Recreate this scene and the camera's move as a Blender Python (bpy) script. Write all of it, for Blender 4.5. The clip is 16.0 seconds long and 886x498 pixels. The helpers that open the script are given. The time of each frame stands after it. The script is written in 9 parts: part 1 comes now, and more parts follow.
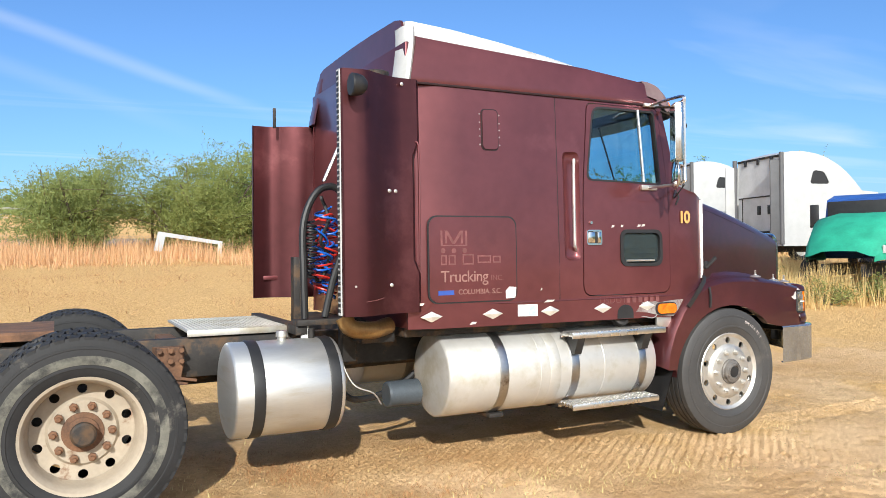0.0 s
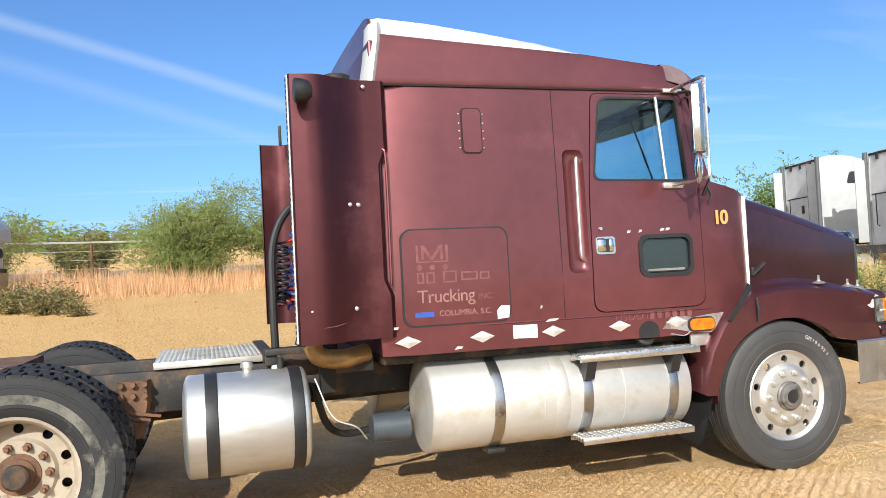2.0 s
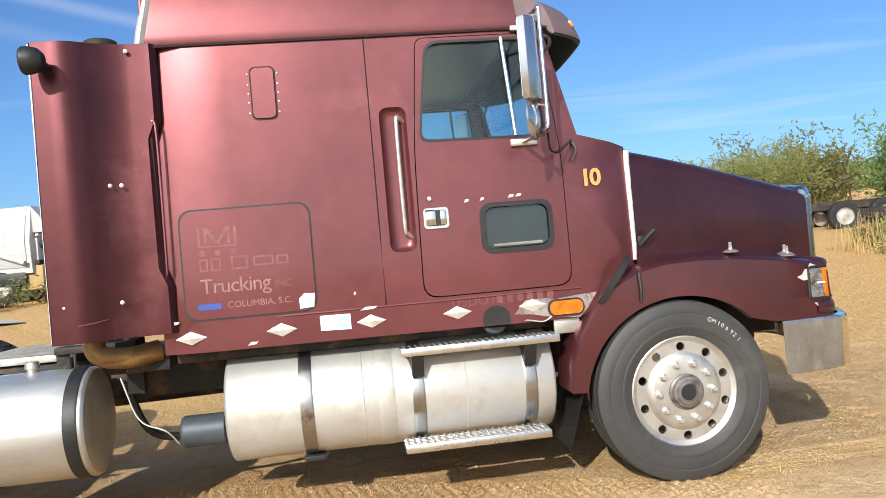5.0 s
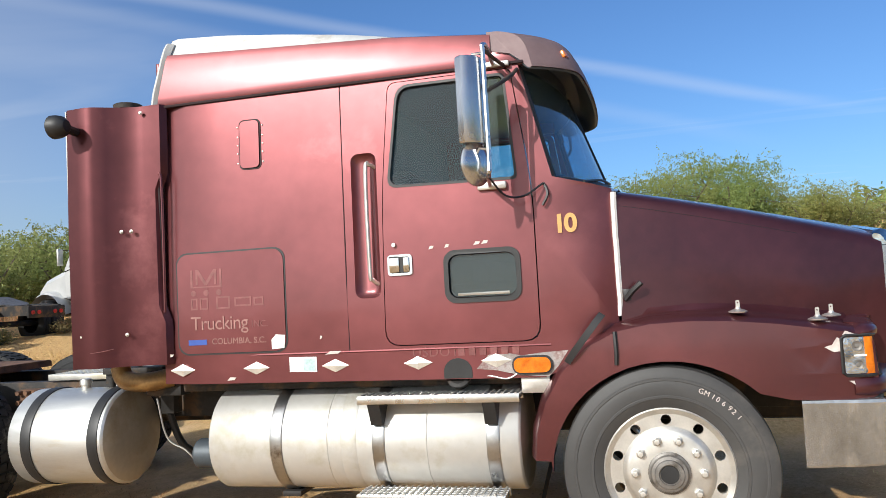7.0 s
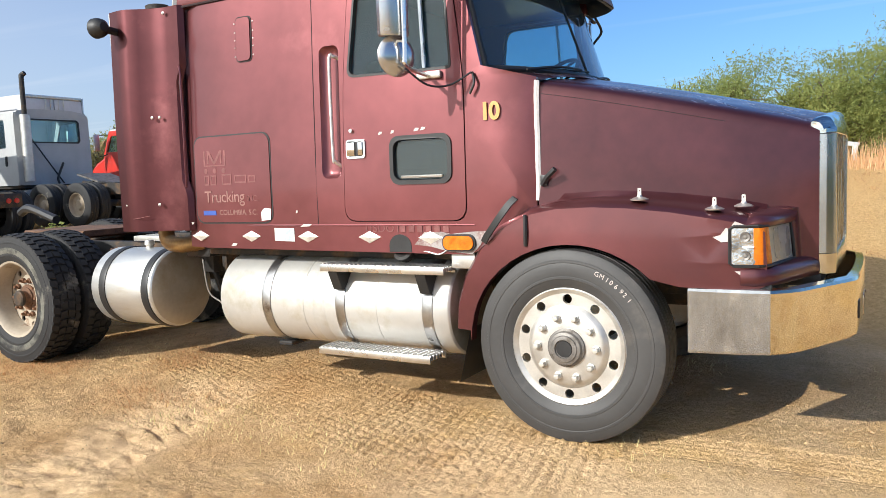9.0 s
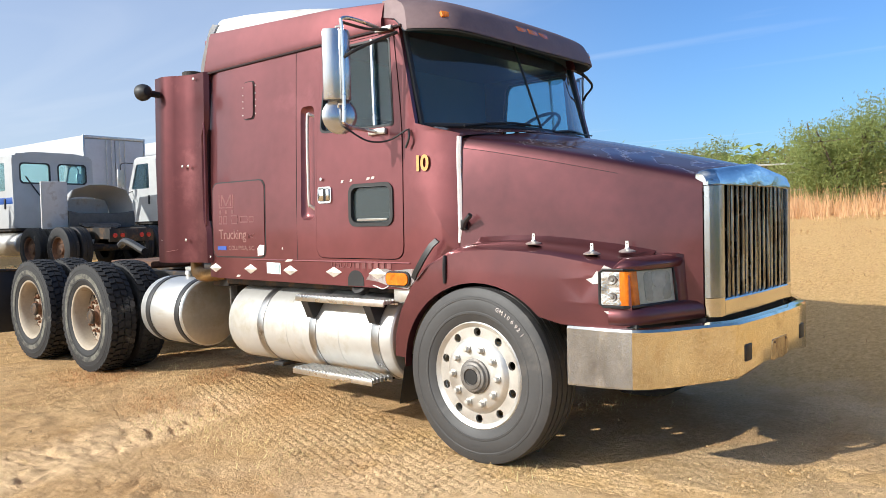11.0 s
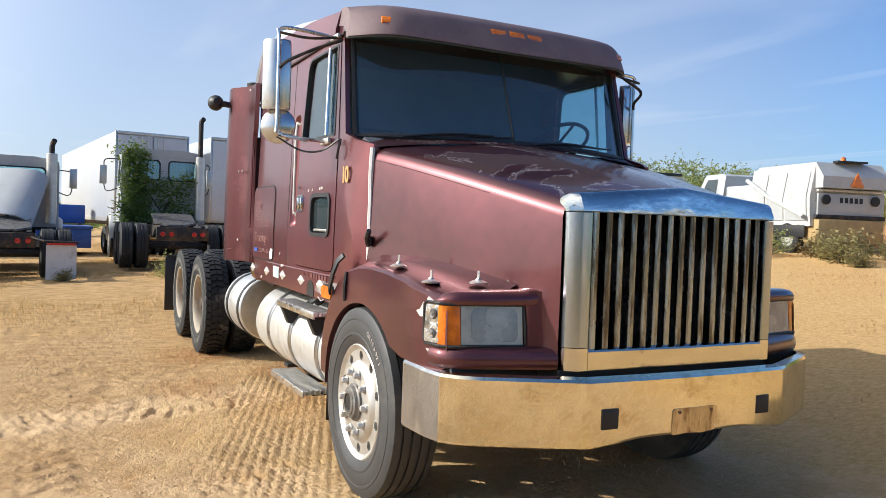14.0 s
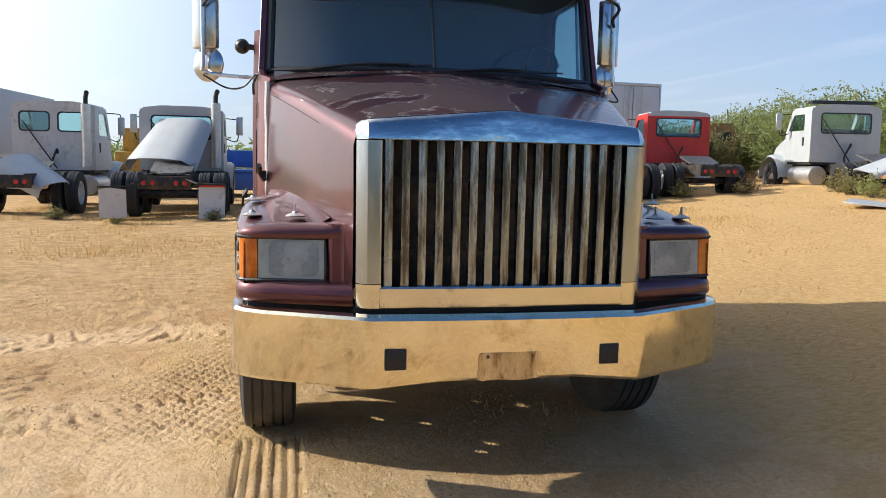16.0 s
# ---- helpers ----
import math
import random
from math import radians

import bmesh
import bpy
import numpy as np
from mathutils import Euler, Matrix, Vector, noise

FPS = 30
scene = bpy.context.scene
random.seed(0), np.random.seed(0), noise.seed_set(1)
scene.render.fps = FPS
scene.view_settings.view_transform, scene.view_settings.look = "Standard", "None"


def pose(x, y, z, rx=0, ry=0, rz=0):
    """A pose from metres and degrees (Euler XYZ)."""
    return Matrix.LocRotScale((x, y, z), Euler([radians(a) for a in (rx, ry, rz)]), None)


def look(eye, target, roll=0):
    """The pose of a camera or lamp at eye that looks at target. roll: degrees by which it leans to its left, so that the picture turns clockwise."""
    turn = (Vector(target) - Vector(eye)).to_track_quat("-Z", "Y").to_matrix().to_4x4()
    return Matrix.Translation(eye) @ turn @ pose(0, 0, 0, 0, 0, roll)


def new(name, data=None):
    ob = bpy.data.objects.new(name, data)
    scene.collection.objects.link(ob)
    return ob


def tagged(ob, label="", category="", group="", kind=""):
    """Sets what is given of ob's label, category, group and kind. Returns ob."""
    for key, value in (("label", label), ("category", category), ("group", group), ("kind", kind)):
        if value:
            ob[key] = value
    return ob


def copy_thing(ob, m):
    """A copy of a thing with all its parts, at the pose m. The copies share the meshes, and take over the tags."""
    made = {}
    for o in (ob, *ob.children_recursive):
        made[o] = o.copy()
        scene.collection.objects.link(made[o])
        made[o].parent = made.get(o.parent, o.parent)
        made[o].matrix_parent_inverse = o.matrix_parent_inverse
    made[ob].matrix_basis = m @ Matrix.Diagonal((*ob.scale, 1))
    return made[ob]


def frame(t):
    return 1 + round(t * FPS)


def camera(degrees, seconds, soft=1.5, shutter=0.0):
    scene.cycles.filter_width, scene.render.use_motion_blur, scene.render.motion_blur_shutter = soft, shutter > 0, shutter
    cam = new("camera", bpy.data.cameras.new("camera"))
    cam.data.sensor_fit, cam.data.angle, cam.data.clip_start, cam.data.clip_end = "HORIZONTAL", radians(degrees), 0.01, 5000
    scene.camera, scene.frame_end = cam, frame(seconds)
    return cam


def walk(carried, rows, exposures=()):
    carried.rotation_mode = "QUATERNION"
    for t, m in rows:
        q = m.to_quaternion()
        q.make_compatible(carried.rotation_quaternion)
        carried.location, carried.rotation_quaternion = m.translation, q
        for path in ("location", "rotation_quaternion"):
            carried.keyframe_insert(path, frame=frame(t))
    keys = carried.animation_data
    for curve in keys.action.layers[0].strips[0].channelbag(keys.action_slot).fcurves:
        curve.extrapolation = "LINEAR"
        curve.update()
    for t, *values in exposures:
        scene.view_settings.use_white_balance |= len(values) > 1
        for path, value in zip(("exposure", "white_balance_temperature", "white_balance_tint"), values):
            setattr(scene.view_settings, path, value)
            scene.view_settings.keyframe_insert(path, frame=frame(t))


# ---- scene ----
cam = camera(59.6, 16.0, 0.8)
PATH = [
    (0, (-5.102, -5.936, 1.533), (-4.202, -4.15, 1.54), -0.6),
    (0.5, (-4.83, -5.91, 1.533), (-3.882, -4.149, 1.583), -0.6),
    (1, (-4.563, -5.826, 1.512), (-3.819, -3.972, 1.602), -0.7),
    (1.5, (-4.317, -5.756, 1.502), (-3.699, -3.856, 1.586), -1.1),
    (2, (-3.959, -5.797, 1.511), (-3.37, -3.887, 1.569), -2.9),
    (2.5, (-3.611, -5.73, 1.489), (-3.071, -3.807, 1.596), -1.0),
    (3, (-3.24, -5.741, 1.461), (-2.686, -3.82, 1.542), -1.2),
    (3.5, (-2.944, -5.687, 1.491), (-2.543, -3.728, 1.525), -1.2),
    (4, (-2.787, -5.545, 1.423), (-2.276, -3.611, 1.467), -2.8),
    (4.2, (-2.638, -5.545, 1.425), (-2.146, -3.607, 1.469), -3.2),
    (6.3, (-0.757, -5.28, 1.426), (-1.064, -3.304, 1.387), -1.3),
    (6.5, (-0.596, -5.241, 1.454), (-0.965, -3.276, 1.468), -0.2),
    (7, (-0.063, -5.268, 1.503), (-0.558, -3.333, 1.597), -3.3),
    (7.5, (0.27, -5.263, 1.479), (-0.249, -3.332, 1.511), -1.8),
    (8, (0.614, -5.205, 1.449), (0.063, -3.285, 1.341), -0.7),
    (8.5, (1.099, -5.177, 1.444), (0.255, -3.372, 1.269), -1.2),
    (9, (1.494, -5.064, 1.447), (0.498, -3.34, 1.258), -2.2),
    (9.2, (1.631, -5.074, 1.455), (0.623, -3.355, 1.281), -2.1),
    (11.3, (3.013, -4.641, 1.429), (1.657, -3.172, 1.357), -0.7),
    (11.5, (3.109, -4.533, 1.445), (1.715, -3.101, 1.363), -0.2),
    (12, (3.42, -4.241, 1.462), (1.851, -3.006, 1.355), 0.4),
    (12.5, (3.672, -3.891, 1.461), (1.964, -2.853, 1.386), 0.6),
    (13, (3.927, -3.493, 1.468), (2.216, -2.46, 1.43), 1.8),
    (13.5, (4.063, -3.158, 1.486), (2.334, -2.155, 1.417), 1.4),
    (14, (4.069, -2.728, 1.497), (2.286, -1.824, 1.44), 2.0),
    (14.5, (4.198, -2.246, 1.513), (2.292, -1.641, 1.462), 4.1),
    (15, (4.253, -1.793, 1.519), (2.331, -1.255, 1.382), 3.5),
    (15.5, (4.419, -1.396, 1.5), (2.493, -0.89, 1.322), 3.1),
    (16, (4.524, -0.94, 1.493), (2.576, -0.547, 1.273), 1.2),
]
EXPOSURES = [(0.0, 0.33), (3.0, 0.38), (4.0, 0.36), (6.5, 0.05), (8.0, 0.26), (9.0, 0.36), (11.5, 0.38), (14.0, 0.34), (16.0, 0.34)]
walk(cam, [(t, look(eye, target, roll)) for t, eye, target, roll in PATH], EXPOSURES)
# ---- world and light ----
SUN = Vector((-0.46, -1.0, 0.60)).normalized()
world = bpy.data.worlds.new("sky")
scene.world = world
world.use_nodes = True
wn, wl = world.node_tree.nodes, world.node_tree.links
wn.clear()
w_out = wn.new("ShaderNodeOutputWorld")
w_bg = wn.new("ShaderNodeBackground")
w_bg.inputs["Strength"].default_value = 0.110
w_sky = wn.new("ShaderNodeTexSky")
w_sky.sky_type = "NISHITA"
w_sky.sun_disc = False
w_sky.sun_elevation = math.asin(SUN.z)
w_sky.sun_rotation = math.atan2(SUN.x, SUN.y)
w_sky.air_density, w_sky.dust_density, w_sky.ozone_density = 1.0, 1.1, 3.0
# thin drawn-out cirrus, laid on a plane high above
w_co = wn.new("ShaderNodeTexCoord")
w_sep = wn.new("ShaderNodeSeparateXYZ")
wl.new(w_co.outputs["Generated"], w_sep.inputs[0])
w_z = wn.new("ShaderNodeMath"); w_z.operation = "MAXIMUM"; w_z.inputs[1].default_value = 0.04
wl.new(w_sep.outputs["Z"], w_z.inputs[0])
w_dx = wn.new("ShaderNodeMath"); w_dx.operation = "DIVIDE"
w_dy = wn.new("ShaderNodeMath"); w_dy.operation = "DIVIDE"
wl.new(w_sep.outputs["X"], w_dx.inputs[0]); wl.new(w_z.outputs[0], w_dx.inputs[1])
wl.new(w_sep.outputs["Y"], w_dy.inputs[0]); wl.new(w_z.outputs[0], w_dy.inputs[1])
w_cmb = wn.new("ShaderNodeCombineXYZ")
wl.new(w_dx.outputs[0], w_cmb.inputs[0]); wl.new(w_dy.outputs[0], w_cmb.inputs[1])
w_map = wn.new("ShaderNodeMapping")
w_map.inputs["Rotation"].default_value = (0, 0, radians(35))
w_map.inputs["Scale"].default_value = (0.13, 0.42, 1)
wl.new(w_cmb.outputs[0], w_map.inputs[0])
w_no = wn.new("ShaderNodeTexNoise")
w_no.inputs["Scale"].default_value, w_no.inputs["Detail"].default_value = 1.5, 5
w_no.inputs["Roughness"].default_value, w_no.inputs["Distortion"].default_value = 0.5, 1.1
wl.new(w_map.outputs[0], w_no.inputs["Vector"])
w_rmp = wn.new("ShaderNodeValToRGB")
w_rmp.color_ramp.elements[0].position, w_rmp.color_ramp.elements[1].position = 0.54, 0.95
w_rmp.color_ramp.elements[1].color = (0.48, 0.48, 0.48, 1)
wl.new(w_no.outputs["Fac"], w_rmp.inputs[0])
w_mix = wn.new("ShaderNodeMix"); w_mix.data_type = "RGBA"
w_mix.inputs["B"].default_value = (7.6, 8.0, 8.6, 1)
# two old vapour trails, spread wide and fading
w_cloud = w_rmp.outputs[0]
for normal, width, ends, dense in (((-0.2736, 0.2379, -0.932), 0.013, (0.29, 0.12), 0.18), ((-0.2906, 0.1886, -0.9381), 0.016, (0.20, 0.02), 0.08)):
    w_dot = wn.new("ShaderNodeVectorMath"); w_dot.operation = "DOT_PRODUCT"
    w_dot.inputs[1].default_value = normal
    wl.new(w_co.outputs["Generated"], w_dot.inputs[0])
    w_wob = wn.new("ShaderNodeMath"); w_wob.operation = "MULTIPLY_ADD"
    w_wob.inputs[1].default_value = 0.02
    wl.new(w_no.outputs["Fac"], w_wob.inputs[0]); wl.new(w_dot.outputs["Value"], w_wob.inputs[2])
    w_off = wn.new("ShaderNodeMath"); w_off.operation = "SUBTRACT"; w_off.inputs[1].default_value = 0.0095
    wl.new(w_wob.outputs[0], w_off.inputs[0])
    w_abs = wn.new("ShaderNodeMath"); w_abs.operation = "ABSOLUTE"
    wl.new(w_off.outputs[0], w_abs.inputs[0])
    w_band = wn.new("ShaderNodeMapRange"); w_band.interpolation_type = "SMOOTHSTEP"
    w_band.inputs["From Min"].default_value, w_band.inputs["From Max"].default_value = width, 0.0
    wl.new(w_abs.outputs[0], w_band.inputs["Value"])
    w_end = wn.new("ShaderNodeMapRange"); w_end.interpolation_type = "SMOOTHSTEP"
    w_end.inputs["From Min"].default_value, w_end.inputs["From Max"].default_value = ends
    w_end.inputs["To Max"].default_value = dense
    wl.new(w_sep.outputs["X"], w_end.inputs["Value"])
    w_far = wn.new("ShaderNodeMapRange")
    w_far.inputs["From Min"].default_value, w_far.inputs["From Max"].default_value = 0.0, 0.4
    wl.new(w_sep.outputs["Y"], w_far.inputs["Value"])
    w_m1 = wn.new("ShaderNodeMath"); w_m1.operation = "MULTIPLY"
    w_m2 = wn.new("ShaderNodeMath"); w_m2.operation = "MULTIPLY_ADD"
    wl.new(w_band.outputs[0], w_m1.inputs[0]); wl.new(w_end.outputs[0], w_m1.inputs[1])
    wl.new(w_m1.outputs[0], w_m2.inputs[0]); wl.new(w_far.outputs[0], w_m2.inputs[1]); wl.new(w_cloud, w_m2.inputs[2])
    w_cloud = w_m2.outputs[0]
wl.new(w_cloud, w_mix.inputs["Factor"])
w_tint = wn.new("ShaderNodeMix"); w_tint.data_type = "RGBA"; w_tint.blend_type = "MULTIPLY"
w_tint.inputs["Factor"].default_value = 1.0
w_tint.inputs["B"].default_value = (0.65, 0.925, 1.25, 1)
wl.new(w_sky.outputs[0], w_tint.inputs["A"])
wl.new(w_tint.outputs["Result"], w_mix.inputs["A"])
# pale haze over the western sky, thinning upwards
w_west = wn.new("ShaderNodeMapRange"); w_west.interpolation_type = "SMOOTHSTEP"
w_west.inputs["From Min"].default_value, w_west.inputs["From Max"].default_value = -0.35, -0.95
w_west.inputs["To Max"].default_value = 0.72
wl.new(w_sep.outputs["X"], w_west.inputs["Value"])
w_low = wn.new("ShaderNodeMapRange")
w_low.inputs["From Min"].default_value, w_low.inputs["From Max"].default_value = 0.0, 0.75
w_low.inputs["To Min"].default_value, w_low.inputs["To Max"].default_value = 1.0, 0.0
wl.new(w_sep.outputs["Z"], w_low.inputs["Value"])
w_veil = wn.new("ShaderNodeMath"); w_veil.operation = "MULTIPLY"
wl.new(w_west.outputs[0], w_veil.inputs[0]); wl.new(w_low.outputs[0], w_veil.inputs[1])
w_haze = wn.new("ShaderNodeMix"); w_haze.data_type = "RGBA"
w_haze.inputs["B"].default_value = (5.0, 5.55, 6.4, 1)
wl.new(w_veil.outputs[0], w_haze.inputs["Factor"]); wl.new(w_mix.outputs["Result"], w_haze.inputs["A"])
# broad pale glow of thin high haze round the sun
w_sd = wn.new("ShaderNodeVectorMath"); w_sd.operation = "DOT_PRODUCT"
w_sd.inputs[1].default_value = SUN
wl.new(w_co.outputs["Generated"], w_sd.inputs[0])
w_glow = wn.new("ShaderNodeMapRange"); w_glow.interpolation_type = "SMOOTHSTEP"
w_glow.inputs["From Min"].default_value, w_glow.inputs["From Max"].default_value = 0.36, 1.0
w_glow.inputs["To Max"].default_value = 0.80
wl.new(w_sd.outputs["Value"], w_glow.inputs["Value"])
w_aur = wn.new("ShaderNodeMix"); w_aur.data_type = "RGBA"
w_aur.inputs["B"].default_value = (13.6, 13.6, 13.0, 1)
wl.new(w_glow.outputs[0], w_aur.inputs["Factor"]); wl.new(w_haze.outputs["Result"], w_aur.inputs["A"])
wl.new(w_aur.outputs["Result"], w_bg.inputs["Color"])
wl.new(w_bg.outputs[0], w_out.inputs[0])

sun = new("sun", bpy.data.lights.new("sun", "SUN"))
sun.data.energy, sun.data.angle, sun.data.color = 4.4, radians(0.53), (0.975, 0.965, 0.915)
sun.matrix_world = look(SUN * 60, (0, 0, 0))


# ---- mesh tools ----
TAU = 2 * math.pi


def ring_faces(bm, rings, closed=True, caps=True):
    n = len(rings[0])
    for a, b in zip(rings, rings[1:]):
        for i in range(n if closed else n - 1):
            j = (i + 1) % n
            vs = []
            for v in (a[i], a[j], b[j], b[i]):
                if v not in vs:
                    vs.append(v)
            if len(vs) > 2 and not bm.faces.get(vs):
                bm.faces.new(vs)
    if caps and closed:
        for r in (rings[0], rings[-1]):
            if len(set(r)) > 2 and not bm.faces.get(r):
                bm.faces.new(r)


def loft(bm, sections, closed=True, caps=True):
    rings = [[bm.verts.new(p) for p in s] for s in sections]
    ring_faces(bm, rings, closed, caps)
    return bm


def box(bm, x0, x1, y0, y1, z0, z1, bevel=0.0, m=None):
    vs = [bm.verts.new((x, y, z)) for x in (x0, x1) for y in (y0, y1) for z in (z0, z1)]
    fs = [bm.faces.new([vs[i] for i in f]) for f in
          ((0, 1, 3, 2), (4, 6, 7, 5), (0, 4, 5, 1), (2, 3, 7, 6), (0, 2, 6, 4), (1, 5, 7, 3))]
    made = vs
    if bevel:
        es = list({e for f in fs for e in f.edges})
        out = bmesh.ops.bevel(bm, geom=es, offset=bevel, segments=2, profile=0.5, affect="EDGES", clamp_overlap=True)
        made = list({v for f in out["faces"] for v in f.verts} | {v for v in vs if v.is_valid})
    if m is not None:
        bmesh.ops.transform(bm, matrix=m, verts=made)
    return bm


def frame_of(axis):
    a = Vector(axis).normalized()
    u = a.orthogonal().normalized()
    return a, u, a.cross(u)


def lathe(bm, origin, axis, profile, seg=32):
    """profile: (radius, way along the axis)."""
    a, u, v = frame_of(axis)
    o = Vector(origin)
    rings = []
    for r, t in profile:
        c = o + a * t
        if r < 1e-6:
            p = bm.verts.new(c)
            rings.append([p] * seg)
        else:
            rings.append([bm.verts.new(c + (u * math.cos(TAU * i / seg) + v * math.sin(TAU * i / seg)) * r) for i in range(seg)])
    for p, q in zip(rings, rings[1:]):
        for i in range(seg):
            j = (i + 1) % seg
            vs = []
            for w in (p[i], p[j], q[j], q[i]):
                if w not in vs:
                    vs.append(w)
            if len(vs) > 2:
                bm.faces.new(vs)
    return bm


def cyl(bm, p0, p1, r, seg=20, r2=None, lip=0.0):
    p0, p1 = Vector(p0), Vector(p1)
    h = (p1 - p0).length
    r2 = r if r2 is None else r2
    prof = [(0, 0), (r - lip, 0), (r, lip), (r2, h - lip), (r2 - lip, h), (0, h)] if lip else [(0, 0), (r, 0), (r2, h), (0, h)]
    return lathe(bm, p0, p1 - p0, prof, seg)


def smooth_line(pts, k=6):
    pts = [Vector(p) for p in pts]
    if len(pts) < 3:
        return pts
    ext = [2 * pts[0] - pts[1]] + pts + [2 * pts[-1] - pts[-2]]
    out = []
    for i in range(1, len(ext) - 2):
        a, b, c, d = ext[i - 1:i + 3]
        for j in range(k):
            t = j / k
            out.append(0.5 * (2 * b + (c - a) * t + (2 * a - 5 * b + 4 * c - d) * t * t + (3 * b - a - 3 * c + d) * t ** 3))
    return out + [pts[-1]]


def tube(bm, pts, r, seg=8, smooth=0):
    pts = smooth_line(pts, smooth) if smooth else [Vector(p) for p in pts]
    rings, up = [], None
    for i, p in enumerate(pts):
        d = (pts[min(i + 1, len(pts) - 1)] - pts[max(i - 1, 0)]).normalized()
        up = d.orthogonal().normalized() if up is None else (up - d * up.dot(d)).normalized()
        v = d.cross(up)
        rings.append([bm.verts.new(p + (up * math.cos(TAU * k / seg) + v * math.sin(TAU * k / seg)) * r) for k in range(seg)])
    ring_faces(bm, rings)
    return bm


def rounded(x0, x1, z0, z1, r, n=5):
    out = []
    for cx, cz, a0 in ((x1 - r, z1 - r, 0), (x0 + r, z1 - r, 90), (x0 + r, z0 + r, 180), (x1 - r, z0 + r, 270)):
        for i in range(n + 1):
            a = radians(a0 + 90 * i / n)
            out.append((cx + r * math.cos(a), cz + r * math.sin(a)))
    return out


def round_poly(pts, r, n=4):
    """Round the corners of a polygon."""
    out = []
    for i, p in enumerate(pts):
        a, b, c = Vector(pts[i - 1]), Vector(p), Vector(pts[(i + 1) % len(pts)])
        rr = r[i] if isinstance(r, (list, tuple)) else r
        d0, d1 = (a - b), (c - b)
        q0, q1 = b + d0.normalized() * min(rr, d0.length * 0.45), b + d1.normalized() * min(rr, d1.length * 0.45)
        for k in range(n + 1):
            t = k / n
            v = q0 * (1 - t) ** 2 + b * 2 * t * (1 - t) + q1 * t * t
            out.append((v.x, v.y))
    return out


def circle(cx, cz, r, n=24):
    return [(cx + r * math.cos(TAU * i / n), cz + r * math.sin(TAU * i / n)) for i in range(n)]


from mathutils.geometry import tessellate_polygon


def plate(bm, outer, holes, place, thick, cuts=()):
    """A sheet with holes: 2D outlines, put in space by place(u, v, depth); cuts: (axis, value) lines along which it is split."""
    sub = bmesh.new()
    loops = [list(outer)] + [list(h) for h in holes]
    flat = [p for l in loops for p in l]
    vs = [sub.verts.new((p[0], p[1], 0)) for p in flat]
    for t in tessellate_polygon([[Vector((p[0], p[1], 0)) for p in l] for l in loops]):
        try:
            sub.faces.new([vs[i] for i in t])
        except ValueError:
            pass
    for ax, val in cuts:
        no = (1, 0, 0) if ax == 0 else (0, 1, 0)
        bmesh.ops.bisect_plane(sub, geom=sub.verts[:] + sub.edges[:] + sub.faces[:], plane_co=(val if ax == 0 else 0, val if ax == 1 else 0, 0), plane_no=no)
    bmesh.ops.recalc_face_normals(sub, faces=sub.faces[:])
    front, back = {}, {}
    for v in sub.verts:
        front[v] = bm.verts.new(place(v.co.x, v.co.y, 0.0))
        if thick:
            back[v] = bm.verts.new(place(v.co.x, v.co.y, thick))
    for f in sub.faces:
        bm.faces.new([front[v] for v in f.verts])
        if thick:
            bm.faces.new([back[v] for v in reversed(f.verts)])
    if thick:
        for e in sub.edges:
            if len(e.link_faces) == 1:
                a, b = e.verts
                bm.faces.new((front[a], front[b], back[b], back[a]))
    sub.free()
    return bm


def grid_cuts(u0, u1, du, v0, v1, dv):
    out = [(0, u0 + i * du) for i in range(1, int((u1 - u0) / du + 0.99))]
    return out + [(1, v0 + i * dv) for i in range(1, int((v1 - v0) / dv + 0.99))]


def mesh_of(name, bm, material, sharp=32):
    bmesh.ops.remove_doubles(bm, verts=bm.verts[:], dist=0.0004)
    bmesh.ops.recalc_face_normals(bm, faces=bm.faces[:])
    lim = radians(sharp)
    for f in bm.faces:
        f.smooth = True
    for e in bm.edges:
        e.smooth = len(e.link_faces) == 2 and e.calc_face_angle(0) < lim
    me = bpy.data.meshes.new(name)
    bm.to_mesh(me)
    bm.free()
    me.materials.append(material)
    return me


def part(name, bm, material, parent, label="", sharp=32):
    ob = new(name, mesh_of(name, bm, material, sharp))
    ob.parent = parent
    return tagged(ob, label) if label else ob


def thing(name, label, category, group="", kind="", m=None):
    ob = new(name)
    ob.empty_display_size = 0.2
    if m is not None:
        ob.matrix_basis = m
    return tagged(ob, label, category, group, kind)


def solo(name, bm, material, label, category, group="", kind="", sharp=32):
    return tagged(new(name, mesh_of(name, bm, material, sharp)), label, category, group, kind)


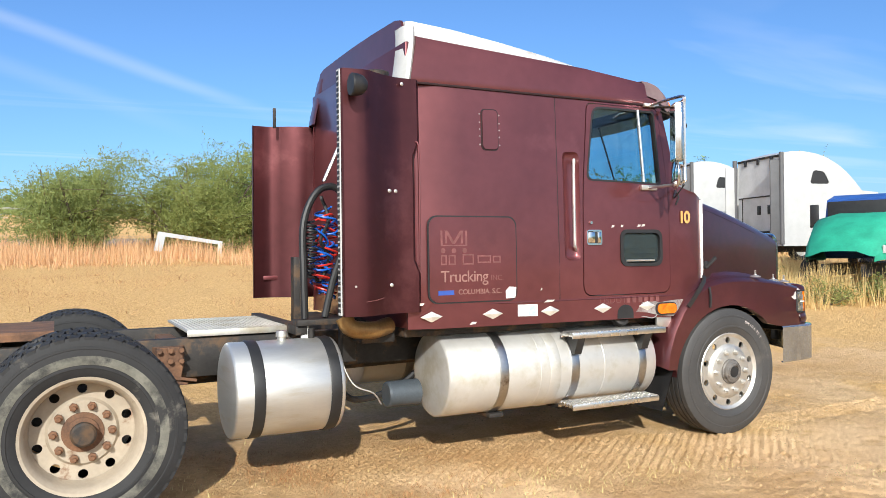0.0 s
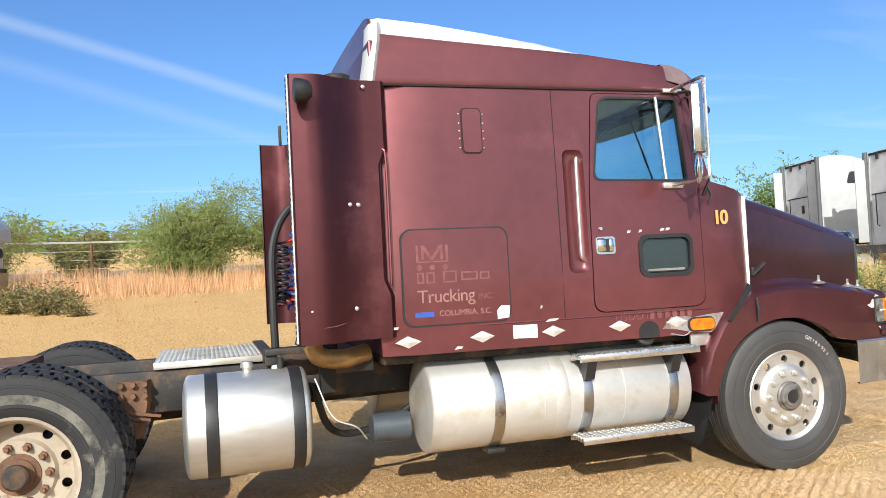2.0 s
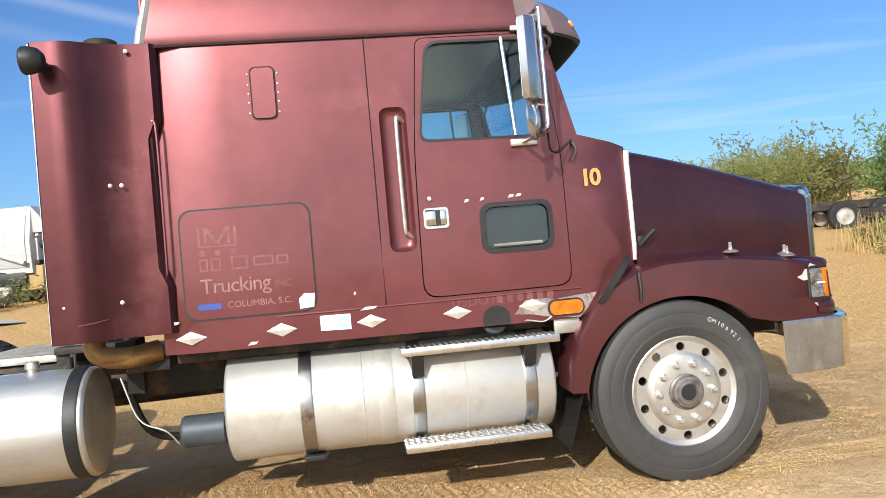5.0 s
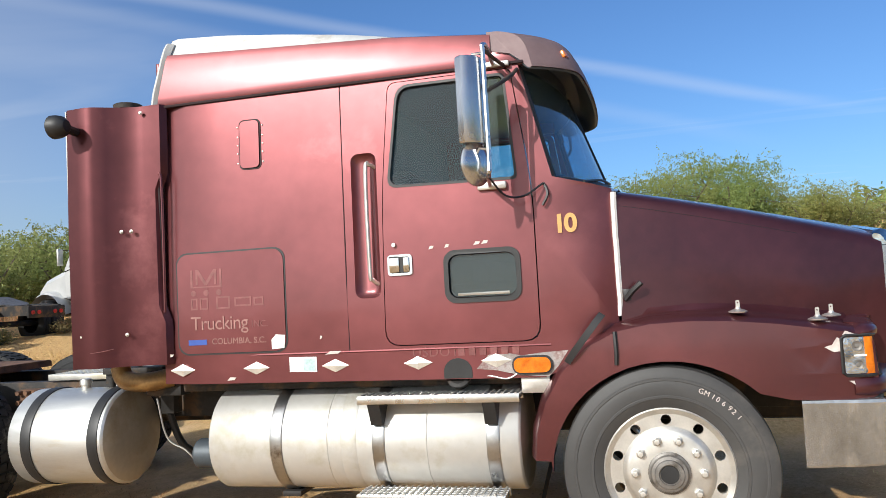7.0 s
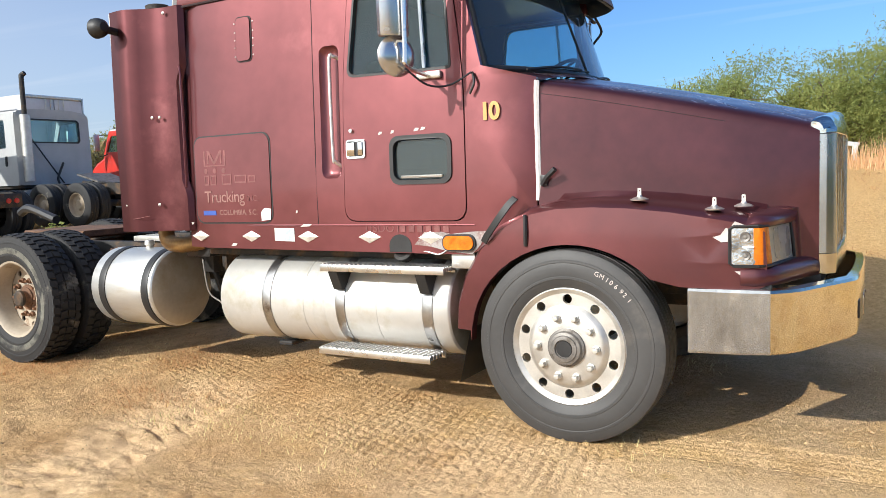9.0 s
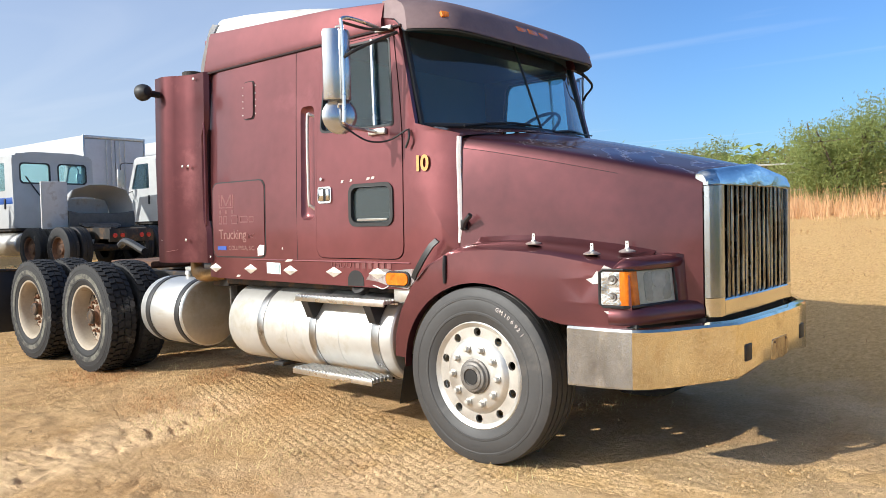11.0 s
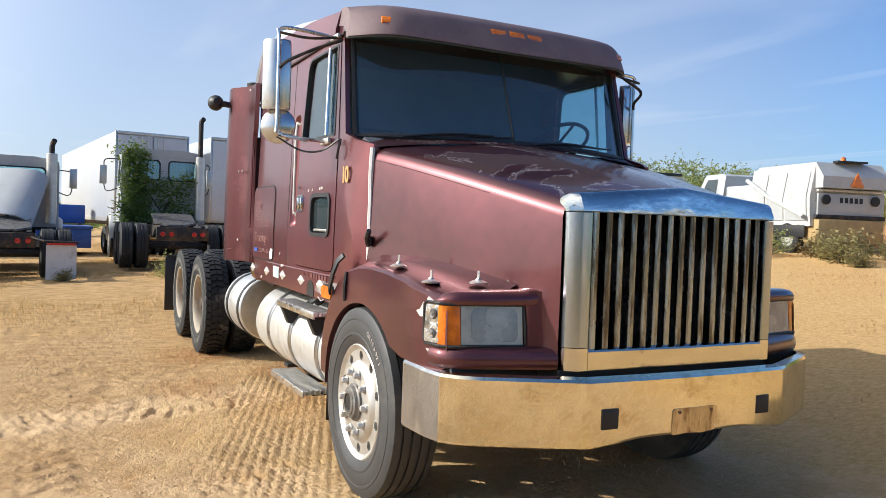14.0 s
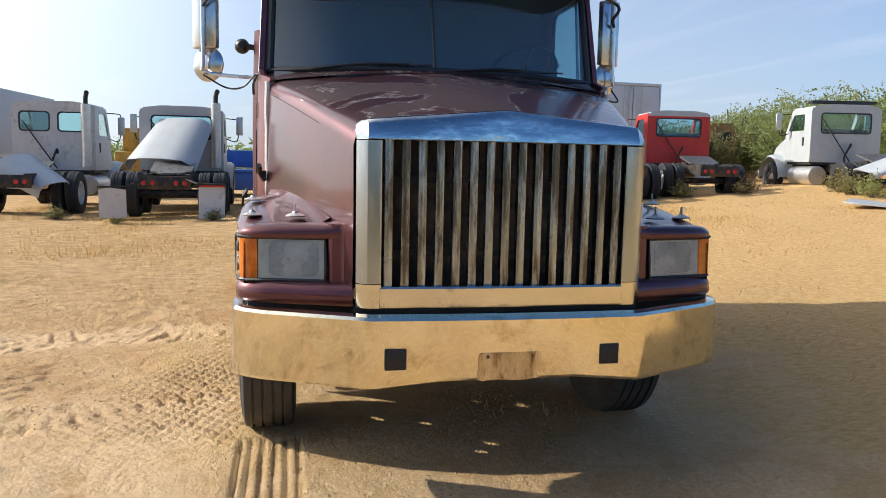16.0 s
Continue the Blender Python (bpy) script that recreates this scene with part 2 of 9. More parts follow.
# ---- materials ----
def surface(name, color, rough=0.5, metal=0.0, vary=0.12, scale=6.0, bump=0.0, bump_scale=60.0, tint=None, coat=0.0,
            stain=None, stain_at=0.62, stain_scale=2.2, rough_vary=0.1, stretch=(1, 1, 1), detail=5, bump_dist=0.01, coat_rough=0.12):
    """Painted, metal or mineral surface: base colour with two scales of variation, stains, and fine relief."""
    m = bpy.data.materials.new(name)
    m.use_nodes = True
    nd, lk = m.node_tree.nodes, m.node_tree.links
    b = nd["Principled BSDF"]
    b.inputs["Metallic"].default_value = metal
    b.inputs["Coat Weight"].default_value = coat
    b.inputs["Coat Roughness"].default_value = coat_rough
    co = nd.new("ShaderNodeTexCoord")
    mp = nd.new("ShaderNodeMapping")
    mp.inputs["Scale"].default_value = stretch
    lk.new(co.outputs["Object"], mp.inputs[0])
    n1 = nd.new("ShaderNodeTexNoise")
    n1.inputs["Scale"].default_value, n1.inputs["Detail"].default_value = scale, detail
    lk.new(mp.outputs[0], n1.inputs["Vector"])
    n2 = nd.new("ShaderNodeTexNoise")
    n2.inputs["Scale"].default_value, n2.inputs["Detail"].default_value = scale * 9, 4
    lk.new(mp.outputs[0], n2.inputs["Vector"])
    add = nd.new("ShaderNodeMath"); add.operation = "MULTIPLY_ADD"
    add.inputs[1].default_value = 0.35
    lk.new(n2.outputs["Fac"], add.inputs[0]); lk.new(n1.outputs["Fac"], add.inputs[2])
    r = nd.new("ShaderNodeValToRGB")
    c = Vector(color)
    d = Vector(tint) if tint else c * (1 - 1.6 * vary)
    r.color_ramp.elements[0].position, r.color_ramp.elements[1].position = 0.42, 0.92
    r.color_ramp.elements[0].color, r.color_ramp.elements[1].color = (*d, 1), (*[min(v, 0.95) for v in c * (1 + vary)], 1)
    lk.new(add.outputs[0], r.inputs[0])
    col = r.outputs[0]
    if stain:
        n3 = nd.new("ShaderNodeTexNoise")
        n3.inputs["Scale"].default_value, n3.inputs["Detail"].default_value, n3.inputs["Roughness"].default_value = stain_scale, 8, 0.65
        lk.new(mp.outputs[0], n3.inputs["Vector"])
        r3 = nd.new("ShaderNodeValToRGB")
        r3.color_ramp.elements[0].position, r3.color_ramp.elements[1].position = stain_at - 0.06, stain_at + 0.06
        lk.new(n3.outputs["Fac"], r3.inputs[0])
        mx = nd.new("ShaderNodeMix"); mx.data_type = "RGBA"
        mx.inputs["B"].default_value = (*stain, 1)
        lk.new(r3.outputs[0], mx.inputs["Factor"]); lk.new(col, mx.inputs["A"])
        col = mx.outputs["Result"]
    lk.new(col, b.inputs["Base Color"])
    mr = nd.new("ShaderNodeMapRange")
    mr.inputs["To Min"].default_value, mr.inputs["To Max"].default_value = max(rough - rough_vary, 0.02), min(rough + rough_vary, 1)
    lk.new(n1.outputs["Fac"], mr.inputs["Value"])
    lk.new(mr.outputs[0], b.inputs["Roughness"])
    if bump:
        n4 = nd.new("ShaderNodeTexNoise")
        n4.inputs["Scale"].default_value, n4.inputs["Detail"].default_value = bump_scale, 6
        lk.new(mp.outputs[0], n4.inputs["Vector"])
        bp = nd.new("ShaderNodeBump")
        bp.inputs["Strength"].default_value, bp.inputs["Distance"].default_value = bump, bump_dist
        lk.new(n4.outputs["Fac"], bp.inputs["Height"])
        lk.new(bp.outputs[0], b.inputs["Normal"])
    return m


def glass(name, color, rough=0.02, base=0.05, teal_film=0.0):
    """Tinted pane: mirror gloss that grows towards grazing angles, over a coloured see-through."""
    m = bpy.data.materials.new(name)
    m.use_nodes = True
    nd, lk = m.node_tree.nodes, m.node_tree.links
    nd.clear()
    out = nd.new("ShaderNodeOutputMaterial")
    tr = nd.new("ShaderNodeBsdfTransparent"); tr.inputs[0].default_value = (*color, 1)
    gl = nd.new("ShaderNodeBsdfGlossy"); gl.inputs["Roughness"].default_value = rough
    lw = nd.new("ShaderNodeLayerWeight"); lw.inputs["Blend"].default_value = 0.5
    pw = nd.new("ShaderNodeMath"); pw.operation = "POWER"; pw.inputs[1].default_value = 4.5
    ad = nd.new("ShaderNodeMath"); ad.operation = "MULTIPLY_ADD"; ad.inputs[1].default_value = 0.9; ad.inputs[2].default_value = base
    mx = nd.new("ShaderNodeMixShader")
    lk.new(lw.outputs["Facing"], pw.inputs[0]); lk.new(pw.outputs[0], ad.inputs[0])
    lk.new(ad.outputs[0], mx.inputs[0]); lk.new(tr.outputs[0], mx.inputs[1]); lk.new(gl.outputs[0], mx.inputs[2])
    # even teal diffuse layer mixed over the pane, which lightens it
    if teal_film:
        df = nd.new("ShaderNodeBsdfDiffuse"); df.inputs[0].default_value = (0.42, 0.56, 0.58, 1)
        dm = nd.new("ShaderNodeMixShader"); dm.inputs[0].default_value = teal_film
        lk.new(mx.outputs[0], dm.inputs[1]); lk.new(df.outputs[0], dm.inputs[2])
        lk.new(dm.outputs[0], out.inputs[0])
    else:
        lk.new(mx.outputs[0], out.inputs[0])
    return m


PAINT = surface("maroon_paint", (0.192, 0.056, 0.060), 0.37, 0.72, 0.14, 1.3, 0.05, 3.0, coat=0.5, coat_rough=0.10, rough_vary=0.07, stain=(0.235, 0.074, 0.078), stain_at=0.66, stain_scale=1.1, bump_dist=0.02)
HOODPAINT = surface("hood_paint", (0.135, 0.038, 0.041), 0.42, 0.75, 0.2, 1.6, 0.05, 3.0, coat=0.7, coat_rough=0.09, rough_vary=0.1, stain=(0.095, 0.028, 0.033), stain_at=0.57, stain_scale=0.9, bump_dist=0.02)
FADED = surface("faded_visor_paint", (0.19, 0.128, 0.130), 0.6, 0.2, 0.12, 5, 0.05, 60, stain=(0.20, 0.14, 0.14), stain_at=0.6, stain_scale=6)
# dark blue-grey for the visor's underside and the header behind it
VISOR_DARK = surface("dark_visor_underside", (0.062, 0.078, 0.092), 0.6)


def peeling(m):
    """Clear coat flaked off the upward faces: dull grey-brown fields with a thin pale torn edge."""
    nd, lk = m.node_tree.nodes, m.node_tree.links
    b = nd["Principled BSDF"]
    col = b.inputs["Base Color"].links[0].from_socket
    rgh = b.inputs["Roughness"].links[0].from_socket
    co = nd.new("ShaderNodeTexCoord")
    n = nd.new("ShaderNodeTexNoise")
    n.inputs["Scale"].default_value, n.inputs["Detail"].default_value, n.inputs["Roughness"].default_value = 1.45, 7, 0.58
    n.inputs["Distortion"].default_value = 0.7
    lk.new(co.outputs["Object"], n.inputs["Vector"])
    sep = nd.new("ShaderNodeSeparateXYZ")
    g = nd.new("ShaderNodeNewGeometry")
    lk.new(g.outputs["Normal"], sep.inputs[0])
    up = nd.new("ShaderNodeMapRange")
    up.inputs["From Min"].default_value, up.inputs["From Max"].default_value = 0.86, 0.93
    lk.new(sep.outputs["Z"], up.inputs["Value"])

    def ramp(points):
        r = nd.new("ShaderNodeValToRGB")
        while len(r.color_ramp.elements) < len(points):
            r.color_ramp.elements.new(0.5)
        for e, (p, v) in zip(r.color_ramp.elements, points):
            e.position, e.color = p, (v, v, v, 1)
        lk.new(n.outputs["Fac"], r.inputs[0])
        mu = nd.new("ShaderNodeMath"); mu.operation = "MULTIPLY"
        lk.new(r.outputs[0], mu.inputs[0]); lk.new(up.outputs[0], mu.inputs[1])
        return mu.outputs[0]

    field = ramp([(0.498, 0.0), (0.501, 1.0)])
    edge = ramp([(0.4920, 0.0), (0.4950, 0.9), (0.4985, 0.9), (0.5015, 0.0)])

    def mix(f, a, c):
        x = nd.new("ShaderNodeMix"); x.data_type = "RGBA"
        lk.new(f, x.inputs["Factor"]); lk.new(a, x.inputs["A"]); x.inputs["B"].default_value = c
        return x.outputs["Result"]

    lk.new(mix(edge, mix(field, col, (0.095, 0.054, 0.052, 1)), (0.66, 0.58, 0.56, 1)), b.inputs["Base Color"])
    ad = nd.new("ShaderNodeMath"); ad.operation = "MULTIPLY_ADD"
    ad.inputs[1].default_value = 0.25
    lk.new(field, ad.inputs[0]); lk.new(rgh, ad.inputs[2])
    lk.new(ad.outputs[0], b.inputs["Roughness"])
    return m


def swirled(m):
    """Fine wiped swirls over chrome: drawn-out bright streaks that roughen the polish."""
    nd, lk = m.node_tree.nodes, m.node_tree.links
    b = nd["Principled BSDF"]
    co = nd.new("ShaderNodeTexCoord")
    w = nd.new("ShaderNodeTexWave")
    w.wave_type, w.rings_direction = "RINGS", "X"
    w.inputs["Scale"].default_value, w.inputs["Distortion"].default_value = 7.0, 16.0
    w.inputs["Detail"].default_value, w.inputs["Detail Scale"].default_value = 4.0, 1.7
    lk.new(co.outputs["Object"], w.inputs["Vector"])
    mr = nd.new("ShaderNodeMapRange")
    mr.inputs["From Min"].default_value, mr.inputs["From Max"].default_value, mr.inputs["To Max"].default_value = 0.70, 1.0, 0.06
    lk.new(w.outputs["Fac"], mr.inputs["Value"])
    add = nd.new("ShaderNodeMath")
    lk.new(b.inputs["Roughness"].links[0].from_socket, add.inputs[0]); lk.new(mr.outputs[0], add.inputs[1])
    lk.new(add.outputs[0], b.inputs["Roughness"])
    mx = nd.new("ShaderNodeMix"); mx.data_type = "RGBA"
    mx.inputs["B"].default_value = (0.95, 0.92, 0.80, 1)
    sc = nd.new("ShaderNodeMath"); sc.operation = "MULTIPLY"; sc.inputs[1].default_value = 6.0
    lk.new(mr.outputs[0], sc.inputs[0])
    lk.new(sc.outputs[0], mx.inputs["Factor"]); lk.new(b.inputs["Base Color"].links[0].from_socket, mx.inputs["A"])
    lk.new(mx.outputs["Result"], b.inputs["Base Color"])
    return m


HOODTOP = peeling(surface("peeling_hood_paint", (0.112, 0.033, 0.037), 0.40, 0.75, 0.2, 1.6, 0.05, 3.0, coat=0.65, coat_rough=0.09, rough_vary=0.1, bump_dist=0.02))
# side fairings take a darker maroon than the cab
FAIRPAINT = surface("dark_fairing_paint", (0.098, 0.029, 0.032), 0.38, 0.85, 0.16, 1.5, 0.05, 3.0, coat=0.15, coat_rough=0.25, rough_vary=0.08, stain=(0.16, 0.055, 0.058), stain_at=0.64, stain_scale=1.5, bump_dist=0.02)
MAROON_DARK = surface("maroon_shadow_gap", (0.02, 0.006, 0.008), 0.7)
WHITE = surface("white_paint", (0.46, 0.465, 0.46), 0.4, 0, 0.06, 3.0, stain=(0.42, 0.40, 0.36), stain_at=0.68)
WHITE_WORN = surface("worn_white_paint", (0.56, 0.56, 0.54), 0.55, 0, 0.1, 4.0, stain=(0.42, 0.38, 0.33), stain_at=0.6, stain_scale=4)
TANK = surface("weathered_aluminium", (0.58, 0.565, 0.53), 0.46, 0.5, 0.07, 2.5, 0.05, 30, stain=(0.49, 0.455, 0.37), stain_at=0.60, stain_scale=2.4, rough_vary=0.1, bump_dist=0.004)
BRUSHED = surface("brushed_aluminium", (0.62, 0.62, 0.60), 0.43, 0.8, 0.06, 3, 0.04, 60, rough_vary=0.1, stain=(0.56, 0.53, 0.46), stain_at=0.62, stretch=(1, 1, 6), bump_dist=0.003)
GRIME = surface("grimy_hub_aluminium", (0.20, 0.185, 0.17), 0.5, 0.5, 0.25, 14, stain=(0.09, 0.075, 0.06), stain_at=0.55, stain_scale=10)
TANKEND = surface("dull_aluminium", (0.50, 0.46, 0.38), 0.5, 0.7, 0.12, 3, stain=(0.42, 0.36, 0.26), stain_at=0.55)
ALU = surface("polished_aluminium", (0.78, 0.78, 0.77), 0.28, 1.0, 0.06, 8, rough_vary=0.08)
ALU_DULL = surface("cast_aluminium", (0.62, 0.60, 0.56), 0.45, 0.85, 0.1, 10, 0.05, 90, rough_vary=0.1)
CHROME = surface("chrome", (0.74, 0.735, 0.72), 0.09, 1.0, 0.05, 2.5, 0.06, 3.0, rough_vary=0.05, bump_dist=0.02, stain=(0.55, 0.52, 0.46), stain_at=0.7)
GRILLE_CHROME = surface("cool_chrome", (0.46, 0.505, 0.55), 0.24, 1.0, 0.10, 3.0, 0.05, 5.0, rough_vary=0.12, bump_dist=0.02, stain=(0.62, 0.63, 0.64), stain_at=0.60, stain_scale=5, stretch=(1, 3, 0.5))
# cream patches in the colour stand for bright reflections on the header
HEADER_CHROME = surface("rippled_chrome", (0.50, 0.545, 0.55), 0.16, 1.0, 0.12, 2.5, 0.35, 3.5, rough_vary=0.14, bump_dist=0.03, stain=(0.86, 0.84, 0.76), stain_at=0.58, stain_scale=4.5, stretch=(1, 0.8, 2.0))
TARNISHED = surface("tarnished_chrome", (0.74, 0.70, 0.60), 0.15, 1.0, 0.08, 3.5, 0.08, 5.0, rough_vary=0.10, bump_dist=0.02, stain=(0.20, 0.20, 0.22), stain_at=0.60, stain_scale=3.2, stretch=(1, 1, 2.2))
# gold base colour paints in more of the mirrored sand; swirls lie over it
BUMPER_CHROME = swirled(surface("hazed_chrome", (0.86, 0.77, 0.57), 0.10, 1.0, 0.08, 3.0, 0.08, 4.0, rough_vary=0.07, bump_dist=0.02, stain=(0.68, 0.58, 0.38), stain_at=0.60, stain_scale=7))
SCUFFED = surface("scuffed_chrome", (0.42, 0.43, 0.44), 0.20, 0.85, 0.16, 7.0, 0.08, 9.0, rough_vary=0.12, bump_dist=0.012, stain=(0.54, 0.55, 0.55), stain_at=0.62, stain_scale=12, stretch=(1, 1, 0.4))
STRAP = surface("stainless_strap", (0.46, 0.46, 0.46), 0.32, 1.0, 0.15, 5, rough_vary=0.1, stain=(0.20, 0.17, 0.14), stain_at=0.62, stain_scale=5)
MIRROR_SHELL = surface("satin_mirror_shell", (0.56, 0.57, 0.58), 0.24, 0.92, 0.06, 6, rough_vary=0.08, coat=0.2)
MIRROR = surface("mirror_glass", (0.85, 0.88, 0.9), 0.02, 1.0, 0.01, rough_vary=0.0)
RUBBER = surface("worn_rubber", (0.019, 0.019, 0.020), 0.75, 0, 0.25, 5, 0.15, 60, stain=(0.17, 0.155, 0.13), stain_at=0.66, stain_scale=3.2, bump_dist=0.004)
RUBBER_CLEAN = surface("grey_tyre_rubber", (0.05, 0.048, 0.047), 0.6, 0, 0.15, 3, 0.1, 60, bump_dist=0.003, stain=(0.10, 0.09, 0.08), stain_at=0.62)
BLACK = surface("black_plastic", (0.018, 0.018, 0.019), 0.5, 0, 0.2, 12, 0.05, 80)
STEEL = surface("grimy_black_steel", (0.035, 0.032, 0.030), 0.65, 0.3, 0.3, 5, 0.2, 40, stain=(0.11, 0.065, 0.035), stain_at=0.57, stain_scale=5)
RUST = surface("rusty_steel", (0.17, 0.085, 0.045), 0.85, 0.1, 0.35, 8, 0.3, 50, tint=(0.06, 0.035, 0.025))
BEIGE = surface("dusty_cream_rim", (0.40, 0.335, 0.255), 0.6, 0.1, 0.14, 5, 0.05, 60, stain=(0.20, 0.10, 0.05), stain_at=0.66, stain_scale=7)
CURTAIN = surface("blue_grey_curtain", (0.13, 0.18, 0.235), 0.9, 0, 0.08, 5)
DARKGREY = surface("dark_grey_plastic", (0.10, 0.10, 0.105), 0.6, 0, 0.1, 3)
DECK = surface("tread_plate_aluminium", (0.66, 0.64, 0.58), 0.45, 0.7, 0.1, 8, stain=(0.5, 0.44, 0.33), stain_at=0.6)
INTERIOR = surface("grey_interior", (0.085, 0.09, 0.105), 0.8, 0, 0.1, 6)
AMBER = surface("amber_lens", (0.92, 0.19, 0.010), 0.22, 0, 0.3, 16, 0.3, 40, coat=0.5, bump_dist=0.004)
REDLENS = surface("red_lens", (0.5, 0.02, 0.015), 0.3, 0, 0.1, 20, coat=0.4)
CLEARLENS = surface("clear_lens", (0.66, 0.67, 0.66), 0.16, 0.85, 0.3, 26, 0.5, 22, coat=0.8, bump_dist=0.02, stain=(0.22, 0.22, 0.22), stain_at=0.60, stain_scale=14)
HAZYLENS = surface("hazed_headlight", (0.44, 0.445, 0.40), 0.30, 0.25, 0.2, 4, coat=0.5, coat_rough=0.2, tint=(0.22, 0.23, 0.21))
LENS_CORE = surface("hazed_headlight_core", (0.34, 0.345, 0.33), 0.26, 0.35, 0.3, 7, coat=0.5, coat_rough=0.15, tint=(0.13, 0.14, 0.14))
REFLECT = surface("silver_reflector", (0.75, 0.72, 0.66), 0.35, 0.5, 0.15, 14, stain=(0.4, 0.28, 0.2), stain_at=0.66, stain_scale=12)
STICKER = surface("white_sticker", (0.78, 0.80, 0.78), 0.5, 0, 0.06, 20)
YELLOW = surface("yellow_decal", (0.64, 0.335, 0.11), 0.5, 0, 0.1, 20)
GHOST = surface("faded_lettering", (0.225, 0.080, 0.077), 0.45, 0.2, 0.2, 25)
CREAMLETTER = surface("cream_lettering", (0.33, 0.165, 0.145), 0.5, 0.1, 0.2, 18)
BLUE_DECAL = surface("blue_decal", (0.03, 0.075, 0.32), 0.5)
BLUEHOSE = surface("blue_hose", (0.01, 0.12, 0.55), 0.4)
REDHOSE = surface("red_hose", (0.55, 0.03, 0.02), 0.4)
SEALER = surface("white_sealer", (0.78, 0.75, 0.72), 0.6, 0, 0.1, 20)
PRIMER = surface("dull_grey_primer", (0.40, 0.36, 0.345), 0.55, 0.35, 0.3, 14, 0.1, 60, stain=(0.20, 0.10, 0.09), stain_at=0.58, stain_scale=9)
CHIP = surface("bare_primer", (0.62, 0.54, 0.50), 0.6, 0.1, 0.15, 40)
GLASS = glass("tinted_glass", (0.72, 0.86, 0.87))
GLASS_DARK = glass("dark_windshield", (0.42, 0.64, 0.76), 0.03, 0.12, 0.055)
GLASS_SMALL = glass("smoked_glass", (0.25, 0.28, 0.29), 0.05, 0.07, 0.05)
RED = surface("red_paint", (0.55, 0.030, 0.018), 0.4, 0, 0.12, 3)
BLUE = surface("blue_paint", (0.02, 0.085, 0.33), 0.4, 0, 0.15, 3)
GREEN = surface("green_tarpaulin", (0.02, 0.32, 0.20), 0.6, 0, 0.15, 3, 0.3, 6, bump_dist=0.05)
YPAINT = surface("yellow_machine_paint", (0.45, 0.26, 0.03), 0.5, 0, 0.2, 4, stain=(0.2, 0.1, 0.04), stain_at=0.62)
TRAILER = surface("trailer_white", (0.46, 0.47, 0.48), 0.45, 0, 0.05, 0.8, stain=(0.47, 0.46, 0.43), stain_at=0.66)
TRAILER_DOOR = surface("trailer_door_grey", (0.56, 0.57, 0.58), 0.5, 0.0, 0.08, 1.2)
# dark patches stand for grime and for dark surroundings mirrored in the bars
BARS = surface("dark_patched_grille_bar", (0.40, 0.43, 0.46), 0.26, 1.0, 0.25, 5, stain=(0.13, 0.115, 0.10), stain_at=0.50, stain_scale=3.4, rough_vary=0.14, stretch=(1, 6, 0.8))
BARK = surface("grey_bark", (0.13, 0.10, 0.075), 0.9, 0, 0.3, 12, 0.4, 40)


# ---- the maroon semi truck ----
truck = thing("semi_truck", "maroon sleeper semi truck with chrome bumper, parked on bare dirt", "truck")


def clip01(v):
    return max(0.0, min(1.0, v))


def cab_y(x, z):
    """Half width of the cab's skin."""
    y = 1.132 - 0.045 * clip01((z - 1.3) / 1.4) ** 1.5 - 0.085 * clip01((x + 0.34) / 0.16) ** 1.5
    y -= 0.05 * clip01((-2.84 - x) / 0.09) ** 2
    return y + 0.004 * noise.noise(Vector((x * 1.7, z * 1.7, 0.3)))


def on_side(s, proud=0.0):
    return lambda u, v, d: (u, s * (cab_y(u, v) + proud - d), v)


DOOR = [(-1.478, 1.185), (-0.612, 1.185), (-0.612, 2.02), (-0.70, 2.672), (-1.402, 2.672), (-1.462, 2.02)]
DOOR_R = [0.09, 0.09, 0.2, 0.03, 0.05, 0.2]
WINDOW = [(-1.428, 2.075), (-0.690, 2.062), (-0.735, 2.650), (-1.352, 2.650)]
SMALLWIN = rounded(-1.112, -0.705, 1.412, 1.684, 0.06)


def shrink(pts, d):
    cx = sum(p[0] for p in pts) / len(pts)
    cz = sum(p[1] for p in pts) / len(pts)
    w = max(p[0] for p in pts) - min(p[0] for p in pts)
    h = max(p[1] for p in pts) - min(p[1] for p in pts)
    return [(cx + (p[0] - cx) * (1 - 2 * d / w), cz + (p[1] - cz) * (1 - 2 * d / h)) for p in pts]


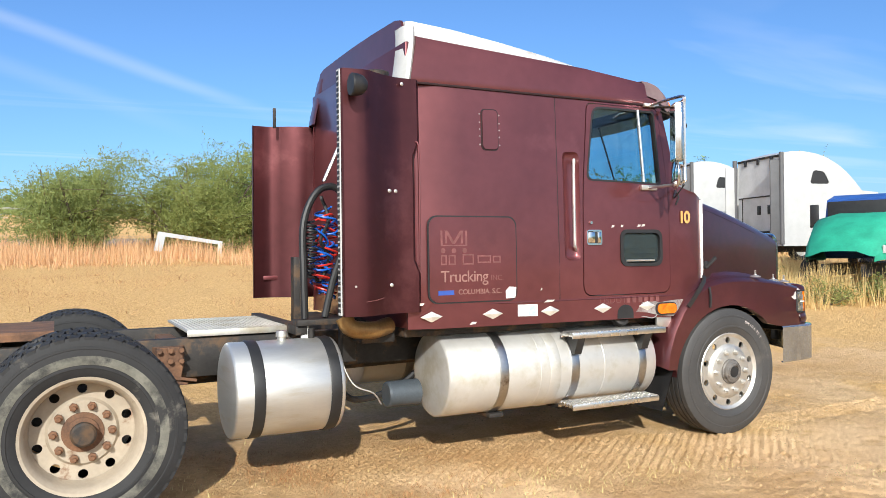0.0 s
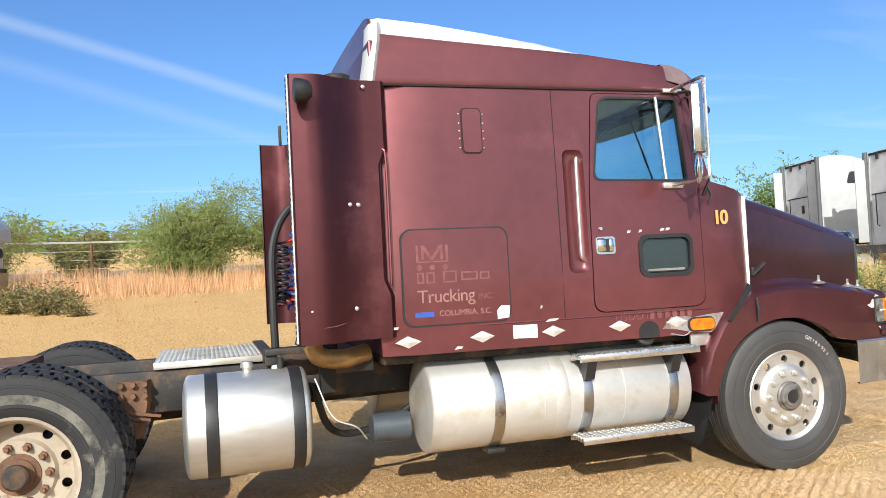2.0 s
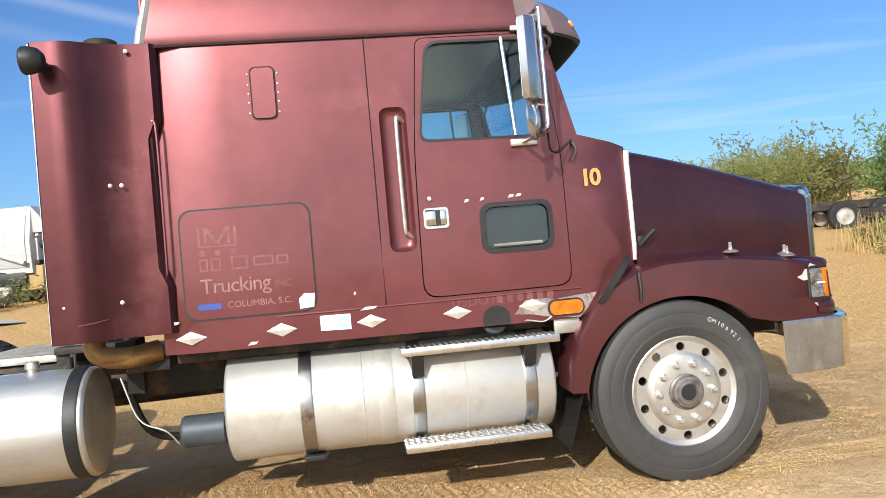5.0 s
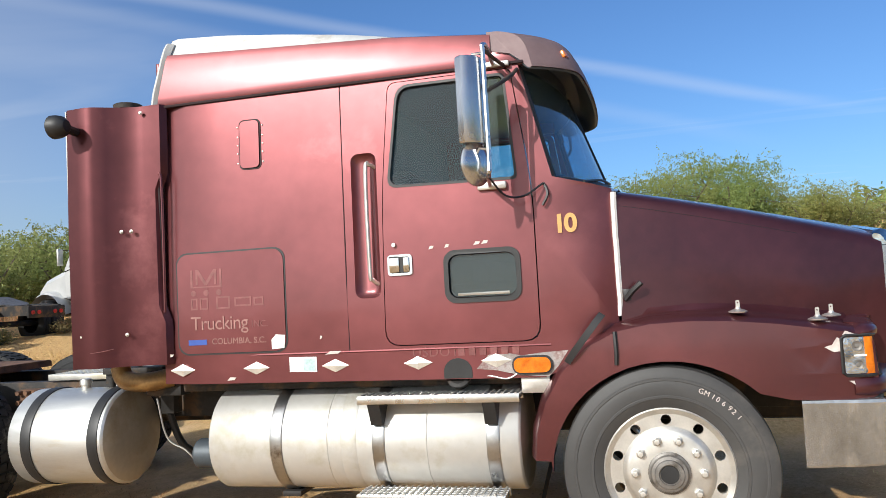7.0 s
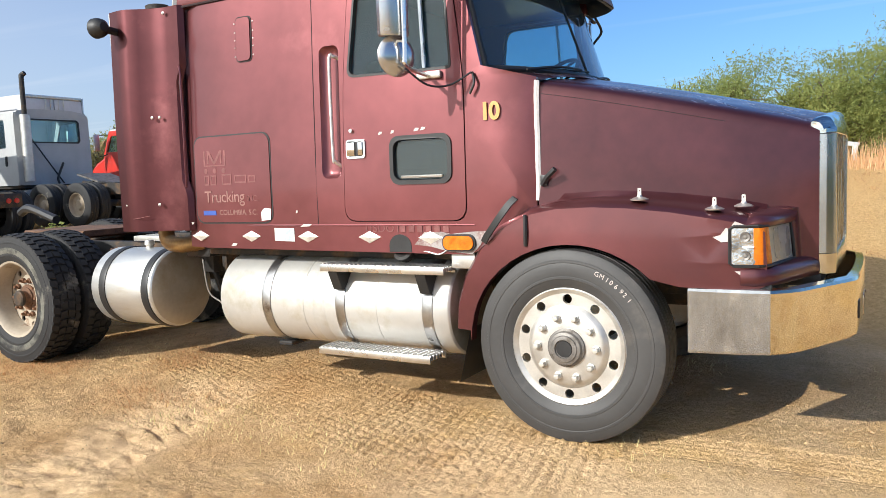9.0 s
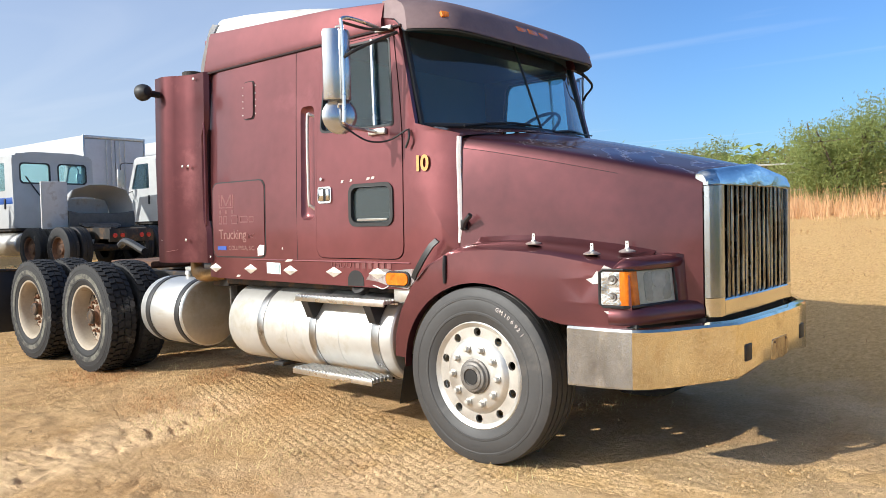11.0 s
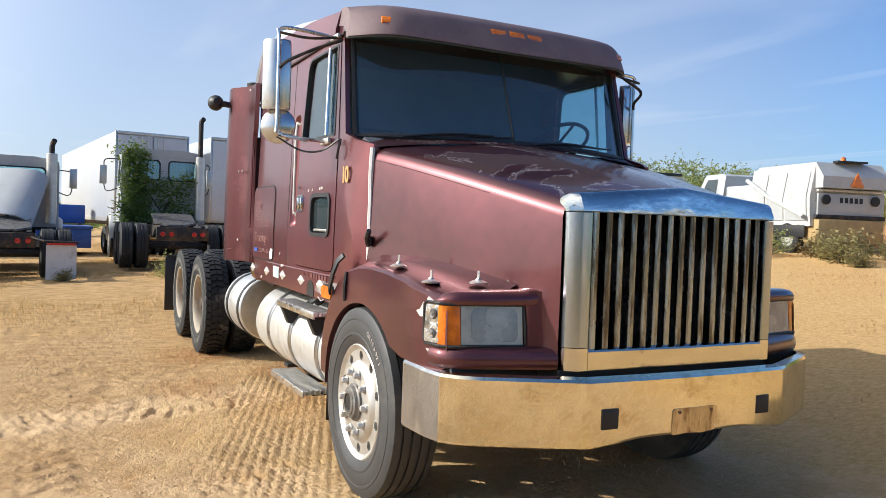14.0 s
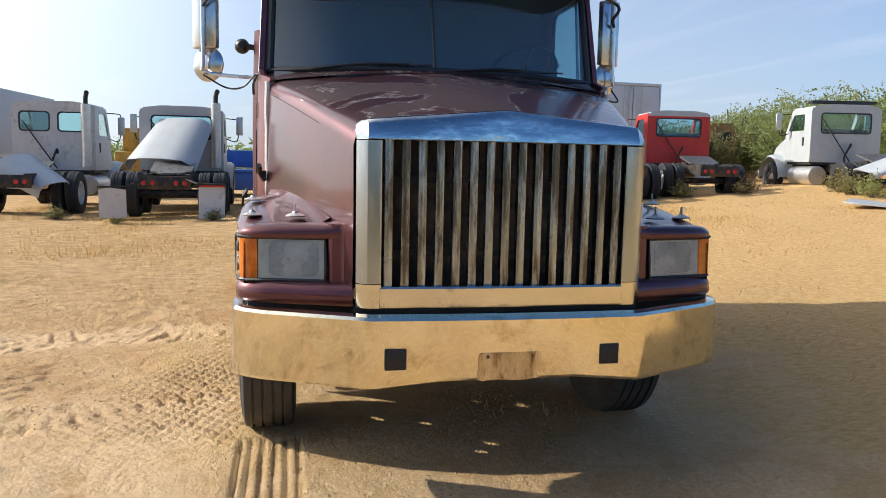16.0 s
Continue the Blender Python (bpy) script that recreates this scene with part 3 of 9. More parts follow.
def cab_side(s):
    wall = [(-2.93, 1.0), (-0.60, 0.985), (-0.42, 1.06), (-0.20, 1.25), (-0.195, 1.97), (-0.50, 2.055), (-0.655, 2.705), (-2.93, 2.705)]
    door = round_poly(DOOR, DOOR_R)
    recess = rounded(-1.648, -1.494, 1.455, 2.285, 0.045)
    bm = plate(bmesh.new(), wall, [shrink(door, -0.006), recess], on_side(s), 0.03, grid_cuts(-2.93, -0.2, 0.22, 1.0, 2.7, 0.2))
    side = part("cab_side", bm, PAINT, truck)
    # door, with its two panes
    win = round_poly(WINDOW, [0.06, 0.03, 0.03, 0.08])
    bm = plate(bmesh.new(), door, [win, SMALLWIN], on_side(s, 0.004), 0.05, grid_cuts(-1.5, -0.6, 0.22, 1.18, 2.7, 0.2))
    leaf = part("door", bm, PAINT, truck)
    bm = plate(bmesh.new(), shrink(win, -0.005), [shrink(win, 0.010)], on_side(s, 0.007), 0.03)
    part("window_seal", bm, BLACK, leaf, "black rubber window seal")
    bm = plate(bmesh.new(), shrink(win, -0.004), [], on_side(s, -0.016), 0.005, grid_cuts(-1.43, -0.68, 0.4, 2.06, 2.66, 0.3))
    part("window_pane", bm, GLASS, leaf, "tinted side glass").visible_shadow = False
    bm = bmesh.new()
    tube(bm, [(-0.90, s * (cab_y(-0.9, 2.66) + 0.004), 2.655), (-0.865, s * (cab_y(-0.87, 2.08) + 0.004), 2.075)], 0.013, 8)
    part("vent_window_bar", bm, ALU, leaf, "bright vent window bar")
    bm = plate(bmesh.new(), shrink(SMALLWIN, -0.010), [shrink(SMALLWIN, 0.016)], on_side(s, 0.014), 0.04)
    part("lower_window_frame", bm, BLACK, leaf, "black rubber lower window frame")
    bm = plate(bmesh.new(), shrink(SMALLWIN, 0.02), [], on_side(s, -0.01), 0.005)
    part("lower_window_pane", bm, GLASS_SMALL, leaf, "dark lower door glass").visible_shadow = False
    bm = bmesh.new()
    tube(bm, [(-1.05, s * (1.13 - 0.006), 1.447), (-0.765, s * (1.13 - 0.006), 1.447)], 0.009, 6)
    part("lower_window_rail", bm, ALU_DULL, leaf)
    # door handle: chrome bezel round a dark pocket with a paddle
    bz = rounded(-1.446, -1.302, 1.572, 1.690, 0.02)
    bm = plate(bmesh.new(), bz, [shrink(bz, 0.014)], on_side(s, 0.014), 0.016)
    handle = part("door_handle", bm, CHROME, leaf, "chrome door handle")
    bm = box(bmesh.new(), -1.436, -1.312, -0.004, 0.004, 1.582, 1.68, m=Matrix.Translation((0, s * 1.134, 0)))
    part("pocket", bm, BLACK, handle)
    bm = box(bmesh.new(), -1.434, -1.376, -0.008, 0.008, 1.59, 1.672, 0.004, Matrix.Translation((0, s * 1.140, 0)))
    box(bm, -1.352, -1.318, -0.008, 0.008, 1.59, 1.672, 0.004, Matrix.Translation((0, s * 1.140, 0)))
    part("paddle", bm, CHROME, handle)
    bm = cyl(bmesh.new(), (-1.405, s * 1.12, 1.745), (-1.405, s * 1.142, 1.745), 0.012, 14)
    part("lock", bm, CHROME, leaf)
    # recess with the grab bar
    rings = []
    for d, k in ((0.0, 0.0), (0.006, 0.004), (0.024, 0.016), (0.033, 0.030), (0.036, 0.045)):
        rings.append([on_side(s, -0.001)(u, v, d) for u, v in shrink(recess, k)])
    bm = loft(bmesh.new(), rings, True, False)
    bm.faces.new([bm.verts.new(p) for p in rings[-1]])
    part("grab_recess", bm, PAINT, truck)
    bm = tube(bmesh.new(), [(-1.512, s * 1.075, 2.20), (-1.535, s * 1.105, 2.215), (-1.555, s * 1.122, 2.17), (-1.555, s * 1.128, 1.62), (-1.545, s * 1.12, 1.56), (-1.51, s * 1.085, 1.525)], 0.012, 10, 6)
    part("grab_handle", bm, ALU_DULL, truck, "bright tubular grab handle")
    # body seam lines, luggage door and vent hatch stand a little proud
    box_line = bmesh.new()
    for x in (-1.700,):
        tube(box_line, [(x, s * (cab_y(x, z) - 0.001), z) for z in (1.165, 1.6, 2.1, 2.5, 2.69)], 0.004, 5)
    part("body_seam", box_line, MAROON_DARK, truck)
    hatch = rounded(-2.792, -2.084, 1.176, 1.780, 0.07)
    bm = plate(bmesh.new(), shrink(hatch, -0.006), [shrink(hatch, 0.004)], on_side(s, 0.003), 0.01)
    part("luggage_door_seal", bm, BLACK, truck)
    bm = plate(bmesh.new(), shrink(hatch, 0.004), [], on_side(s, 0.007), 0.02, grid_cuts(-2.8, -2.08, 0.24, 1.17, 1.78, 0.2))
    part("luggage_door", bm, PAINT, truck)
    vent = rounded(-2.345, -2.215, 2.265, 2.555, 0.03)
    bm = plate(bmesh.new(), shrink(vent, -0.006), [shrink(vent, 0.003)], on_side(s, 0.004), 0.01)
    part("vent_gasket", bm, MAROON_DARK, truck)
    bm = plate(bmesh.new(), shrink(vent, 0.003), [], on_side(s, 0.012), 0.02)
    hat = part("vent_hatch", bm, PAINT, truck)
    bm = bmesh.new()
    for z in (2.30, 2.36, 2.41, 2.46, 2.52):
        for x in (-2.362, -2.198):
            lathe(bm, (x, s * (cab_y(x, z) - 0.001), z), (0, s, 0), [(0.006, 0), (0.004, 0.005), (0, 0.006)], 8)
    tagged(part("riveting", bm, ALU_DULL, hat), kind="stuff")
    # skirt line, lower rail and its reflectors
    bm = bmesh.new()
    tube(bm, [(x, s * (cab_y(x, 1.16) + 0.001), 1.158) for x in (-2.92, -2.2, -1.6, -0.95, -0.56)], 0.006, 5)
    part("skirt_bead", bm, PAINT, truck)
    for x in (-2.775, -2.287, -1.791, -1.299, -0.858):
        bm = bmesh.new()
        p = [(x - 0.083, 0), (x, 0.037), (x + 0.083, 0), (x, -0.037)]
        vs = [bm.verts.new((a, s * 1.137, 1.083 + b)) for a, b in p]
        back = [bm.verts.new((a, s * 1.128, 1.083 + b)) for a, b in p]
        tip = bm.verts.new((x, s * 1.147, 1.083))
        for i in range(4):
            bm.faces.new((vs[i], vs[(i + 1) % 4], tip))
            bm.faces.new((vs[i], back[i], back[(i + 1) % 4], vs[(i + 1) % 4]))
        part("reflector", bm, REFLECT, truck, "worn silver diamond reflector", 5)


for s in (-1, 1):
    cab_side(s)

# rear wall of the sleeper, floor and interior trim
bm = box(bmesh.new(), -2.925, -2.895, -1.07, 1.07, 1.0, 2.99, 0.01)
part("sleeper_back", bm, PAINT, truck)
bm = box(bmesh.new(), -2.9, -0.25, -1.08, 1.08, 1.0, 1.12)
part("cab_floor", bm, INTERIOR, truck)
bm = box(bmesh.new(), -1.62, -1.60, -1.07, 1.07, 1.12, 2.72)
part("bunk_curtain", bm, CURTAIN, truck, "dark curtain before the bunk")
bm = loft(bmesh.new(), [[(-0.62, y, 1.55), (-0.60, y, 1.98), (-0.42, y, 2.035), (-0.30, y, 1.98), (-0.3, y, 1.5)] for y in (-1.02, 0, 1.02)])
part("dashboard", bm, INTERIOR, truck)
for y in (-0.55, 0.55):
    bm = box(bmesh.new(), -1.5, -1.02, y - 0.25, y + 0.25, 1.5, 1.66, 0.05)
    box(bm, -1.52, -1.38, y - 0.25, y + 0.25, 1.6, 2.22, 0.05)
    part("seat", bm, INTERIOR, truck, "grey cloth driving seat")
bm = lathe(bmesh.new(), (-0.78, 0.68, 2.16), (-0.55, 0, 0.83), [(0.225 + 0.014 * math.cos(a), 0.014 * math.sin(a)) for a in [TAU * i / 8 for i in range(9)]], 32)
for a in (0, 120, 240):
    d = Matrix.Rotation(radians(a), 3, Vector((-0.55, 0, 0.83))) @ Vector((0.83, 0, 0.55)) * 0.22
    tube(bm, [(-0.78, 0.68, 2.16), Vector((-0.78, 0.68, 2.16)) + d], 0.011, 6)
tube(bm, [(-0.78, 0.68, 2.16), (-0.60, 0.68, 1.85)], 0.03, 8)
part("steering_wheel", bm, BLACK, truck, "black steering wheel")

# ---- roof, visor, windshield ----


def roof_edge(x):
    for (x0, z0), (x1, z1) in (((-2.95, 3.045), (-1.4, 2.957)), ((-1.4, 2.957), (-0.5, 2.862))):
        if x <= x1:
            return z0 + (z1 - z0) * (x - x0) / (x1 - x0)
    return 2.862


def roof_ring(x, back=0.0):
    zb = roof_edge(x)
    half = [(1.094, 2.700, 0), (1.100, 2.715, 0), (1.099, 2.76, 0.1), (1.078, zb - 0.05, 0.9), (1.064, zb - 0.010, 1), (1.02, zb + 0.006, 1), (0.6, zb + 0.03, 1), (0.2, zb + 0.04, 1)]
    pts = [(x + back * k, -y, z) for y, z, k in half] + [(x + back * k, y, z) for y, z, k in reversed(half)]
    return pts


bm = loft(bmesh.new(), [roof_ring(-2.90, 0.06), roof_ring(-2.84, 0.04), roof_ring(-2.4), roof_ring(-1.9), roof_ring(-1.4), roof_ring(-1.0), roof_ring(-0.80)])
roof = part("roof", bm, PAINT, truck, sharp=28)
for s in (-1, 1):
    part("drip_rail", tube(bmesh.new(), [(x, s * (1.092 + 0.004), 2.702) for x in (-2.93, -2.2, -1.5, -1.0, -0.62)], 0.009, 6), MAROON_DARK, roof)


def cap_ring(x, h):
    zb = roof_edge(x)
    half = [(1.028, zb - 0.01), (1.0, zb + 0.35 * h), (0.95, zb + 0.85 * h), (0.85, zb + h), (0.4, zb + h * 1.08), (0.1, zb + h * 1.1)]
    return [(x, -y, z) for y, z in half] + [(x, y, z) for y, z in reversed(half)]


bm = loft(bmesh.new(), [cap_ring(-2.875, 0.14), cap_ring(-2.83, 0.155), cap_ring(-2.5, 0.15), cap_ring(-2.1, 0.12), cap_ring(-1.7, 0.08), cap_ring(-1.25, 0.02), cap_ring(-1.1, 0.0)])
part("roof_cap", bm, WHITE_WORN, truck, "white roof fairing cap")
yz = [(y * 0.965, z + 0.006) for _, y, z in cap_ring(-2.90, 0.15)]
bm = plate(bmesh.new(), yz + [(0.96, 2.9), (-0.96, 2.9)], [], lambda u, v, d: (-2.908 + 0.012 * clip01((v - 2.98) / 0.15) + d, u, v), 0.02)
part("roof_back", bm, PAINT, truck)
# white pillar that wraps the rear corner of the roof
for s in (-1, 1):
    rows = []
    for z, x_back, y_out in ((2.712, -2.940, 1.116), (2.80, -2.925, 1.112), (2.90, -2.905, 1.096), (3.0, -2.888, 1.078), (3.075, -2.878, 1.056), (3.12, -2.872, 1.030)):
        rows.append([(x_back - 0.02, s * (y_out - 0.22), z), (x_back - 0.03, s * (y_out - 0.19), z), (x_back - 0.028, s * (y_out - 0.06), z), (x_back - 0.004, s * (y_out - 0.010), z), (x_back + 0.018, s * (y_out + 0.003), z), (x_back + 0.045, s * (y_out - 0.03), z), (x_back + 0.03, s * (y_out - 0.12), z)])
    if s < 0:
        part("roof_corner", loft(bmesh.new(), rows), WHITE_WORN, truck, "white roof corner trim")
    else:
        part("roof_corner", loft(bmesh.new(), rows), PAINT, truck)


def lip_x(y):
    return -0.292 - 0.045 * (y / 0.9) ** 2 - 0.22 * clip01((abs(y) - 0.80) / 0.30) ** 2


def eased(pts, n=4):
    """Points along a smooth curve through the given ones."""
    q = [Vector(p) for p in pts]
    q = [2 * q[0] - q[1]] + q + [2 * q[-1] - q[-2]]
    row = []
    for a, b, c, d in zip(q, q[1:], q[2:], q[3:]):
        for i in range(n):
            t = i / n
            row.append(0.5 * (2 * b + (c - a) * t + (2 * a - 5 * b + 4 * c - d) * t * t + (3 * b - a - 3 * c + d) * t ** 3))
    return row + [q[-2]]


def visor_section(y):
    """Outer skin, then underside, of the visor at y: one rounded panel that carries the roof on."""
    e = abs(y / 1.1)
    xl, dz = lip_x(y), -0.042 * e ** 4
    zr = 2.927 - 0.026 * e ** 4
    w = xl + 0.82
    skin = [(-0.82, y, zr), (xl - 0.68 * w, y, zr - 0.006), (xl - 0.36 * w, y, 2.895 + dz * 0.7), (xl - 0.17 * w, y, 2.845 + dz * 0.7), (xl - 0.06 * w, y, 2.76 + dz * 0.6), (xl - 0.004, y, 2.678 + 0.012 * e), (xl, y, 2.650 + 0.02 * e)]
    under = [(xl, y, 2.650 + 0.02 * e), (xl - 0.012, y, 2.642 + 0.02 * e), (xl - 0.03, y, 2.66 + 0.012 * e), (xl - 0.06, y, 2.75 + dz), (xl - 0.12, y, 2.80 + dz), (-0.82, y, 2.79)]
    # the ends lean in with the roof's flanks
    lean = math.copysign(0.036 * clip01((abs(y) - 0.8) / 0.27), y)
    return [[Vector((a, b - lean * clip01((c - 2.69) / 0.2), c)) for a, b, c in row] for row in (eased(skin), under)]


ys = [-1.095, -1.085, -1.06, -1.02, -0.97, -0.92, -0.86, -0.78, -0.65, -0.5, -0.3, -0.1, 0.1, 0.3, 0.5, 0.65, 0.78, 0.86, 0.92, 0.97, 1.02, 1.06, 1.085, 1.095]
bm = loft(bmesh.new(), [visor_section(y)[0] for y in ys], closed=False)
visor = part("visor", bm, FADED, truck, "faded greyish maroon sun visor", 60)
visor.modifiers.new("thickness", "SOLIDIFY").thickness = 0.004
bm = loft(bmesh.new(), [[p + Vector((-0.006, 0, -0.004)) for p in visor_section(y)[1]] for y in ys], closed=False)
part("visor_underside", bm, VISOR_DARK, visor, "dark visor underside", 40)
for y in (-1.095, 1.095):
    bm = bmesh.new()
    skin, under = visor_section(y)
    bm.faces.new([bm.verts.new(p) for p in skin + under[1:]])
    part("visor_end", bm, FADED, visor)
for y in (-0.88, -0.14, 0.0, 0.14, 0.88):
    x = lip_x(y)
    tilt = Matrix.Translation((x - 0.050, y, 2.783 - 0.02 * abs(y))) @ pose(0, 0, 0, 0, -24, math.copysign(14, y) if abs(y) > 0.5 else 0)
    part("roof_lamp", box(bmesh.new(), -0.02, 0.008, -0.058, 0.058, -0.024, 0.020, 0.005, tilt), AMBER, visor, "amber roof marker lamp")


def ws(u, v):
    """Windshield surface: u across (-1..1), v from foot (0) to head (1)."""
    y = u * (1.065 - 0.02 * v)
    a = abs(u) ** 2.2
    xb, xt = -0.235 - 0.28 * a, -0.47 - 0.20 * a
    return Vector((xb + (xt - xb) * v, y, 2.055 - 0.01 * a + (2.70 - 2.055) * v))


for s in (-1, 1):
    part("roof_header_end", box(bmesh.new(), -0.83, -0.62, min(s * 1.02, s * 1.074), max(s * 1.02, s * 1.074), 2.69, 2.80, 0.01), PAINT, roof)
us = [-1, -0.985, -0.93, -0.8, -0.6, -0.35, -0.1, 0.1, 0.35, 0.6, 0.8, 0.93, 0.985, 1]
bm = loft(bmesh.new(), [[ws(u, v) for u in us] for v in (0, 0.25, 0.5, 0.75, 1.0)], closed=False)
part("windshield", bm, GLASS_DARK, truck, "dark tinted curved windshield").visible_shadow = False
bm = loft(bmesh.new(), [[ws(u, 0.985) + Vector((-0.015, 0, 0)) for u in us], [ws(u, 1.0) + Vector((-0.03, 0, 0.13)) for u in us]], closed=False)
part("roof_header", bm, VISOR_DARK, roof, "dark header above the windshield")
bm = bmesh.new()
tube(bm, [ws(u, 0.0) for u in us], 0.02, 8)
for u in (-1, 1):
    tube(bm, [ws(u * 0.985, v) + Vector((0.004, 0, 0)) for v in (0, 0.25, 0.5, 0.75, 1.0)], 0.022, 8)
part("windshield_seal", bm, BLACK, truck, "black rubber windshield seal")
part("centre_seam", tube(bmesh.new(), [ws(-0.05, v) for v in (0, 0.25, 0.5, 0.75, 1.0)], 0.009, 6), BLACK, truck, "dark seam between the windshield's halves")
for y0, y1 in ((-0.75, -0.2), (0.05, 0.62)):
    bm = bmesh.new()
    p, q = ws(y0, 0.0) + Vector((0.03, 0, 0.0)), ws(y1, 0.045) + Vector((0.025, 0, 0.005))
    tube(bm, [p, (p + q) / 2 + Vector((0.02, 0, 0.015)), q], 0.008, 6, 4)
    tube(bm, [p + (q - p) * 0.35 + Vector((0.0, 0, 0.008)), q + Vector((0, 0.14, 0.0))], 0.006, 5)
    part("wiper", bm, BLACK, truck, "black windshield wiper")
# cowl between windshield foot and hood
bm = bmesh.new()
rows = []
for k in range(4):
    t = k / 3
    row = []
    for u in us:
        p = ws(u, 0.0) + Vector((-0.02, 0, -0.012))
        hw = u * 1.045
        q = Vector((-0.165, hw, 1.95 + 0.082 * (1 - abs(u) ** 2)))
        row.append(p.lerp(q, t) + Vector((0, 0, 0.02 * math.sin(t * math.pi) * (1 - abs(u)))))
    rows.append(row)
loft(bm, rows, closed=False)
part("cowl", bm, HOODTOP, truck)
bm = box(bmesh.new(), -0.27, -0.25, -1.03, 1.03, 1.0, 1.95)
part("firewall", bm, STEEL, truck)

# ---- hood, fenders, grille, bumper ----


def hood_half(x):
    return 1.048 + (0.652 - 1.048) * clip01((x + 0.2) / 1.42) ** 1.08


def hood_edge(x):
    return 1.945 + (1.622 - 1.945) * clip01((x + 0.2) / 1.42) ** 1.12


def hood_ring(x, zlow):
    w, z = hood_half(x), hood_edge(x)
    dent = 0.004 * noise.noise(Vector((x * 2, 1.3, 0)))
    flare = 1 - 0.9 * clip01((x - 0.9) / 0.3)
    half = [(w + 0.035 * flare, zlow), (w + 0.015 * flare, (zlow + z) / 2), (w + 0.004, z - 0.07), (w - 0.006, z - 0.028), (w - 0.028, z - 0.004), (w - 0.07, z + 0.012), (w * 0.72, z + 0.038), (w * 0.5, z + 0.056), (w * 0.42, z + 0.068 + dent), (w * 0.2, z + 0.085), (0.02, z + 0.092)]
    return [(x, -y, q) for y, q in half] + [(x, y, q) for y, q in reversed(half)]


xs = [-0.185, -0.1, 0.1, 0.35, 0.6, 0.85, 1.05, 1.15, 1.188]
bm = loft(bmesh.new(), [hood_ring(x, 0.90 if x > 0.6 else 1.1) for x in xs], closed=False)
hood = part("hood", bm, HOODTOP, truck, "maroon hood with peeling clear coat", 50)
# cracked white sealer at the hood's rear edge
for s in (-1, 1):
    line = []
    for i in range(15):
        z = 1.29 + i * 0.047
        line.append((-0.19 + 0.006 * noise.noise(Vector((z * 9, s, 0))), s * (1.058 + 0.004 * noise.noise(Vector((z * 7, 2, 0)))), z))
    part("hood_gap_seal", tube(bmesh.new(), line, 0.016, 6), SEALER, hood, "cracked white hood gap seal")
    part("hood_crease", tube(bmesh.new(), [(x, s * (hood_half(x) + 0.003), hood_edge(x) - 0.066) for x in (-0.17, 0.0, 0.2, 0.4, 0.6, 0.75)], 0.0022, 4), MAROON_DARK, hood)
    bm = bmesh.new()
    tube(bm, [(-0.16, s * 1.075, 1.375), (-0.12, s * 1.10, 1.42), (-0.075, s * 1.105, 1.46)], 0.016, 6)
    box(bm, -0.02, 0.02, -0.012, 0.012, -0.03, 0.03, 0.005, Matrix.Translation((-0.15, s * 1.075, 1.40)))
    part("hood_latch", bm, BLACK, hood, "black rubber hood latch")


ARCH = [(0.80, 0.846), (0.60, 0.850)] + [(0.02 + 0.605 * math.cos(radians(a)), 0.49 + 0.565 * math.sin(radians(a))) for a in range(44, 181, 8)] + [(-0.59, 0.55)]
FTOP = [(-0.672, 0.555), (-0.655, 0.70), (-0.60, 0.86), (-0.50, 1.02), (-0.38, 1.135), (-0.22, 1.213), (-0.05, 1.245), (0.15, 1.252), (0.35, 1.243), (0.55, 1.222), (0.75, 1.19), (0.90, 1.162), (0.955, 1.150)]


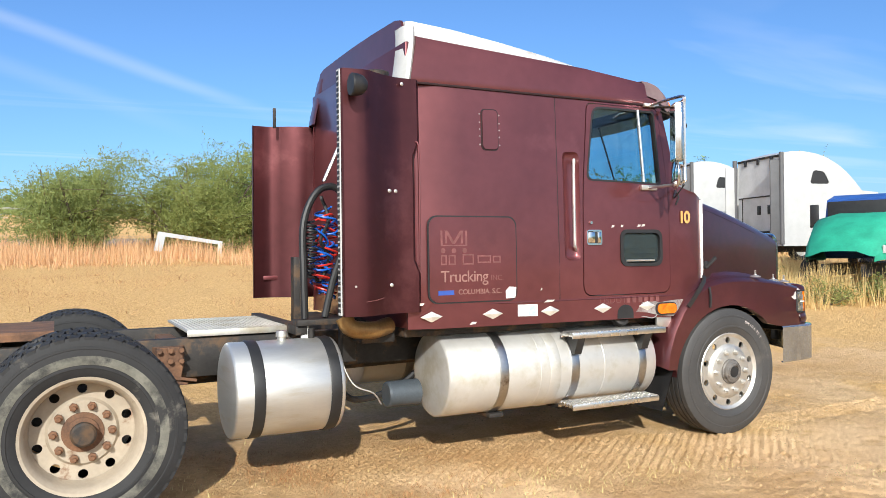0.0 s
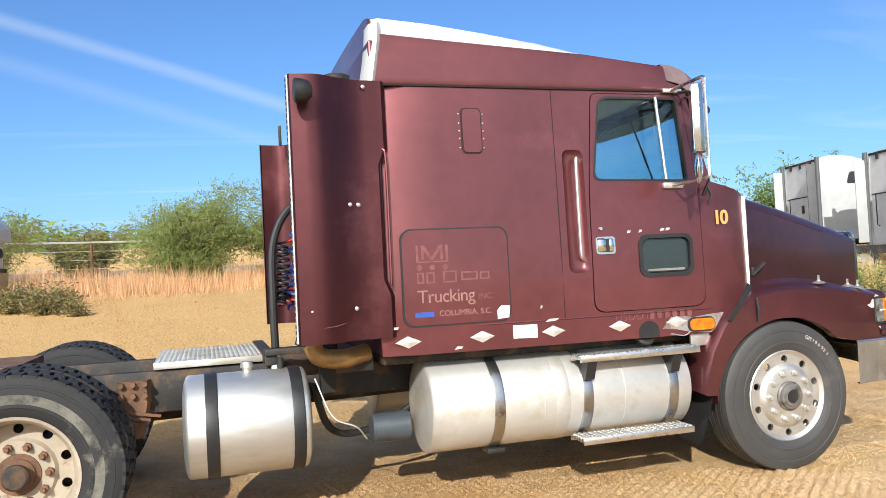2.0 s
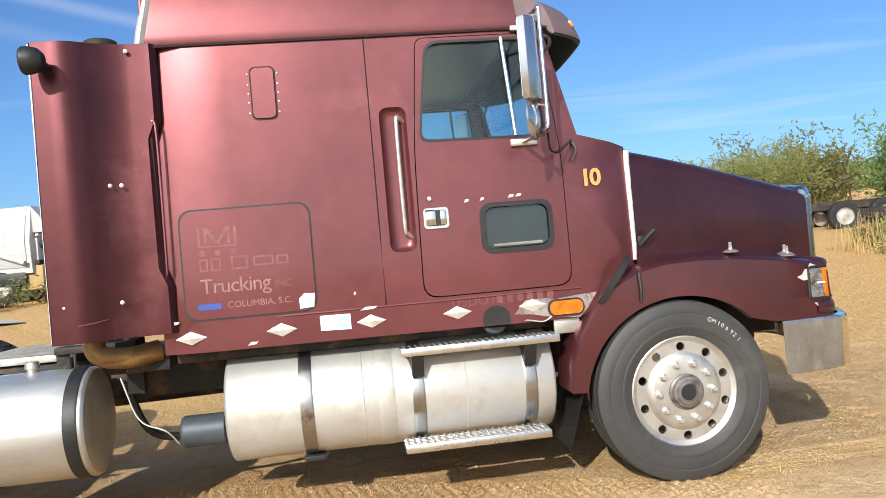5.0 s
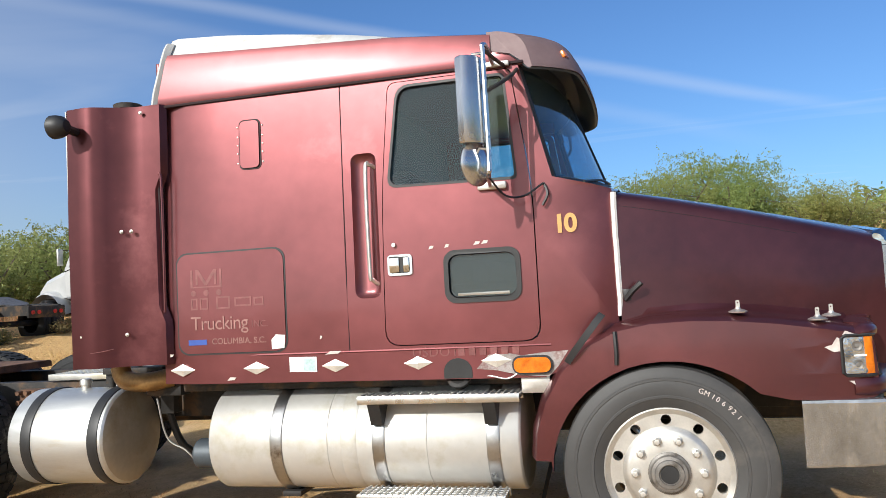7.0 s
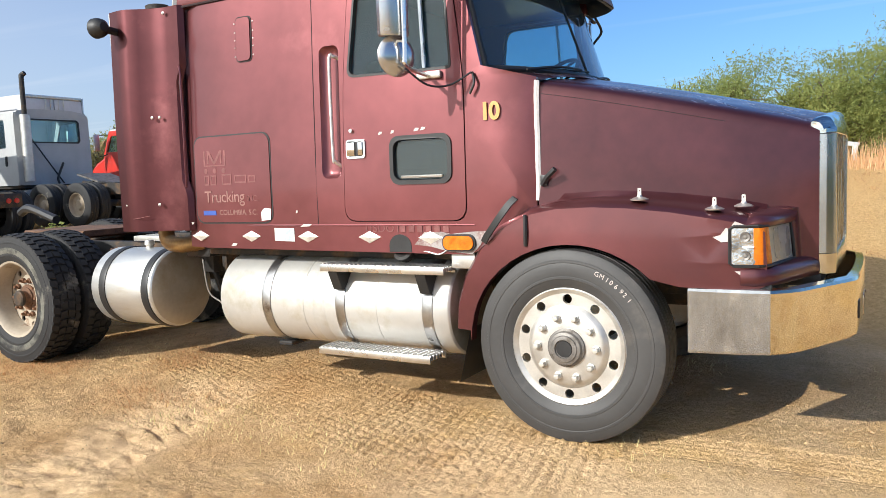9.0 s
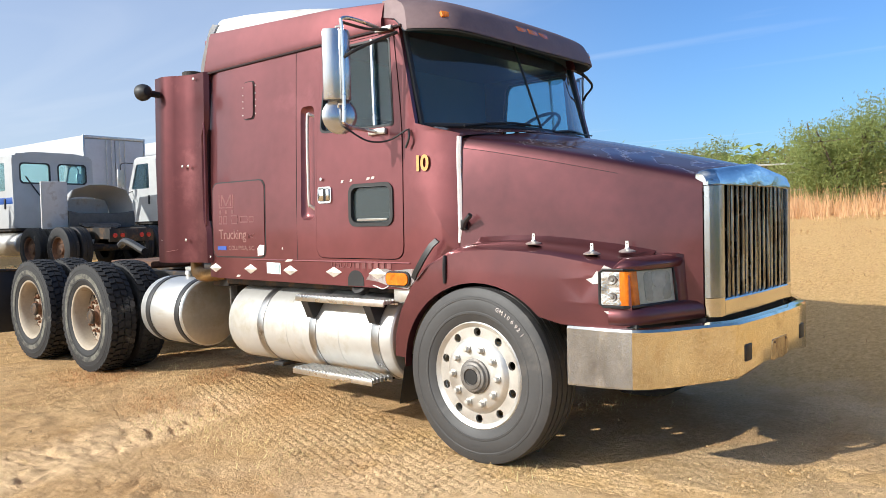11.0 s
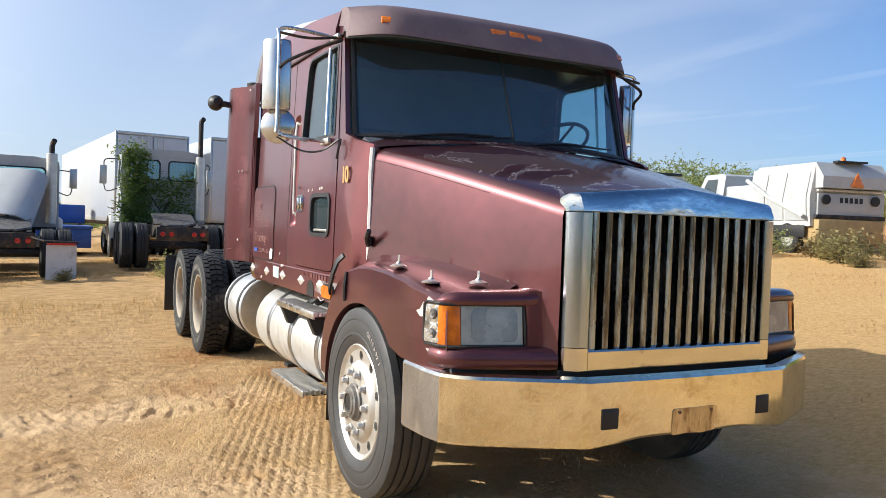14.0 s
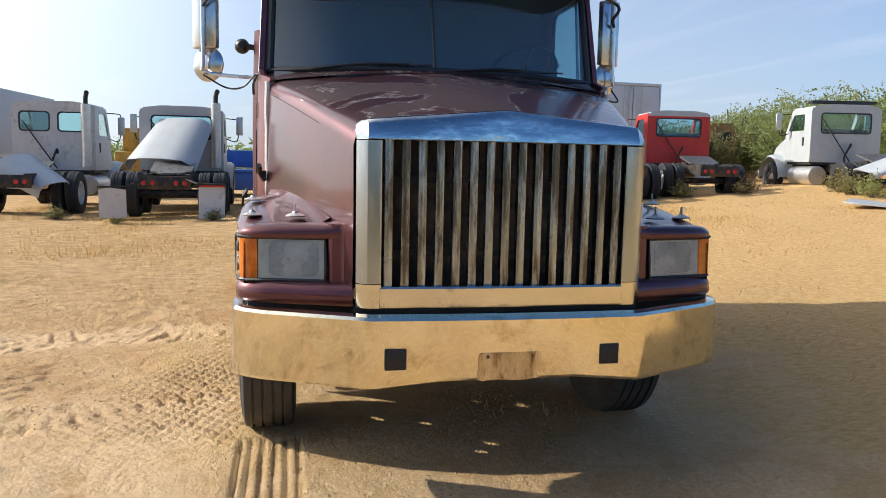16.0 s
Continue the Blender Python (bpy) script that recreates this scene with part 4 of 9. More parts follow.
def fender(s):
    bm = bmesh.new()
    y0 = 1.172

    def out(u, v, d):
        bulge = 0.012 * math.sin(clip01((v - 0.55) / 0.7) * math.pi)
        nose_in = 0.05 * clip01((u - 0.72) / 0.28) ** 2
        return (u, s * (y0 + bulge - nose_in - d), v)

    outer = FTOP + [(0.99, 1.12), (1.0, 0.95), (0.99, 0.86), (0.93, 0.835)] + ARCH
    plate(bm, outer, [], out, 0.0, grid_cuts(-0.67, 1.0, 0.14, 0.55, 1.25, 0.14))
    # arch lip turned inward
    loft(bm, [[out(u, v, 0) for u, v in ARCH], [out(u, v, 0.06) for u, v in ARCH]], closed=False)
    # crown of the fender, running in to the hood side
    rows = []
    for u, v in FTOP:
        inner = max(hood_half(u) + 0.02, 0.70) if u > -0.2 else 0.98
        p = Vector(out(u, v, 0))
        w = p.y - s * inner
        n = Vector((0, 0, 1)) if u > -0.25 else Vector((-0.8, 0, 0.6))
        rows.append([p, p + n * 0.018 - Vector((0, s * 0.02, 0)), p + n * 0.034 - Vector((0, s * 0.06, 0)), p + n * 0.040 - Vector((0, w * 0.45, 0)), p + n * 0.05 - Vector((0, w * 0.85, 0)), p + n * (0.085 if u > -0.2 else 0.05) - Vector((0, w, 0))])
    loft(bm, rows, closed=False)
    fen = part("fender", bm, HOODPAINT, truck, "maroon fibreglass front fender", 38)
    # nose of the fender round the headlamp: brow, cheek and shelf, each rolled over softly
    def rolled(path, profile):
        rows = []
        for i, (x, y) in enumerate(path):
            a, b = Vector(path[max(i - 1, 0)]), Vector(path[min(i + 1, len(path) - 1)])
            t = (b - a).normalized()
            rows.append([(x + t.y * k, s * (y - t.x * k), z) for k, z in profile(i / (len(path) - 1))])
        return rows

    bm = bmesh.new()
    crown = lambda k: 1.170 + 0.028 * min(1, k / 0.15) + 0.014 * k + 0.028 * max(0, (k - 0.8) / 0.2)
    brow = [(0.905, 1.170), (0.945, 1.162), (0.985, 1.140), (1.018, 1.095), (1.042, 1.01), (1.064, 0.90), (1.082, 0.79), (1.092, 0.72), (1.096, 0.67)]
    loft(bm, rolled(brow, lambda k: [(0.15, crown(k) + 0.004), (0.09, crown(k) + 0.007), (0.05, crown(k) + 0.003), (0.022, crown(k) - 0.006), (0.006, crown(k) - 0.020), (0.0, 0.4 * crown(k) + 0.6 * 1.152 - 0.004), (0.006, 1.150), (0.05, 1.148)]), closed=False)
    cheek = [(1.00, 0.78), (1.066, 0.772), (1.084, 0.764), (1.096, 0.746), (1.104, 0.72), (1.118, 0.69), (1.150, 0.668), (1.0, 0.62)]
    loft(bm, [[(x - 0.30 * (z - 0.95) * 0.25, s * y, z) for x, y in cheek] for z in (0.93, 1.0, 1.1, 1.17, 1.215)])
    shelf = [(0.885, 1.176), (0.945, 1.170), (0.995, 1.150), (1.035, 1.110), (1.066, 1.045), (1.105, 0.93), (1.145, 0.81), (1.178, 0.715), (1.195, 0.665)]
    loft(bm, rolled(shelf, lambda k: [(0.16, 0.966), (0.06, 0.962), (0.028, 0.955), (0.010, 0.940), (0.002, 0.920), (0.0, 0.890), (0.006, 0.868), (0.022, 0.860), (0.10, 0.858)]), closed=False)
    part("fender_nose", bm, HOODPAINT, fen, sharp=60)
    lens = lambda u, v, d: (1.008 + (1.105 - u) * 0.215 - d - (v - 0.96) * 0.10, s * u, v)
    bm = plate(bmesh.new(), [(1.070, 0.968), (0.782, 0.968), (0.782, 1.142), (1.070, 1.142)], [], lens, 0.05)
    lamp = part("headlamp", bm, HAZYLENS, truck, "hazed rectangular headlamp")
    core = rounded(0.806, 1.024, 0.980, 1.132, 0.03)
    part("lamp_core", plate(bmesh.new(), core, [], lambda u, v, d: Vector(lens(u, v, d)) + Vector((0.002, 0, 0)), 0.004), LENS_CORE, lamp, "clouded lens centre")
    bm = loft(bmesh.new(), [[(0.943, s * 1.156, z), (0.968, s * 1.150, z), (0.992 - (z - 0.96) * 0.05, s * 1.132, z), (1.010 - (z - 0.96) * 0.10, s * 1.102, z), (1.0160 - (z - 0.96) * 0.10, s * 1.074, z), (0.96, s * 1.074, z), (0.93, s * 1.12, z)] for z in (0.966, 1.0, 1.05, 1.10, 1.143)])
    part("turn_signal", bm, AMBER, lamp, "amber wraparound turn signal")
    bm = plate(bmesh.new(), rounded(0.846, 0.950, 0.968, 1.142, 0.012), [], lambda u, v, d: (u, out(u, v, d)[1] + s * 0.005, v), 0.03, [(0, 0.88), (0, 0.91), (1, 1.05)])
    side_lamp = part("side_lamp", bm, CLEARLENS, lamp, "clear side lamp")
    for zz in (1.01, 1.10):
        part("bulb", lathe(bmesh.new(), (0.905, s * 1.160, zz), (0, s, 0), [(0.026, 0.0), (0.023, 0.009), (0.011, 0.005), (0.009, 0.010), (0, 0.011)], 14), GRIME, side_lamp)
    part("lamp_rib", box(bmesh.new(), 0.850, 0.946, -0.002, 0.002, 1.050, 1.058, 0, Matrix.Translation((0, s * 1.1655, 0))), STICKER, side_lamp)
    edge = [(0.965, s * 1.152, 0.958), (0.855, s * 1.170, 0.958), (0.837, s * 1.173, 0.972), (0.837, s * 1.174, 1.138), (0.855, s * 1.171, 1.152), (0.962, s * 1.154, 1.152), (0.996, s * 1.112, 1.150), (1.062, s * 0.776, 1.148), (1.078, s * 0.774, 1.05), (1.086, s * 0.776, 0.962), (1.014, s * 1.112, 0.960), (0.965, s * 1.152, 0.958)]
    part("lamp_bezel", tube(bmesh.new(), edge, 0.008, 6), BLACK, lamp)
    # hood studs
    for x, y, z in ((0.388, 1.115, 1.282), (0.755, 1.105, 1.228), (0.86, 0.905, 1.232)):
        bm = lathe(bmesh.new(), (x, s * y, z), (0, 0, 1), [(0, 0), (0.045, 0), (0.047, 0.006), (0.03, 0.014), (0.016, 0.018), (0.012, 0.026), (0, 0.027)], 18)
        plate(bm, round_poly([(-0.010, 0.02), (0.010, 0.02), (0.009, 0.062), (-0.009, 0.062)], 0.005), [circle(0, 0.049, 0.004, 8)], lambda u, v, d: (x + u, s * y + d - 0.002, z + v), 0.004)
        part("stud_washer", bm, ALU_DULL, fen, "dull washer with an upright tab")
    bm = loft(bmesh.new(), [[(x - 0.015, s * (y - 0.007), z + 0.010), (x - 0.015, s * (y + 0.007), z + 0.010), (x + 0.015, s * (y + 0.007), z - 0.010), (x + 0.015, s * (y - 0.007), z - 0.010)] for x, y, z in ((-0.475, 1.195, 1.065), (-0.45, 1.205, 1.10), (-0.37, 1.212, 1.20), (-0.31, 1.205, 1.275), (-0.28, 1.18, 1.31))])
    part("fender_strap", bm, BLACK, fen, "black rubber fender strap")
    part("fender_seam", tube(bmesh.new(), [(-0.225, s * 1.186, 1.045), (-0.222, s * 1.190, 1.12), (-0.225, s * 1.180, 1.215)], 0.011, 6, 3), BLACK, fen, "black rubber fender seam")
    bm = bmesh.new()
    loft(bm, [[(-0.60, s * 1.15, 0.56), (-0.60, s * 0.75, 0.56)], [(-0.70, s * 1.12, 0.22), (-0.70, s * 0.75, 0.22)]], closed=False)
    part("splash_guard", bm, BLACK, fen, "black rubber splash guard")


for s in (-1, 1):
    fender(s)


def peak(y):
    return 1.628 + 0.092 * (1 - abs(y) / 0.65)


def bow(y):
    return 0.02 * (1 - abs(y) / 0.655)


# chrome surround: peaked header leaning back, two chamfered posts, stained foot
YS = [-0.655, -0.632, -0.608, -0.56, -0.3, 0.0, 0.3, 0.56, 0.608, 0.632, 0.655]
rows = []
for y in YS:
    e = clip01((abs(y) - 0.608) / 0.047)
    x, top = 1.262 + bow(y) - 0.045 * e, 1.672 + 0.058 * (1 - abs(y) / 0.655) - 0.020 * e ** 2
    rows.append([(x - 0.09, y, 1.588), (x - 0.004, y, 1.588), (x, y, 1.592), (x - 0.001, y, 1.612), (x - 0.010, y, top - 0.048), (x - 0.018, y, top - 0.026), (x - 0.034, y, top - 0.008), (x - 0.060, y, top), (x - 0.10 + 0.03 * e, y, top - 0.006), (x - 0.10 + 0.03 * e, y, top - 0.05)])
grille = part("grille_frame", loft(bmesh.new(), rows), HEADER_CHROME, truck, "peaked rippled chrome grille header", 32)
for s in (-1, 1):
    post = [(1.17, 0.652), (1.219, 0.655), (1.224, 0.653), (1.260, 0.612), (1.263, 0.606), (1.264, 0.556), (1.260, 0.550), (1.18, 0.550)]
    part("grille_post", loft(bmesh.new(), [[(x, s * y, z) for x, y in post] for z in (0.973, 1.2, 1.4, 1.584)]), GRILLE_CHROME, grille, "chrome grille post", 32)
    part("grille_corner", loft(bmesh.new(), [[(x + 0.001, s * y, z) for x, y in post] for z in (0.868, 0.92, 0.970)]), TARNISHED, grille, "tarnished lower grille corner", 32)
rows = []
for y in (-0.552, -0.3, 0.0, 0.3, 0.552):
    x = 1.262 + bow(y)
    rows.append([(x - 0.08, y, 0.868), (x - 0.006, y, 0.868), (x, y, 0.874), (x, y, 0.952), (x - 0.006, y, 0.960), (x - 0.03, y, 0.967), (x - 0.08, y, 0.968)])
part("grille_foot", loft(bmesh.new(), rows), TARNISHED, grille, "tarnished chrome grille foot", 32)
bm = box(bmesh.new(), 1.10, 1.12, -0.60, 0.60, 0.9, 1.62)
part("radiator_screen", bm, surface("dusty_radiator_screen", (0.085, 0.070, 0.058), 0.8, 0.1, 0.35, 9, 0.3, 120, stain=(0.16, 0.12, 0.085), stain_at=0.55, stain_scale=5), grille, "dusty dark radiator screen")
for z in (1.10, 1.42):
    part("grille_brace", box(bmesh.new(), 1.185, 1.20, -0.56, 0.56, z - 0.012, z + 0.012), STEEL, grille)
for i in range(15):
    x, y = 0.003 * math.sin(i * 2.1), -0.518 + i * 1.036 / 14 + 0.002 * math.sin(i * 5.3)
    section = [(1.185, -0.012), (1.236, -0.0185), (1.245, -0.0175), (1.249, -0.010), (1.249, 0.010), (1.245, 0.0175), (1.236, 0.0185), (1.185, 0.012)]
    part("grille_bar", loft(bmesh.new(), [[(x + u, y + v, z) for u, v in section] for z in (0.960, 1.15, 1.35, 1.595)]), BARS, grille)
# black boxes added to keep the gap above the bumper in shade
for s in (-1, 1):
    part("gap_filler", box(bmesh.new(), 0.86, 1.02, min(s * 0.64, s * 1.12), max(s * 0.64, s * 1.12), 0.78, 0.872, 0.01), BLACK, truck)
part("lower_grille_bar", box(bmesh.new(), 1.0, 1.2, -0.66, 0.66, 0.80, 0.866, 0.01), BLACK, truck)

plan = [(0.64, -1.186), (0.90, -1.192), (1.02, -1.178), (1.09, -1.13), (1.15, -1.05), (1.335, -0.665), (1.362, -0.60), (1.378, -0.3), (1.382, 0.0)]
plan += [(x, -y) for x, y in reversed(plan[:-1])]
bm = bmesh.new()
rows = []
for i, (x, y) in enumerate(plan):
    a, b = Vector(plan[max(i - 1, 0)]), Vector(plan[min(i + 1, len(plan) - 1)])
    t = (b - a).normalized()
    n = Vector((t.y, -t.x))
    low = 0.520 + 0.02 * clip01((x - 0.6) / 0.5) + (0.03 if abs(y) < 0.6 else 0)
    rows.append([(x - n.x * 0.03, y - n.y * 0.03, low + 0.01), (x - n.x * 0.006, y - n.y * 0.006, low), (x, y, low + 0.012), (x, y, 0.68), (x, y, 0.832), (x - n.x * 0.008, y - n.y * 0.008, 0.846), (x - n.x * 0.05, y - n.y * 0.05, 0.852)])
loft(bm, rows[2:-2], closed=False)
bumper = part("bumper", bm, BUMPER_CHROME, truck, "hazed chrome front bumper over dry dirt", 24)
for end in (rows[:3], rows[-3:]):
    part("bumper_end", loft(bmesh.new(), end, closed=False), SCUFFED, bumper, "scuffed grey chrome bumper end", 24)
for y in (-0.497, 0.457):
    part("tow_hole", box(bmesh.new(), 1.35, 1.3745, y - 0.047, y + 0.047, 0.622, 0.716, 0.006), BLACK, bumper, "black tow pin opening")
part("plate_mark", plate(bmesh.new(), round_poly([(-0.145, 0.566), (-0.06, 0.573), (0.04, 0.566), (0.135, 0.575), (0.14, 0.69), (-0.14, 0.69)], 0.02), [], lambda u, v, d: (1.3838 - d, u, v), 0.02), surface("worn_plate_mount", (0.60, 0.50, 0.36), 0.24, 1.0, 0.3, 7, stain=(0.26, 0.17, 0.10), stain_at=0.56, stain_scale=9, stretch=(1, 2.5, 0.7)), bumper, "rust-streaked worn patch for a plate")
for y in (-0.10, 0.10):
    part("plate_bolt", lathe(bmesh.new(), (1.384, y, 0.672), (1, 0, 0), [(0.008, 0), (0.007, 0.004), (0, 0.005)], 8), RUST, bumper)

# ---- wheels ----


def tyre_mesh(r, width, rim_r, lugs):
    """Tyre on the y axis, centred on its middle plane."""
    h = width / 2
    prof = [(rim_r - 0.01, -h * 0.80), (rim_r + 0.012, -h * 0.92), (rim_r + 0.05, -h * 1.0), (rim_r + 0.053, -h * 1.03), (rim_r + 0.064, -h * 1.03), (rim_r + 0.067, -h * 1.015), (rim_r + 0.11, -h * 1.04), (r - 0.075, -h * 0.99), (r - 0.072, -h * 1.005), (r - 0.06, -h * 0.995), (r - 0.058, -h * 0.975), (r - 0.025, -h * 0.93), (r - 0.008, -h * 0.86)]
    if not lugs:
        for g in (-0.55, -0.19, 0.19, 0.55):
            prof += [(r, (g - 0.05) * h), (r - 0.012, (g - 0.04) * h), (r - 0.012, (g + 0.04) * h), (r, (g + 0.05) * h)]
    else:
        prof += [(r - 0.012, -h * 0.8), (r - 0.012, h * 0.8)]
    prof += [(q, -t) for q, t in reversed(prof[:13])]
    return lathe(bmesh.new(), (0, 0, 0), (0, 1, 0), prof, 64)


def tread_mesh(r, width):
    """Staggered tread blocks of a drive tyre."""
    h = width / 2
    bm = bmesh.new()
    n = 46
    for i in range(n):
        for y0, y1, off in ((-0.93, -0.52, 0), (-0.46, -0.04, 0.5), (0.04, 0.46, 0.5), (0.52, 0.93, 0)):
            a = TAU * (i + off) / n
            w = TAU / n * 0.34
            sk = 0.012 if y0 > 0 or y1 < -0.5 else -0.012
            vs = []
            for rr in (r - 0.016, r + 0.004):
                for k, yy in ((-w + sk, y0), (w + sk, y0), (w - sk, y1), (-w - sk, y1)):
                    e = rr - (0.012 if abs(yy) > 0.9 else 0)
                    vs.append(bm.verts.new((e * math.cos(a + k), yy * h, e * math.sin(a + k))))
            for f in ((4, 5, 6, 7), (0, 1, 5, 4), (1, 2, 6, 5), (2, 3, 7, 6), (3, 0, 4, 7)):
                bm.faces.new([vs[j] for j in f])
    return bm


def rim_lathe(rim_r, h, disc_y, depth):
    """Barrel of a wheel; disc_y: where the disc sits."""
    return [(rim_r, -h), (rim_r + 0.006, -h * 0.985), (rim_r - 0.004, -h * 0.95), (rim_r - 0.02, -h * 0.90), (rim_r - 0.034, -h * 0.82), (rim_r - 0.05, disc_y), (rim_r - 0.05, h * 0.82), (rim_r, h)]


def front_wheel(parent, m):
    """Steer wheel, outer face towards -y: flat-faced aluminium disc with ten round hand holes."""
    rim_r, h = 0.322, 0.125
    bm = lathe(bmesh.new(), (0, 0, 0), (0, 1, 0), [(rim_r - 0.03, -h + 0.012), (rim_r - 0.004, -h - 0.004), (rim_r + 0.004, -h + 0.002), (rim_r + 0.004, -h + 0.016), (rim_r - 0.03, -h + 0.05), (rim_r - 0.03, h)], 64)
    holes = [circle(0.262 * math.cos(TAU * (i + 0.5) / 10), 0.262 * math.sin(TAU * (i + 0.5) / 10), 0.026, 14) for i in range(10)]
    face = lambda u, v, d: (u, -h + 0.012 + d, v)
    plate(bm, circle(0, 0, rim_r - 0.026, 64), holes + [circle(0, 0, 0.102, 28), ], face, 0.02, [])
    wheel = part("front_wheel", bm, ALU_DULL, parent, "aluminium disc wheel with round hand holes")
    bm = lathe(bmesh.new(), (0, 0, 0), (0, 1, 0), [(0.09, -h - 0.014), (0.195, -h - 0.016), (0.212, -h - 0.010), (0.232, -h + 0.014)], 48)
    part("wheel_centre", bm, ALU_DULL, wheel)
    part("tyre", tyre_mesh(0.535, 0.285, rim_r, False), RUBBER_CLEAN, wheel, "worn grey steer tyre")
    bm = bmesh.new()
    lathe(bm, (0, -h - 0.015, 0), (0, -1, 0), [(0.105, -0.01), (0.105, 0.012), (0.094, 0.018), (0.088, 0.034), (0.074, 0.038), (0.07, 0.044), (0.052, 0.047), (0.050, 0.038), (0.0, 0.038)], 32)
    part("hub_cap", bm, GRIME, wheel, "grimy aluminium hub cap")
    part("hub_window", lathe(bmesh.new(), (0, -h - 0.0535, 0), (0, -1, 0), [(0.046, 0), (0.044, 0.004), (0, 0.004)], 20), BLACK, wheel)
    nut = None
    for i in range(10):
        a = TAU * i / 10
        loc = (0.168 * math.cos(a), -h - 0.018, 0.168 * math.sin(a))
        if nut is None:
            bm = lathe(bmesh.new(), (0, 0, 0), (0, -1, 0), [(0.025, 0), (0.025, 0.006), (0.020, 0.008), (0.019, 0.024), (0.014, 0.031), (0, 0.033)], 6)
            nut = part("lug_nut", bm, ALU_DULL, wheel)
            nut.location = loc
        else:
            q = nut.copy()
            scene.collection.objects.link(q)
            q.location = loc
    wheel.matrix_basis = m
    return wheel


def drive_wheel(parent, m, rim_mat=None):
    """Pair of drive tyres, outer face towards -y: deep dished steel disc."""
    rim_r, h = 0.325, 0.12
    rm = rim_mat or BEIGE
    prof = [(rim_r - 0.01, -h + 0.02), (rim_r + 0.004, -h + 0.008), (rim_r + 0.004, -h - 0.004), (rim_r - 0.012, -h), (rim_r - 0.03, -h + 0.02), (rim_r - 0.04, -h + 0.06), (rim_r - 0.05, 0.03)]
    bm = lathe(bmesh.new(), (0, 0, 0), (0, 1, 0), prof, 56)
    holes = [circle(0.243 * math.cos(TAU * (i + 0.5) / 10), 0.243 * math.sin(TAU * (i + 0.5) / 10), 0.027, 14) for i in range(10)]
    face = lambda u, v, d: (u, 0.035 + d, v)
    plate(bm, circle(0, 0, rim_r - 0.045, 56), holes + [circle(0, 0, 0.10, 24)], face, 0.014)
    lathe(bm, (0, 0, 0), (0, 1, 0), [(0.09, 0.012), (0.178, 0.014), (0.196, 0.038)], 48)
    wheel = part("drive_wheel", bm, rm, parent, "dished cream steel wheel with rust-stained hub")
    part("tyre", tyre_mesh(0.556, 0.27, rim_r, True), RUBBER, wheel, "chunky drive tyre with dusty sidewall")
    part("dust_ring", lathe(bmesh.new(), (0, 0, 0), (0, 1, 0), [(rim_r + 0.072, -0.1388), (rim_r + 0.086, -0.1412), (rim_r + 0.108, -0.1422), (rim_r + 0.122, -0.1404)], 64), surface("scuffed_dusty_rubber", (0.15, 0.145, 0.12), 0.9, 0, 0.3, 6, stain=(0.03, 0.03, 0.03), stain_at=0.52, stain_scale=4), wheel, "scuffed dusty ring on the tyre wall")
    inner = part("inner_tyre", tyre_mesh(0.556, 0.27, rim_r, True), RUBBER, wheel)
    inner.location.y = 0.33
    blocks = tagged(part("tread", tread_mesh(0.556, 0.27), RUBBER, wheel), kind="stuff")
    more = tagged(new("tread", blocks.data), kind="stuff")
    more.parent = inner
    bm = lathe(bmesh.new(), (0, 0, 0), (0, 1, 0), [(0, -0.085), (0.05, -0.083), (0.058, -0.07), (0.06, -0.02), (0.085, -0.012), (0.088, 0.06)], 24)
    lathe(bm, (0, 0, 0), (0, 1, 0), [(0.115, 0.05), (0.112, 0.005), (0.085, 0.0), (0.08, 0.06)], 24)
    part("hub", bm, RUST, wheel, "rusty drive axle hub")
    part("axle_cap", lathe(bmesh.new(), (0, 0, 0), (0, 1, 0), [(0, -0.094), (0.055, -0.092), (0.068, -0.082), (0.07, -0.06)], 20), STEEL, wheel)
    nut = None
    for i in range(10):
        a = TAU * i / 10
        loc = (0.152 * math.cos(a), 0.02, 0.152 * math.sin(a))
        if nut is None:
            nut = part("lug_nut", lathe(bmesh.new(), (0, 0, 0), (0, -1, 0), [(0.024, 0), (0.024, 0.03), (0.013, 0.036), (0.012, 0.06), (0, 0.062)], 6), RUST, wheel)
            nut.location = loc
        else:
            q = nut.copy()
            scene.collection.objects.link(q)
            q.location = loc
    wheel.matrix_basis = m
    return wheel


fw = front_wheel(truck, pose(0, -1.045, 0.497))
copy_thing(fw, pose(0, 1.045, 0.497, 0, 0, 180))
dw = drive_wheel(truck, pose(-4.96, -1.115, 0.535))
copy_thing(dw, pose(-6.33, -1.115, 0.54, 0, 20, 0))
copy_thing(dw, pose(-4.96, 1.115, 0.535, 0, 0, 180))
copy_thing(dw, pose(-6.33, 1.115, 0.54, 0, 35, 180))

# ---- chassis ----
for s in (-1, 1):
    bm = box(bmesh.new(), -7.3, 1.0, -0.045, 0.045, 0.70, 0.965, 0.006, Matrix.Translation((0, s * 0.43, 0)))
    part("frame_rail", bm, STEEL, truck, "grimy black frame rail")
for x, y in ((-4.96, 0.55), (-6.33, 0.55)):
    part("axle", cyl(bmesh.new(), (x, -0.95, 0.53), (x, 0.95, 0.53), 0.075, 14), STEEL, truck)
    bm = lathe(bmesh.new(), (x, 0, 0.55), (1, 0, 0), [(0, -0.22), (0.12, -0.2), (0.21, -0.08), (0.21, 0.08), (0.12, 0.2), (0, 0.26)], 18)
    part("differential", bm, STEEL, truck)
part("axle", cyl(bmesh.new(), (0, -0.95, 0.48), (0, 0.95, 0.48), 0.06, 12), STEEL, truck)
